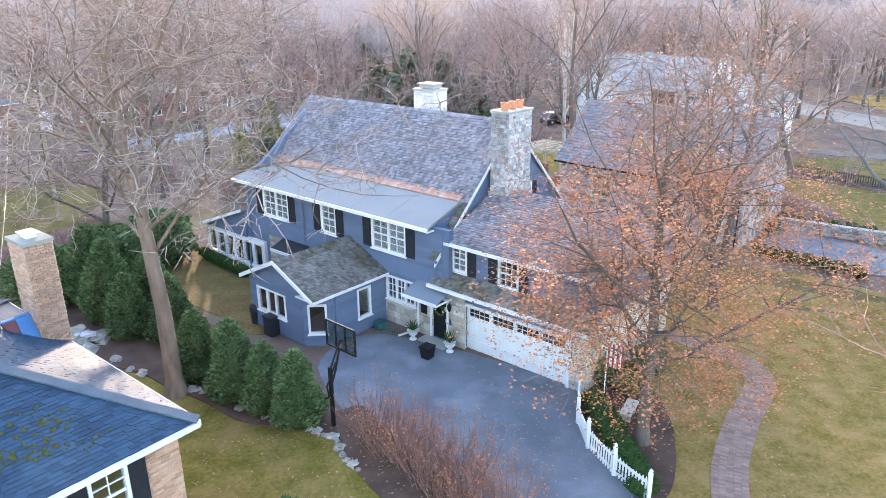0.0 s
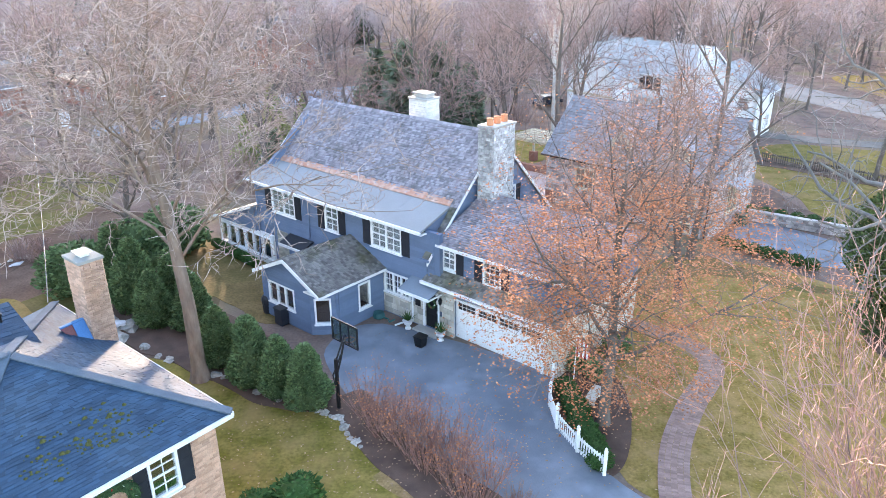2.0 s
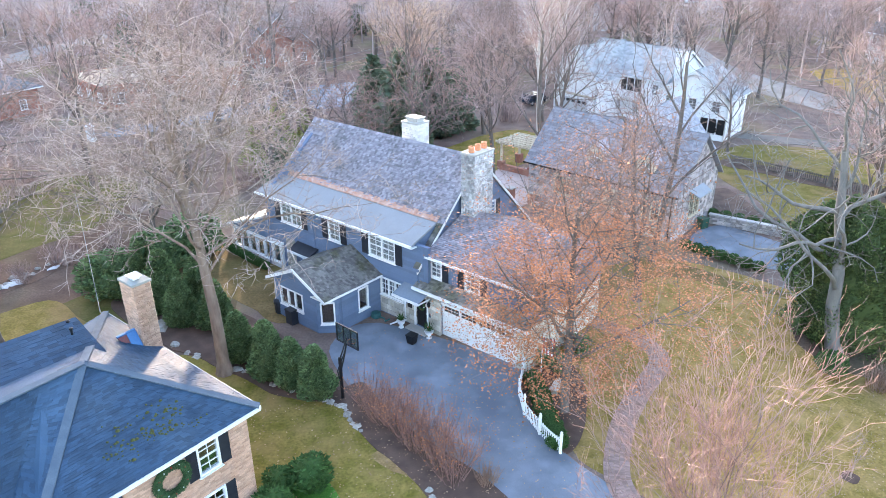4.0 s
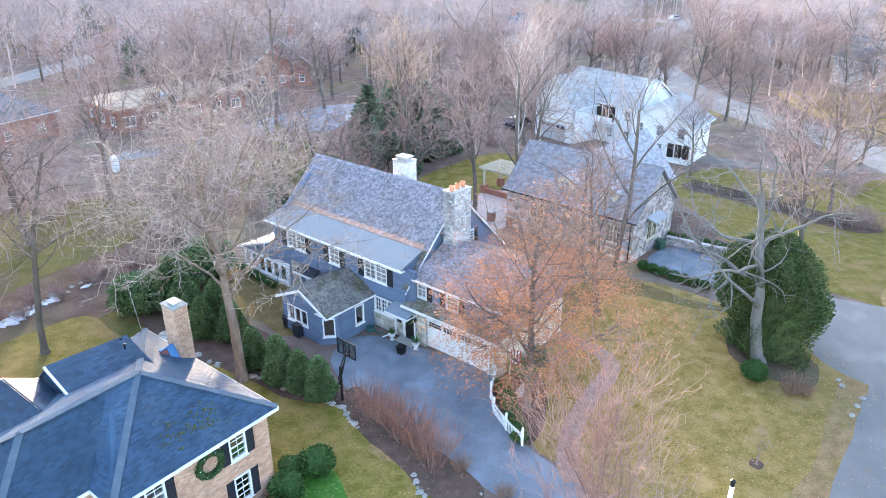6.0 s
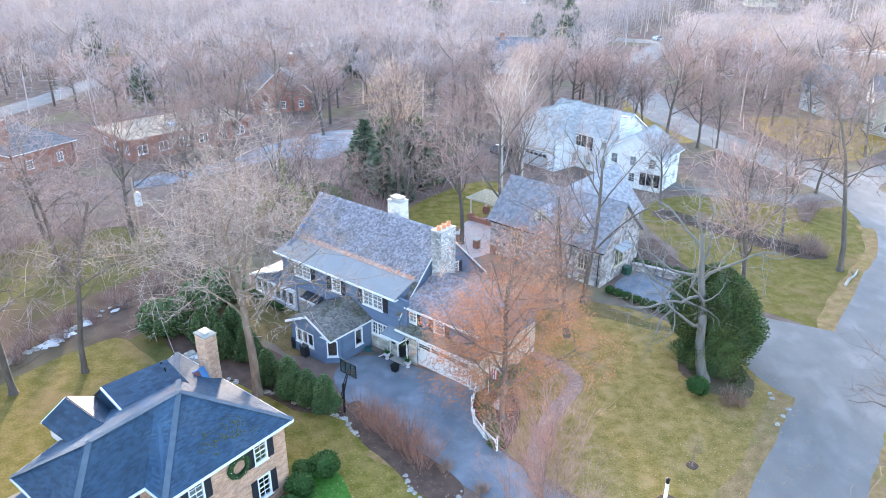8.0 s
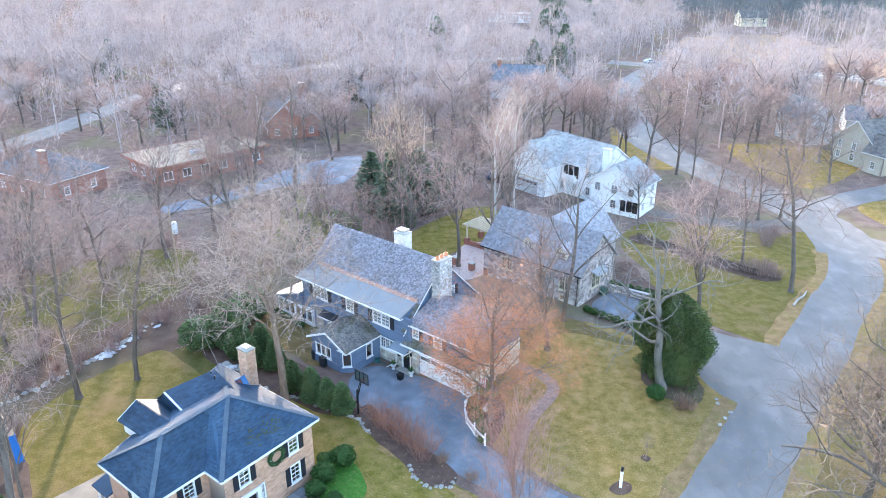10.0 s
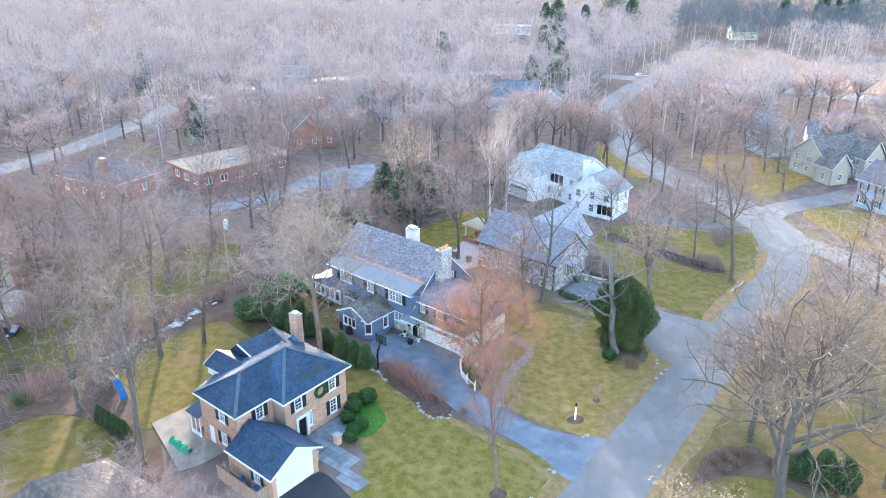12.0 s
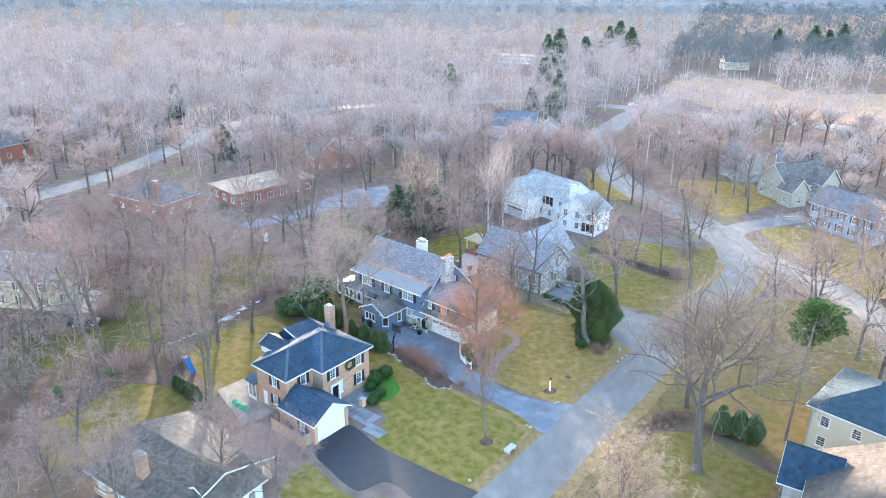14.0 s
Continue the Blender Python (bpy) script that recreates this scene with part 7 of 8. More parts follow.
# lavender of distant haze carried by the twig colour
single("far_woods", woods[1], surface("haze_lavender_twigs", (0.335, 0.272, 0.266), (0.43, 0.355, 0.348), 0.9, 2.0, 10, 0.0, island=0.25, spec=0.0), Matrix(), "distant bare woods with lavender haze in the twig colour", "woods", kind="stuff")
# horizon trees: air haze is mixed into the twig colour as grey
single("far_woods", woods[2], surface("haze_grey_twigs", (0.26, 0.245, 0.25), (0.34, 0.322, 0.326), 0.95, 0.05, 1, 0.0, island=0.2, spec=0.0), Matrix(), "woods at the horizon, distance haze put into their grey", "woods", kind="stuff")
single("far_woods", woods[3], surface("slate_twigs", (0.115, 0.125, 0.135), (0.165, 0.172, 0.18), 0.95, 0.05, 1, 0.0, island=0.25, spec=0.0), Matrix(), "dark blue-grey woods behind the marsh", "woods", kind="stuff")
g, nx, ny = Geo(), 190, 90
for j in range(ny):
    for i in range(nx):
        y = 940 + 2300 * (j / ny) ** 1.25
        x = (i / (nx - 1) - 0.5) * 1.75 * y
        z = 7 + 3 * noise.noise((x * 0.01, y * 0.01, 0)) + rng.uniform(-1.3, 1.3)
        g.v.append((x, y, z if j else 0))
g.f = [(j * nx + i, j * nx + i + 1, (j + 1) * nx + i + 1, (j + 1) * nx + i) for j in range(ny - 1) for i in range(nx - 1)]
# blue-grey base colour imitates haze over the canopy
single("backdrop", g, surface("hazed_canopy", (0.15, 0.146, 0.15), (0.20, 0.194, 0.2), 0.95, 0.02, 0.25, 0.0, spec=0.0, stain=(0.12, 0.122, 0.13), stain_scale=0.006, stain_amount=0.7), Matrix(), "rolling canopy of distant winter woods, greyed for haze", "woods", kind="structure")
# fallen leaves
g = Geo()
for _ in range(6500):
    c = rng.choice(((26, 15, 4), (24, 12, 4), (21, 9, 4), (17, 2, 3), (12, -5, 4), (26, -2, 5), (28, 18, 3), (-4, 11, 6), (4, 3, 6), (9, 14, 9), (12, 12, 9), (2, 8, 8), (-2, 9, 8), (20, 15, 10), (24, 12, 9), (0, 17, 6), (-6, 10, 8), (10, 0, 8), (30, -4, 9)))
    a, q = rng.uniform(0, 6.3), c[2] * math.sqrt(rng.random())
    x, y, s, b = c[0] + q * math.cos(a), c[1] + q * math.sin(a), rng.uniform(0.03, 0.065), rng.uniform(0, 6.3)
    u, v = Vector((math.cos(b), math.sin(b), 0)) * s, Vector((-math.sin(b), math.cos(b), 0)) * s * 0.6
    p = Vector((x, y, 0.085))
    g.add([p - u, p - v + Vector((0, 0, 0.02)), p + u, p + v + Vector((0, 0, 0.015))], [(0, 1, 2, 3)])
single("fallen_leaves", g, surface("fallen_tan_leaves", (0.30, 0.17, 0.09), (0.40, 0.27, 0.17), 0.9, 1, 8, 0, island=0.35), Matrix(), "scattered dry tan leaves on lawn and driveway", "leaves", kind="stuff")

# ---- beds, paths, patios ----
sheet("bed_driveway", [(-5.0, 15.4), (-3.9, 14.9), (-3.3, 13.6), (-2.2, 11.9), (-0.4, 10.0), (0.9, 8.0), (2.1, 6.9), (3.6, 6.9), (4.1, 8.2), (2.6, 10.2), (0.4, 12.2), (-1.7, 14.6), (-3.4, 17.0)], 0.06, M_MULCH, "dark mulch bed along the driveway", "flower bed", wobble=0.15)
sheet("bed_arborvitae", [(-4.2, 15.6), (-6.8, 15.6), (-9.2, 16.9), (-12.4, 19.0), (-16.5, 21.5), (-20.5, 25.5), (-19, 29), (-14, 26), (-9.5, 22.5), (-5.9, 18.6)], 0.056, M_MULCH, "mulch bed under the arborvitae", "flower bed", wobble=0.3)
sheet("bed_fence", [(5.4, 18.2), (5.1, 15.8), (5.3, 14.3), (5.9, 12.9), (6.7, 11.5), (7.6, 12.6), (8.2, 14.6), (8.4, 17.0), (7.6, 19.5)], 0.058, M_MULCH, "mulch bed behind the picket fence", "flower bed", wobble=0.15)
sheet("bed_oak", [(21.6, 19.8), (22.6, 18.2), (24.4, 17.2), (26.0, 17.8), (26.6, 20.4), (26.0, 23.6), (23.4, 25.0), (21.8, 23.0)], 0.05, M_LITTER, "leaf-strewn ground under the conifer", "flower bed", wobble=0.4)
sheet("bed_west", [(-45, 0.2), (-42, 3.6), (-39, 7.0), (-36, 9.8), (-32.7, 10.6), (-29.4, 9.6), (-26.6, 5.4), (-25.6, 1.4), (-27.0, 2.0), (-30.2, 5.0), (-34, 6.6), (-37.5, 6.0), (-39.1, 4.0), (-40.4, 0.6), (-43, -1.2)], 0.05, M_MULCH, "curved dark mulch bed", "flower bed", wobble=0.2)
sheet("terrace_west", [(-56.5, 26.5), (-53, 25.5), (-50, 28), (-50.6, 31.6), (-55, 34)], 0.06, M_PATIO, "round pale terrace of the cream house", "terrace", wobble=0.1)
sheet("bed_lamp", [(15.3, 6.6), (15.9, 6.0), (16.8, 6.3), (17.0, 7.1), (16.2, 7.4)], 0.05, M_MULCH, "mulch ring round the lamp post", "flower bed", wobble=0.05)
sheet("bed_sapling", [(18.49, 10.02), (18.89, 9.62), (19.29, 10.02), (18.89, 10.42)], 0.05, M_MULCH, "mulch ring round the sapling", "flower bed", wobble=0.03)
sheet("bed_vase", [(7.1, -3.8), (7.5, -4.5), (8.3, -4.4), (8.6, -3.7), (8.0, -3.1)], 0.05, M_MULCH, "mulch ring round the slim tree", "flower bed", wobble=0.05)
sheet("groundcover", [(-6.0, 9.4), (-4.6, 10.2), (-3.1, 8.2), (-2.6, 6.0), (-4.2, 3.6), (-5.4, 4.6), (-6.4, 7.0)], 0.07, surface("ivy", (0.05, 0.15, 0.025), (0.09, 0.21, 0.04), 0.85, 4, 14, 1.0, c3=(0.02, 0.06, 0.01), spec=0.05), "bright green groundcover at the brick house", "ground cover", wobble=0.15)
single("patio_back", Geo().prism([(-25.3, 5.4), (-22.3, 8.6), (-16.6, 1.6), (-18.4, -0.4), (-20.2, -1.4)], -0.02, 0.07), surface("worn_patio", (0.225, 0.19, 0.15), (0.31, 0.265, 0.215), 0.9, 0.7, 20, 0.2, stain=(0.15, 0.14, 0.12), stain_scale=0.6), Matrix(), "worn concrete back patio", "patio", kind="structure")
sheet("terrace", [(4.8, 42.5), (8.0, 43.4), (10.6, 48.5), (10.4, 52.4), (6.6, 53.6), (4.6, 49.0)], 0.05, surface("pink_pavers", (0.42, 0.33, 0.31), (0.48, 0.39, 0.36), 0.9, 2, 20, 0.2), "pinkish paved terrace between the houses", "terrace", wobble=0.1)
sheet("bare_soil", [(10.0, 29.0), (16.0, 32.6), (20.5, 29.0), (24.5, 26.5), (21.0, 27.2), (16.0, 29.6), (11.5, 26.0)], 0.03, M_DRY, "worn soil strip at the lawn's edge", "soil", wobble=0.5)

sheet("bed_wall", [(-37.0, 15.5), (-34.4, 20.6), (-31.6, 25.6), (-29.2, 31.4), (-26.6, 34.6), (-24.6, 33.6), (-26.8, 29.6), (-29.6, 24.0), (-32.0, 18.6), (-34.6, 14.8)], 0.034, M_LITTER, "leaf-filled bed along the stone wall", "flower bed", wobble=0.6)
sheet("bed_oak_tree", [(25.0, -2.2), (27.8, 1.8), (32.0, 2.8), (34.0, -0.2), (38.4, -6.2), (40.8, -8.6), (39.0, -9.6), (36.0, -6.4), (32.6, -2.2), (28.6, -1.2)], 0.036, M_LITTER, "brown leafy bed round the old oak", "flower bed", wobble=0.4)

# tar seams and cracks in the street
rng = random.Random(77)
for k in range(6):
    i = rng.randrange(2, 6)
    p0 = Vector(STREET[i]).lerp(Vector(STREET[i + 1]), rng.random())
    d = (Vector(STREET[i + 1]) - Vector(STREET[i])).normalized()
    n = Vector((-d.y, d.x))
    p0 = p0 + n * rng.uniform(-2.2, 2.2)
    w = d if k % 3 else n
    pts = [(0, 0)]
    for j in range(7):
        pts.append((pts[-1][0] + 0.7, pts[-1][1] + rng.uniform(-0.22, 0.22)))
    o = Vector((-w.y, w.x))
    single("road_crack", strip_geo([tuple(p0 + w * (a - 2.4 if k % 3 == 0 else a) + o * b) for a, b in pts], 0.045, 0.034, low=0.0, steps=3, wob=0.02), M_DRIVE, Matrix(), "grey tar-filled crack in the street", "crack", kind="structure")

# flagstones before the brick house
flag = thing("flagstone_terrace", Matrix(), "blue-grey flagstone terrace and walk", "terrace", kind="structure")
HB = pose(-6.0, 8.1, 0, 0, 0, -38.2)
M_FLAG = surface("flagstone", (0.17, 0.18, 0.19), (0.25, 0.26, 0.27), 0.85, 1.5, 25, 0.2, objvar=0.2)
for x0, y0, nx, ny in ((-0.25, -7.5, 3, 7), (2.5, -7.4, 4, 3), (6.1, -8.2, 3, 2)):
    for i in range(nx):
        for j in range(ny):
            x, y = x0 + i * 0.9, y0 + j * 0.8
            part("flagstone", Geo().box(x + 0.015, y + 0.015, 0, x + 0.885, y + 0.785, 0.085), M_FLAG, flag, m=HB)
for x, y in ((2.75, -4.7), (2.9, -7.75)):
    pil = thing("pillar", HB @ pose(x, y, 0), "low brick pillar with a stone cap", "pillar", "entry pillars")
    part("shaft", Geo().box(-0.28, -0.28, 0, 0.28, 0.28, 0.95), M_BRICK, pil)
    part("cap", Geo().box(-0.36, -0.36, 0.95, 0.36, 0.36, 1.05), M_CONC, pil)

# brick garden path
path = thing("garden_path", Matrix(), "winding red-brown brick garden path", "path", kind="structure")
line = ribbon([(9.6, 23.8), (12.2, 21.6), (13.0, 19.2), (11.0, 15.9), (9.55, 13.1), (8.75, 10.2), (8.9, 8.6)], 1.1, 14)
M_PAVER = surface("worn_brick_paver", (0.235, 0.148, 0.122), (0.31, 0.205, 0.172), 0.9, 2, 25, 0.2, objvar=0.2, island=0.2)
g, n, acc = Geo(), 0, 0.0
dist = [0.0]
for a, b in zip(line, line[1:]):
    dist.append(dist[-1] + (b - a).length)
d = 0.0
while d < dist[-1] - 0.1:
    i = max(k for k in range(len(dist) - 1) if dist[k] <= d)
    p = line[i].lerp(line[i + 1], (d - dist[i]) / (dist[i + 1] - dist[i]))
    dr = (line[i + 1] - line[i]).normalized()
    s = Vector((-dr.y, dr.x))
    for k in range(5):
        q = p + s * (0.235 * (k - 2) + (0.0))
        h = 0.045 + random.random() * 0.008
        m = Matrix.Translation((q.x, q.y, 0)) @ Matrix.Rotation(math.atan2(dr.y, dr.x), 4, "Z")
        gg = Geo().box(0, -0.113, 0, 0.098, 0.113, h, m)
        if n < 300:
            part("brick", gg, M_PAVER, path)
        else:
            g.add(gg.v, gg.f)
        n += 1
    d += 0.105
part("bricks", g, M_PAVER, path, kind="stuff")

# ---- picket fence ----
fence = thing("picket_fence", Matrix(), "white wooden picket fence curving along the driveway", "fence")
FP = [(5.25, 17.6), (4.92, 15.9), (5.02, 14.35), (5.62, 12.85), (6.42, 11.5)]
for p in FP:
    part("post", Geo().box(p[0] - 0.06, p[1] - 0.06, 0, p[0] + 0.06, p[1] + 0.06, 1.08).lathe([(0.085, 1.08), (0.085, 1.11), (0.04, 1.14), (0.07, 1.2), (0.01, 1.28)], 8, p), M_WHITE, fence)
for a, b in zip(FP, FP[1:]):
    m, ln = edge_frame(a, b)
    part("fence_rail", Geo().box(0.06, -0.02, 0.16, ln - 0.06, 0.02, 0.25), M_WHITE, fence, m=m)
    part("fence_rail", Geo().box(0.06, -0.02, 0.66, ln - 0.06, 0.02, 0.75), M_WHITE, fence, m=m)
    k = max(3, round(ln / 0.16))
    for i in range(k):
        x = 0.06 + (ln - 0.12) * (i + 0.5) / k
        top = 0.95 - 0.12 * math.sin(math.pi * (i + 0.5) / k)
        part("picket", Geo().slab([(x - 0.035, -0.04, 0.08), (x + 0.035, -0.04, 0.08), (x + 0.035, -0.04, top - 0.07), (x, -0.04, top), (x - 0.035, -0.04, top - 0.07)], (0, 0.02, 0)), M_WHITE, fence, m=m)
for i in range(9):
    t = i / 8
    bush("boxwood", "boxwood", 5.75 + 0.25 * math.sin(t * 3) + 1.1 * max(0, t - 0.5), 17.0 - 5.0 * t, i * 40, 0.95, 0.62, "low green hedge plant behind the fence", "bush", "fence hedge")
for x, y, s in ((6.6, 19.0, 0.8), (7.3, 18.2, 0.6), (8.6, 20.0, 0.7)):
    bush("darkbush", "yew", x, y, 30 * x, s * 0.6, s * 0.6, "green yew by the garage corner", "bush", "dark yews")
bn = thing("bench", pose(6.9, 16.3, 0, 0, 0, 62), "small weathered stone garden bench", "bench")
part("seat", Geo().box(-0.6, -0.22, 0.38, 0.6, 0.22, 0.46), M_STONE, bn)
for x in (-0.42, 0.3):
    part("leg", Geo().box(x, -0.16, 0, x + 0.12, 0.16, 0.38), M_STONE, bn)

# ---- basketball stand ----
bs = thing("basketball_hoop", pose(-4.15, 15.6, 0, 0, 0, 50), "black basketball stand with a clear backboard", "basketball hoop")
part("pole", Geo().box(-0.06, -0.06, 0, 0.06, 0.06, 2.5), M_BLACK, bs)
part("arm", Geo().tube([(0.0, 0, 1.7), (0.25, 0, 2.3), (0.5, 0, 3.1)], [0.045] * 3, 6).tube([(0.0, 0, 2.4), (0.55, 0, 3.4)], [0.04] * 2, 6).tube([(-0.12, 0, 1.3), (-0.2, 0, 1.8), (0.3, 0, 2.6)], [0.035] * 3, 6), M_BLACK, bs)
bd = part("backboard", Geo().box(0.565, -0.74, 3.01, 0.575, 0.74, 3.94), M_GLASS, bs, "clear acrylic board")
for q in ((-0.8, 2.95, -0.74, 4.0), (0.74, 2.95, 0.8, 4.0), (-0.74, 2.95, 0.74, 3.01), (-0.74, 3.94, 0.74, 4.0), (-0.28, 3.01, -0.24, 3.94), (0.24, 3.01, 0.28, 3.94)):
    part("frame_bar", Geo().box(0.545, q[0], q[1], 0.6, q[2], q[3]), M_BLACK, bd)
ring = [(0.84 + 0.23 * math.cos(a * 0.3927), 0.23 * math.sin(a * 0.3927), 3.05) for a in range(17)]
part("rim", Geo().tube(ring, [0.018] * 17, 5), M_TERRA, bs, "orange rim")

# ---- things on the driveway and at the door ----
def planter(x, y):
    t = thing("planter", HM @ pose(x, y, 0.06), "white urn planter with spiky green fern", "planter", "door planters")
    part("urn", Geo().lathe([(0.17, 0), (0.17, 0.05), (0.08, 0.1), (0.09, 0.18), (0.2, 0.28), (0.26, 0.46), (0.29, 0.48), (0.25, 0.48), (0.2, 0.42)], 12), M_WHITE, t)
    rng, g = random.Random(int(x * 10)), Geo()
    for _ in range(60):
        a, l = rng.uniform(0, 6.3), rng.uniform(0.3, 0.75)
        d = Vector((math.cos(a) * rng.uniform(0.2, 0.9), math.sin(a) * rng.uniform(0.2, 0.9), rng.uniform(0.5, 1.2))).normalized() * l
        w = Vector((-math.sin(a), math.cos(a), 0)) * 0.025
        g.add([(0, 0, 0.44), tuple(Vector((0, 0, 0.44)) + d * 0.6 + w), tuple(Vector((0, 0, 0.4)) + d), tuple(Vector((0, 0, 0.44)) + d * 0.6 - w)], [(0, 1, 2, 3)])
    part("fern", g, M_BOX, t, "green fern fronds")


planter(-0.95, -0.35)
planter(1.15, -0.2)
bx = thing("bin", pose(-0.87, 20.9, 0.05, 0, 0, -35), "square black plastic bin on the driveway", "bin")
part("body", Geo().add([(-0.2, -0.2, 0), (0.2, -0.2, 0), (0.2, 0.2, 0), (-0.2, 0.2, 0), (-0.26, -0.26, 0.55), (0.26, -0.26, 0.55), (0.26, 0.26, 0.55), (-0.26, 0.26, 0.55)], [(0, 3, 2, 1), (0, 1, 5, 4), (1, 2, 6, 5), (2, 3, 7, 6), (3, 0, 4, 7), (4, 5, 6, 7)]), M_BLACK, bx)
part("rim", Geo().box(-0.28, -0.28, 0.52, 0.28, 0.28, 0.57), M_BLACK, bx)
gr_ = thing("grill", pose(-9.3, 24.6, 0, 0, 0, -40), "covered dark blue barbecue grill beside the wall", "grill")
part("cover", Geo().lathe([(0.36, 0.0), (0.38, 0.5), (0.42, 0.72), (0.40, 0.88), (0.30, 1.04), (0.12, 1.13), (0.02, 1.15)], 14), M_SHUTTER, gr_, "creased dark cover")
part("handle", Geo().tube([(-0.1, 0, 1.12), (-0.06, 0, 1.2), (0.06, 0, 1.2), (0.1, 0, 1.12)], [0.02] * 4, 6), M_BLACK, gr_)
cb = thing("bin", pose(-8.25, 23.2, 0, 0, 0, -40), "tall dark wheeled bin by the wall", "bin")
part("body", Geo().box(-0.3, -0.3, 0.05, 0.3, 0.3, 0.95), M_SHUTTER, cb)
part("lid", Geo().box(-0.33, -0.35, 0.95, 0.33, 0.33, 1.02), M_SHUTTER, cb)
hr = thing("hose_reel", pose(-3.25, 23.9, 0.05, 0, 0, -40), "green garden hose reel on the ground", "hose reel")
part("drum", Geo().lathe([(0.3, 0), (0.33, 0.1), (0.28, 0.3), (0.1, 0.32)], 12), surface("green_plastic", (0.03, 0.12, 0.12), None, 0.5, 3, 20, 0.05), hr)
part("hose", Geo().tube([(0.2, 0, 0.1), (0.6, 0.1, 0.06), (0.9, -0.1, 0.06), (1.0, 0.2, 0.12)], [0.05] * 4, 6), surface("teal_hose", (0.03, 0.16, 0.15), None, 0.5, 3, 20, 0.05), hr)
dsp = thing("downspout_elbow", HM @ pose(-1.35, -0.1, 0.05), "white downspout outlet on the driveway", "downspout")
part("spout", Geo().tube([(0.0, 0.4, 0.3), (-0.05, 0.2, 0.12), (-0.3, -0.5, 0.06)], [0.05] * 3, 6), M_WHITE, dsp)


M_WREATH = surface("fir_green", (0.03, 0.075, 0.03), (0.05, 0.105, 0.04), 0.8, 3, 20, 0, island=0.4)


def wreath(m, r, label, bulbs):
    t = thing("wreath", m, label, "wreath", "wreaths")
    rng, g = random.Random(5), Geo()
    core_ = Geo().tube([(r * 0.82 * math.cos(k * 0.2618), -0.05, r * 0.82 * math.sin(k * 0.2618)) for k in range(25)], [r * 0.17] * 25, 7, cap=False)
    part("ring", core_, M_WREATH, t)
    for _ in range(2600):
        a, b = rng.uniform(0, 6.3), rng.uniform(0, 6.3)
        q = r * 0.24 * math.sqrt(rng.uniform(0.4, 1))
        p = Vector(((r * 0.82 + q * math.cos(b)) * math.cos(a), -abs(q * math.sin(b)) - 0.02, (r * 0.82 + q * math.cos(b)) * math.sin(a)))
        d = Vector((rng.uniform(-1, 1), rng.uniform(-1, 0.1), rng.uniform(-1, 1))).normalized() * 0.12 * r
        w = d.cross(Vector((0, 1, 0.2))).normalized() * 0.03 * r
        g.add([p - w, p + w, p + d], [(0, 1, 2)])
    part("garland", g, M_WREATH, t, "dark fir boughs")
    for k in range(bulbs):
        a = k * 6.283 / bulbs
        part("bauble", Geo().lathe([(0.01, -0.04), (0.045, -0.01), (0.045, 0.02), (0.01, 0.045)], 6), (M_WHITE, surface("red_bauble", (0.5, 0.02, 0.02), None, 0.3, 2, 20, 0))[k % 2], t, m=pose(r * 0.82 * math.cos(a), -0.16 * r - 0.03, r * 0.82 * math.sin(a)))
    return t


mfront, _ln = edge_frame((-0.35, -8.05), (-0.4, -0.4))
wreath(HB @ mfront @ pose(4.25, -0.06, 4.1), 0.72, "large fir wreath with baubles on the brick wall", 12)
wreath(HM @ pose(0.05, FY + 0.04, 1.55), 0.28, "green wreath on the black front door", 4)

# flag by the garage
fl = thing("flag", pose(6.2, 17.5, 0), "striped red and white flag on a leaning pole", "flag")
part("flagpole", Geo().tube([(0, 0, 0), (0, 0, 2.6)], [0.025, 0.02], 6), M_WHITE, fl)
rg = surface("flag_red", (0.5, 0.05, 0.06), None, 0.8, 3, 20, 0.05)
for k in range(7):
    part("stripe", Geo().add([(0.02 + 0.09 * k, 0.03 * (k % 2), 2.5 - 0.02 * k), (0.11 + 0.09 * k, 0.03 * ((k + 1) % 2), 2.48 - 0.02 * k), (0.11 + 0.09 * k, 0.03 * ((k + 1) % 2), 1.5 - 0.03 * k), (0.02 + 0.09 * k, 0.03 * (k % 2), 1.53 - 0.03 * k), (0.02 + 0.09 * k, 0.03 * (k % 2) + 0.012, 2.5 - 0.02 * k), (0.11 + 0.09 * k, 0.03 * ((k + 1) % 2) + 0.012, 2.48 - 0.02 * k), (0.11 + 0.09 * k, 0.03 * ((k + 1) % 2) + 0.012, 1.5 - 0.03 * k), (0.02 + 0.09 * k, 0.03 * (k % 2) + 0.012, 1.53 - 0.03 * k)], [(0, 1, 2, 3), (7, 6, 5, 4), (0, 4, 5, 1), (1, 5, 6, 2), (2, 6, 7, 3), (3, 7, 4, 0)]), (rg, M_WHITE)[k % 2], fl)

# ---- stones ----
def rock_mesh(seed, mat):
    rng, g = random.Random(seed), Geo()
    rows, sides = 5, 8
    for i in range(rows):
        t = i / (rows - 1)
        for k in range(sides):
            a = 2 * math.pi * k / sides
            r = 0.5 * (0.55 + 0.8 * rng.random()) * (1 - 0.55 * t ** 2)
            g.v.append((r * math.cos(a), r * math.sin(a) * 0.8, -0.05 + t * 0.45 + rng.uniform(-0.09, 0.09)))
    for i in range(rows - 1):
        for k in range(sides):
            p, q = i * sides + k, i * sides + (k + 1) % sides
            g.f.append((p, q, q + sides, p + sides))
    g.f.append(tuple(range((rows - 1) * sides, rows * sides)))
    return g.mesh("rock_%d" % seed, mat)


M_ROCK = surface("pale_fieldstone", (0.24, 0.225, 0.20), (0.44, 0.42, 0.39), 0.9, 3, 20, 0.5, objvar=0.2)
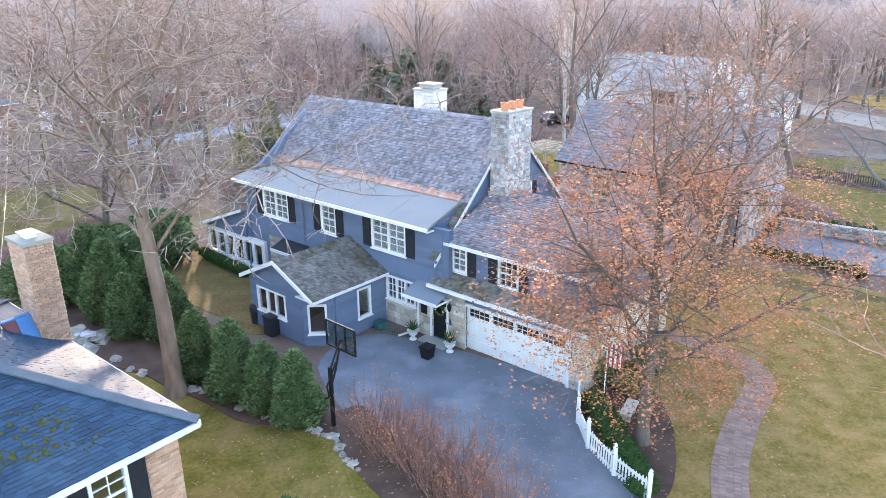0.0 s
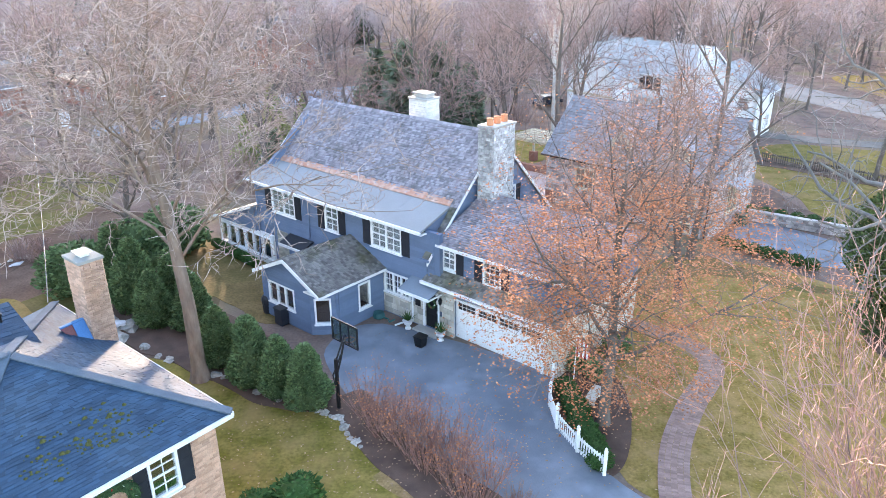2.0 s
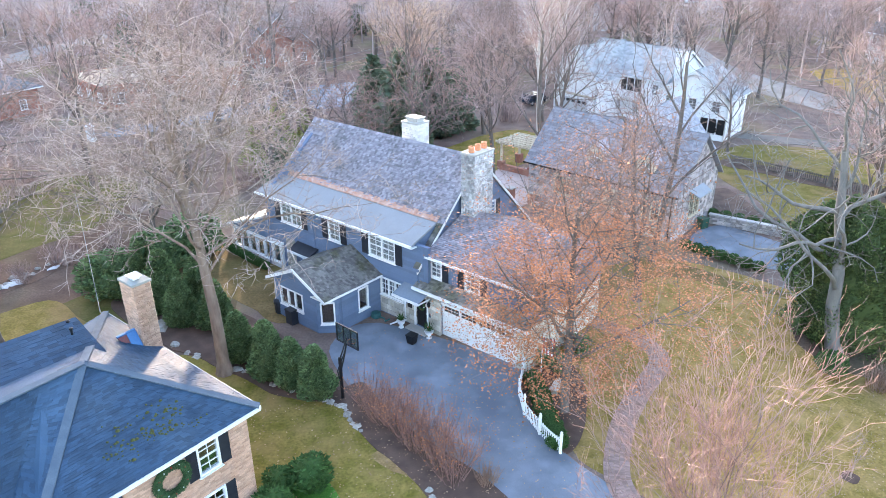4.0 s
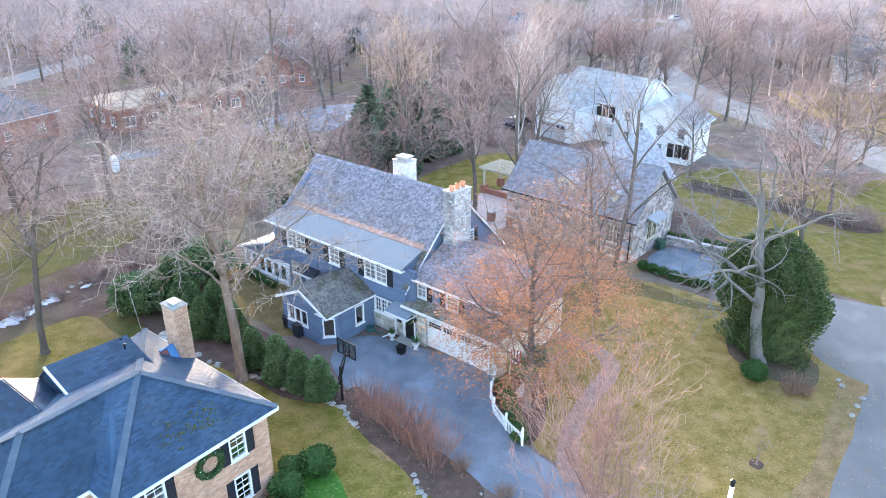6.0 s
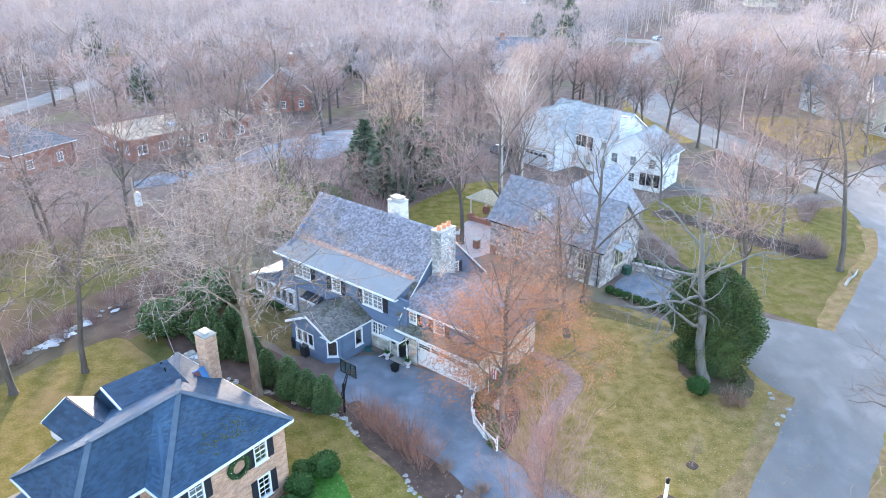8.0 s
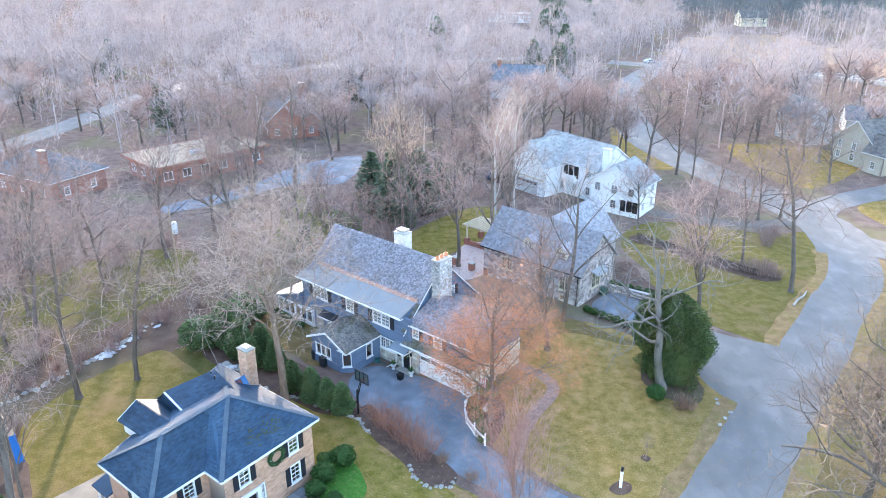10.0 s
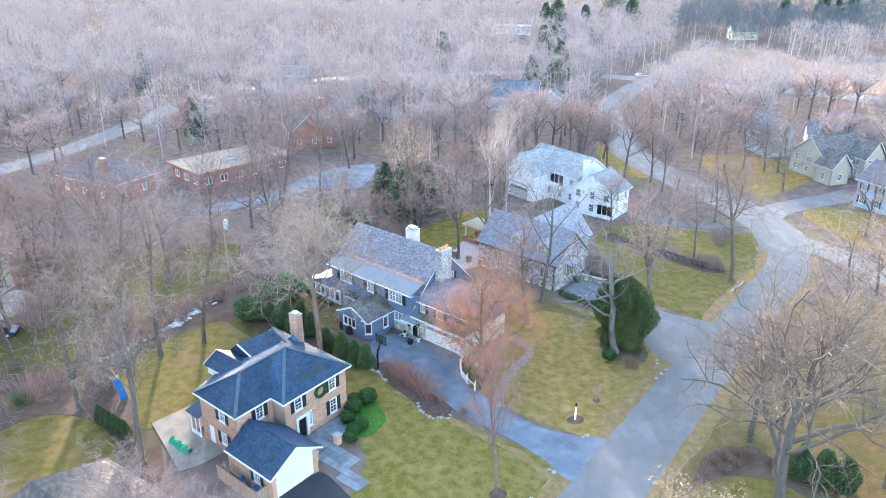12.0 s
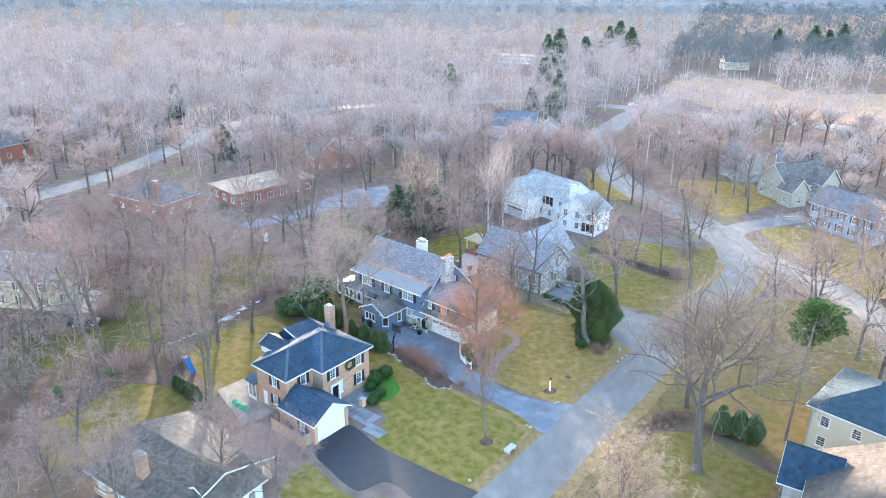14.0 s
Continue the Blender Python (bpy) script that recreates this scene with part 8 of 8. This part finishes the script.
ROCKS = [rock_mesh(i, M_ROCK) for i in range(4)]


def rock(x, y, s, k, label="pale edging stone at the bed", group="edging stones", flat=0.6):
    return single("stone", ROCKS[k % 4], None, pose(x, y, 0.03, 0, 0, 67 * k) @ Matrix.Diagonal((s, s, s * flat * 1.3, 1)), label, "stone", group)


spots = []
for a, b, n in (((-5.0, 15.3), (-4.0, 14.9), 4), ((-4.0, 14.9), (-2.8, 12.6), 7), ((0.4, 9.1), (0.9, 7.8), 3), ((0.9, 7.8), (2.1, 6.7), 4), ((2.1, 6.7), (3.6, 6.8), 4), ((3.6, 6.8), (4.3, 8.1), 3)):
    for i in range(n):
        t = i / n
        spots.append((a[0] + (b[0] - a[0]) * t, a[1] + (b[1] - a[1]) * t, 0.42))
for k, (x, y, s) in enumerate(spots):
    rock(x + 0.08 * math.sin(k * 7), y + 0.08 * math.cos(k * 5), s * (0.85 + 0.3 * math.sin(k * 2.3)), k)
rng = random.Random(8)
WALL = [(-35.5, 16.5), (-33.2, 19.8), (-31.7, 22.3), (-29.5, 26.9), (-27.9, 30.5), (-26.2, 32.4)]
for a, b in zip(WALL, WALL[1:]):
    n = int((Vector(b) - Vector(a)).length / 0.55)
    for i in range(n):
        t = i / n
        rock(a[0] + (b[0] - a[0]) * t + rng.uniform(-0.3, 0.3), a[1] + (b[1] - a[1]) * t + rng.uniform(-0.3, 0.3), rng.uniform(0.4, 0.8), rng.randrange(40), "grey fieldstone in a low garden wall", "garden wall stones")
for k, (x, y, s) in enumerate(((-10.3, 18.1, 0.6), (-9.8, 17.9, 0.4), (-8.0, 16.7, 0.5), (-7.4, 16.5, 0.45), (-6.9, 16.3, 0.55), (-6.2, 16.0, 0.45), (-5.6, 15.7, 0.4), (-14.6, 20.6, 0.6), (-16.2, 21.4, 1.0), (-17.0, 22.2, 1.3), (-16.2, 22.6, 1.2), (-17.6, 23.2, 1.1), (-13.6, 19.8, 0.4), (-12.9, 19.4, 0.6), (26.2, 14.2, 0.38), (27.0, 15.1, 0.38), (27.7, 15.9, 0.38), (27.2, 17.8, 0.38), (27.1, 17.2, 0.38), (16.9, 4.2, 0.5), (16.5, 4.0, 0.35), (13.0, -1.0, 0.55), (12.6, -0.7, 0.35), (5.9, -10.4, 0.45))):
    rock(x, y, s, k, "grey boulder on the lawn's edge", "boulders")
rng = random.Random(12)
for k in range(16):
    t = rng.random()
    x, y = -30.4 + 3.4 * t + rng.uniform(-0.5, 0.5), 24.4 + 6.6 * t + rng.uniform(-0.4, 0.4)
    single("snow_patch", rock_mesh(20 + k, M_SNOW), None, pose(x, y, 0.03, 0, 0, rng.uniform(0, 180)) @ Matrix.Diagonal((rng.uniform(0.5, 1.3), rng.uniform(0.4, 0.9), 0.22, 1)), "leftover patch of old white snow", "snow", "snow patches")
single("snow_patch", rock_mesh(50, M_SNOW), None, pose(-16.8, 22.4, 0.35, 0, 0, 20) @ Matrix.Diagonal((1.2, 0.9, 0.3, 1)), "leftover snow lying on the boulders", "snow", "snow patches")

# ---- lamp post, poles, wires ----
lp = thing("lamp_post", pose(16.15, 6.75, 0), "white wooden lamp post with a lantern", "lamp post")
part("post", Geo().box(-0.09, -0.09, 0, 0.09, 0.09, 1.5), M_WHITE, lp)
part("lantern", Geo().lathe([(0.06, 1.5), (0.1, 1.55), (0.13, 1.8), (0.15, 1.83), (0.02, 1.95)], 6), M_BLACK, lp)


M_DRUM = surface("pale_grey_steel", (0.55, 0.57, 0.6), (0.62, 0.64, 0.67), 0.5, 2.0, 20, 0.05)


def utility_pole(x, y, h, arm=True, drum=False, turn=0):
    t = thing("utility_pole", pose(x, y, 0, 0, 0, turn), "weathered wooden utility pole" + (" with a grey transformer drum" if drum else " with wires"), "utility pole", "utility poles")
    part("pole", Geo().tube([(0, 0, -0.1), (0, 0, h)], [0.16, 0.11], 8), M_WOOD, t)
    if arm:
        part("crossarm", Geo().box(-1.1, -0.06, h - 0.7, 1.1, 0.06, h - 0.56), M_WOOD, t)
        for k in (-1, -0.4, 0.4, 1):
            part("insulator", Geo().lathe([(0.04, h - 0.56), (0.05, h - 0.45), (0.02, h - 0.4)], 6, (k, 0)), M_CONC, t)
    if drum:
        part("transformer", Geo().lathe([(0.26, h - 2.9), (0.34, h - 2.8), (0.34, h - 1.6), (0.2, h - 1.45)], 10, (0.42, -0.1)), M_DRUM, t, "grey steel transformer drum")


utility_pole(-28.1, 41.3, 9.2, drum=True, arm=False)
utility_pole(-17.2, 43.2, 8.0, arm=False)
utility_pole(39.8, 114.5, 13.2, arm=False)
utility_pole(27.8, 126, 14.5)
utility_pole(49.6, 66.6, 9, arm=False)
for k, (p, q, sag) in enumerate((((-28.4, 38.4, 8.6), (27.8, 126, 13.8), 1.6), ((-28.4, 38.4, 7.6), (-3, 52, 7.4), 0.5), ((-28.4, 38.4, 8.0), (27.0, 126, 13.4), 2.0), ((27.8, 126, 13.8), (39.8, 114.5, 12.8), 0.4), ((-17.2, 43.2, 7.7), (-9.5, 31.5, 5.6), 0.3), ((39.8, 114.5, 12.8), (49.6, 66.6, 8.8), 0.8), ((-28.4, 38.4, 8.2), (-15.3, 15.0, 5.4), 0.6))):
    pts = [Vector(p).lerp(Vector(q), t / 12) - Vector((0, 0, 4 * sag * (t / 12) * (1 - t / 12))) for t in range(13)]
    single("wire", Geo().tube(pts, [0.018] * 13, 4), surface("wire_%d" % k, (0.25, 0.25, 0.25), None, 0.6, 3, 20, 0) if k == 0 else bpy.data.materials["wire_0"], Matrix(), "overhead power wire between poles", "wire", "power wires")

# ---- pergola ----
pg = thing("pergola", pose(6.3, 53.2, 0, 0, 0, -41), "cream slatted pergola on brick piers", "pergola")
for x, y in ((0, 0), (3.6, 0), (0, 3.0), (3.6, 3.0)):
    part("pier", Geo().box(x - 0.3, y - 0.3, 0, x + 0.3, y + 0.3, 0.9), M_REDBRICK, pg)
    part("post", Geo().box(x - 0.09, y - 0.09, 0.9, x + 0.09, y + 0.09, 2.6), M_CREAM, pg)
for y in (-0.05, 3.0):
    part("beam", Geo().box(-0.5, y - 0.05, 2.6, 4.1, y + 0.05, 2.8), M_CREAM, pg)
for k in range(12):
    part("slat", Geo().box(-0.4 + k * 0.38, -0.5, 2.8, -0.33 + k * 0.38, 3.5, 2.95), M_CREAM, pg)
for k in range(7):
    part("batten", Geo().box(-0.5, -0.4 + k * 0.6, 2.95, 4.1, -0.35 + k * 0.6, 3.0), M_CREAM, pg)
part("low_wall", Geo().box(0.3, -0.2, 0, 3.3, 0.2, 0.6), M_REDBRICK, pg)
for x, y in ((4.6, 46.6), (6.6, 44.8), (8.4, 43.6)):
    pr = thing("pier", pose(x, y, 0, 0, 0, -40), "red brick pier with pale cap", "pier", "terrace piers")
    part("shaft", Geo().box(-0.3, -0.3, 0, 0.3, 0.3, 1.0), M_REDBRICK, pr)
    part("cap", Geo().box(-0.37, -0.37, 1.0, 0.37, 0.37, 1.08), M_CONC, pr)


# ---- retaining wall at the stone house ----
rw = thing("retaining_wall", Matrix(), "low fieldstone retaining wall beside the drive", "wall")
m_rw, ln_rw = edge_frame((22.2, 39.2), (28.2, 35.4))
part("core", Geo().box(0, 0.0, 0, ln_rw, 0.35, 0.72), M_MORTAR, rw, m=m_rw)
masonry(rw, M_FIELD, m_rw, ln_rw, 0.02, 0.72, (0.4, 0.18), back=0.04, rough=0.04)
part("coping", Geo().box(-0.05, -0.08, 0.72, ln_rw + 0.05, 0.4, 0.8), M_CONC, rw, "pale stone coping", m=m_rw)
gb = thing("bin", pose(21.4, 38.2, 0.05, 0, 0, 30), "dark green garden bin beside the wall", "bin")
part("body", Geo().box(-0.35, -0.3, 0, 0.35, 0.3, 0.75), surface("bin_green", (0.02, 0.09, 0.06), None, 0.5, 3, 20, 0.05), gb)
part("lid", Geo().box(-0.38, -0.33, 0.75, 0.38, 0.33, 0.82), bpy.data.materials["bin_green"], gb)

# ---- weathered pallet by the street ----
pl = thing("pallet", pose(10.4, -5.4, 0.03, 0, 0, 52), "weathered grey wooden bench lying at the kerb", "bench")
for k in range(5):
    part("slat", Geo().box(-0.75, -0.36 + k * 0.16, 0.42, 0.75, -0.24 + k * 0.16, 0.46), M_GREYSIDE, pl)
for x in (-0.6, 0.52):
    part("leg", Geo().box(x, -0.34, 0, x + 0.08, 0.38, 0.42), M_GREYSIDE, pl)

# ---- cars ----
def car(x, y, turn, paint, label):
    c = thing("car", pose(x, y, 0.05, 0, 0, turn), label, "car", "parked cars")
    prof = [(-2.2, 0.3), (2.2, 0.3), (2.25, 0.65), (1.3, 0.85), (0.7, 1.38), (-1.3, 1.4), (-2.0, 0.95), (-2.25, 0.8)]
    part("body", Geo().slab([(x_, -0.88, z_) for x_, z_ in prof], (0, 1.76, 0)), paint, c)
    part("windscreen", Geo().slab([(1.3, -0.78, 0.87), (1.3, 0.78, 0.87), (0.75, 0.7, 1.37), (0.75, -0.7, 1.37)], (0.01, 0, 0.012)), M_BLACK, c)
    for s in (-0.89, 0.885):
        part("side_glass", Geo().slab([(0.95, s, 0.9), (-1.6, s, 0.95), (-1.25, s, 1.32), (0.65, s, 1.32)], (0, 0.012, 0)), M_BLACK, c)
    for wx in (-1.35, 1.35):
        for s in (-0.9, 0.7):
            wh = part("wheel", Geo().tube([(wx, s, 0.32), (wx, s + 0.2, 0.32)], [0.32, 0.32], 12), M_BLACK, c)
            part("rim", Geo().tube([(wx, s - 0.01, 0.32), (wx, s + 0.21, 0.32)], [0.18, 0.18], 10), M_METAL, wh)


car(12.6, 81.5, 40, surface("blue_black_paint", (0.02, 0.03, 0.05), None, 0.2, 2, 20, 0, spec=0.6), "dark blue parked car")
car(73.5, 212, 30, surface("silver_paint", (0.6, 0.62, 0.64), None, 0.25, 2, 20, 0, spec=0.6), "white parked car beside the far street")
car(-50, 22, 10, surface("navy_paint", (0.03, 0.05, 0.1), None, 0.2, 2, 20, 0, spec=0.6), "dark blue parked car under the trees")

# ---- garden play and clutter ----
sl = thing("slide", pose(-31.0, 11.0, 0, 0, 0, -50), "bright blue plastic slide on the lawn", "slide")
M_BLUEPL = surface("blue_plastic", (0.015, 0.13, 0.36), (0.02, 0.15, 0.4), 0.35, 3, 20, 0.05)
part("chute", Geo().slab([(0, -0.3, 1.3), (0, 0.3, 1.3), (2.2, 0.3, 0.12), (2.2, -0.3, 0.12)], (0, 0, -0.06)).slab([(0, -0.36, 1.45), (0, -0.3, 1.45), (2.2, -0.3, 0.3), (2.2, -0.36, 0.3)], (0, 0, -0.25)).slab([(0, 0.3, 1.45), (0, 0.36, 1.45), (2.2, 0.36, 0.3), (2.2, 0.3, 0.3)], (0, 0, -0.25)), M_BLUEPL, sl)
for y in (-0.35, 0.3):
    part("post", Geo().box(-0.15, y, 0, -0.07, y + 0.08, 1.9), M_WOOD, sl)
    part("swing_beam", Geo().box(-2.6, y, 0, -2.52, y + 0.08, 1.9), M_WOOD, sl)
part("platform", Geo().box(-0.9, -0.4, 1.2, 0.02, 0.4, 1.28).box(-2.6, -0.05, 1.86, -0.1, 0.05, 1.95), M_WOOD, sl)
tp = thing("tarp", pose(-21.2, 1.9, 0.07, 0, 0, -38), "crumpled bright green tarpaulin over garden furniture", "tarpaulin")
g = Geo()
for i in range(9):
    for j in range(4):
        g.v.append((i * 0.36 - 1.4, j * 0.3 - 0.45, 0.02 if j in (0, 3) else 0.4 + 0.1 * math.sin(i * 2.1 + j)))
for i in range(8):
    for j in range(3):
        g.f.append((i * 4 + j, i * 4 + j + 1, i * 4 + j + 5, i * 4 + j + 4))
part("sheet", g, surface("green_tarp", (0.008, 0.24, 0.125), (0.012, 0.28, 0.16), 0.8, 2, 20, 0.1), tp)
bf = thing("fence", HB @ pose(-1.9, -14.6, 0), "grey board fence beside the garage", "fence")
for k in range(22):
    part("board", Geo().box(0.25 * k, 0.6 * 0, 0, 0.25 * k + 0.23, 0.03, 1.5), M_WOOD, bf)
for k in range(16):
    part("board", Geo().box(5.5, 0.08 * k, 0, 5.53, 0.08 * k + 0.075, 1.5), M_WOOD, bf)
M_CHAIRBLUE = surface("blue_chair_plastic", (0.03, 0.12, 0.32), (0.04, 0.14, 0.36), 0.5, 3, 20, 0.05)
for i, (x, y, a) in enumerate(((0.6, -14.05, 10), (1.7, -14.15, -20), (2.6, -13.95, 40))):
    ch = thing("garden_chair", HB @ pose(x, y, 0.02, 0, 0, a), "blue plastic garden chair beside the garage wall", "chair", "garden chairs")
    part("seat", Geo().box(-0.25, -0.25, 0.38, 0.25, 0.25, 0.42), M_CHAIRBLUE, ch)
    part("backrest", Geo().slab([(-0.25, 0.25, 0.42), (0.25, 0.25, 0.42), (0.25, 0.38, 0.95), (-0.25, 0.38, 0.95)], (0, 0.03, 0)), M_CHAIRBLUE, ch)
    for lx in (-0.23, 0.19):
        for ly in (-0.23, 0.19):
            part("leg", Geo().box(lx, ly, 0, lx + 0.04, ly + 0.04, 0.38), M_CHAIRBLUE, ch)
wf = thing("white_fence", Matrix(), "long white rail fence by the far street", "fence")
WF = [(112, 188.5), (118, 185.5), (125.3, 180.5), (131, 175), (135.5, 169.7), (139, 164), (142.2, 158.8), (146, 152)]
for a, b in zip(WF, WF[1:]):
    m, ln = edge_frame(a, b)
    part("post", Geo().box(-0.12, -0.12, 0, 0.12, 0.12, 1.6), M_WHITE, wf, m=m)
    for z in (0.4, 0.85, 1.3):
        part("fence_rail", Geo().box(0.12, -0.05, z, ln, 0.05, z + 0.22), M_WHITE, wf, m=m)
M_PALING = surface("dark_weathered_board", (0.075, 0.06, 0.052), (0.12, 0.1, 0.09), 0.9, 3.0, 20, 0.4, objvar=0.25)
dk = thing("fence", Matrix(), "dark wooden garden fence on the slope", "fence")
DF = [(29.5, 55), (31.4, 53.2), (35.8, 48.5), (39.4, 44.6), (41.2, 43.2)]
for a, b in zip(DF, DF[1:]):
    m, ln = edge_frame(a, b)
    part("fence_rail", Geo().box(0, -0.02, 0.78, ln, 0.02, 0.86).box(0, -0.02, 0.15, ln, 0.02, 0.22), M_PALING, dk, m=m)
    for k in range(int(ln / 0.19)):
        part("paling", Geo().box(0.19 * k, -0.015, 0, 0.19 * k + 0.09, 0.015, 0.95), M_PALING, dk, m=m)
sheet("bed_garden_fence", [(28.6, 54.6), (31.6, 51.6), (35.4, 47.6), (38.6, 43.8), (41.0, 41.8), (43.6, 42.2), (43.8, 44.6), (41.4, 46.4), (37.4, 49.6), (33.0, 54.0), (30.4, 56.4)], 0.05, M_MULCH, "brown leafy bed along the dark fence", "flower bed", wobble=0.5)
sheet("bed_stone_house", [(23.4, 41.4), (25.2, 39.6), (28.0, 38.6), (27.4, 42.6), (26.6, 47.0), (24.6, 46.4)], 0.05, M_MULCH, "brown mulch bed at the end of the stone house", "flower bed", wobble=0.4)
for i, (x, y, s) in enumerate(((41.9, 43.4, 0.8), (40.6, 44.6, 0.75), (42.8, 44.4, 0.7), (43.2, 42.8, 0.62), (37.6, 48.2, 0.5), (33.6, 52.4, 0.5), (47.2, 54.8, 0.8), (48.8, 56.2, 0.7), (46.2, 52.6, 0.6))):
    shrub("brush", x, y, i * 61, s, "tangled leafless brown shrub near the garden fence", "fence shrubs")
for i in range(9):
    shrub("bed_tuft", 24.2 + 0.42 * i, 38.9 + 0.35 * math.sin(i * 2.1), i * 77, 0.8 + 0.15 * math.sin(i * 1.7), "cut-back brown perennial in the mulch bed", "bed tufts")
log = thing("fallen_log", pose(43.6, 37.2, 0.12, 0, 0, 48), "bleached fallen log on the grass edge", "log")
part("trunk", Geo().tube([(-2.4, 0, 0.0), (-0.7, 0.1, 0.02), (0.9, -0.08, 0.0), (2.4, 0.06, -0.03)], [0.12, 0.14, 0.11, 0.07], 8), surface("bleached_wood", (0.3, 0.26, 0.23), (0.42, 0.38, 0.34), 0.9, 4.0, 20, 0.5, stretch=(0.3, 1, 1)), log)
part("branch_stub", Geo().tube([(0.3, 0, 0.1), (0.5, 0.25, 0.34)], [0.06, 0.03], 6), M_BARK, log)
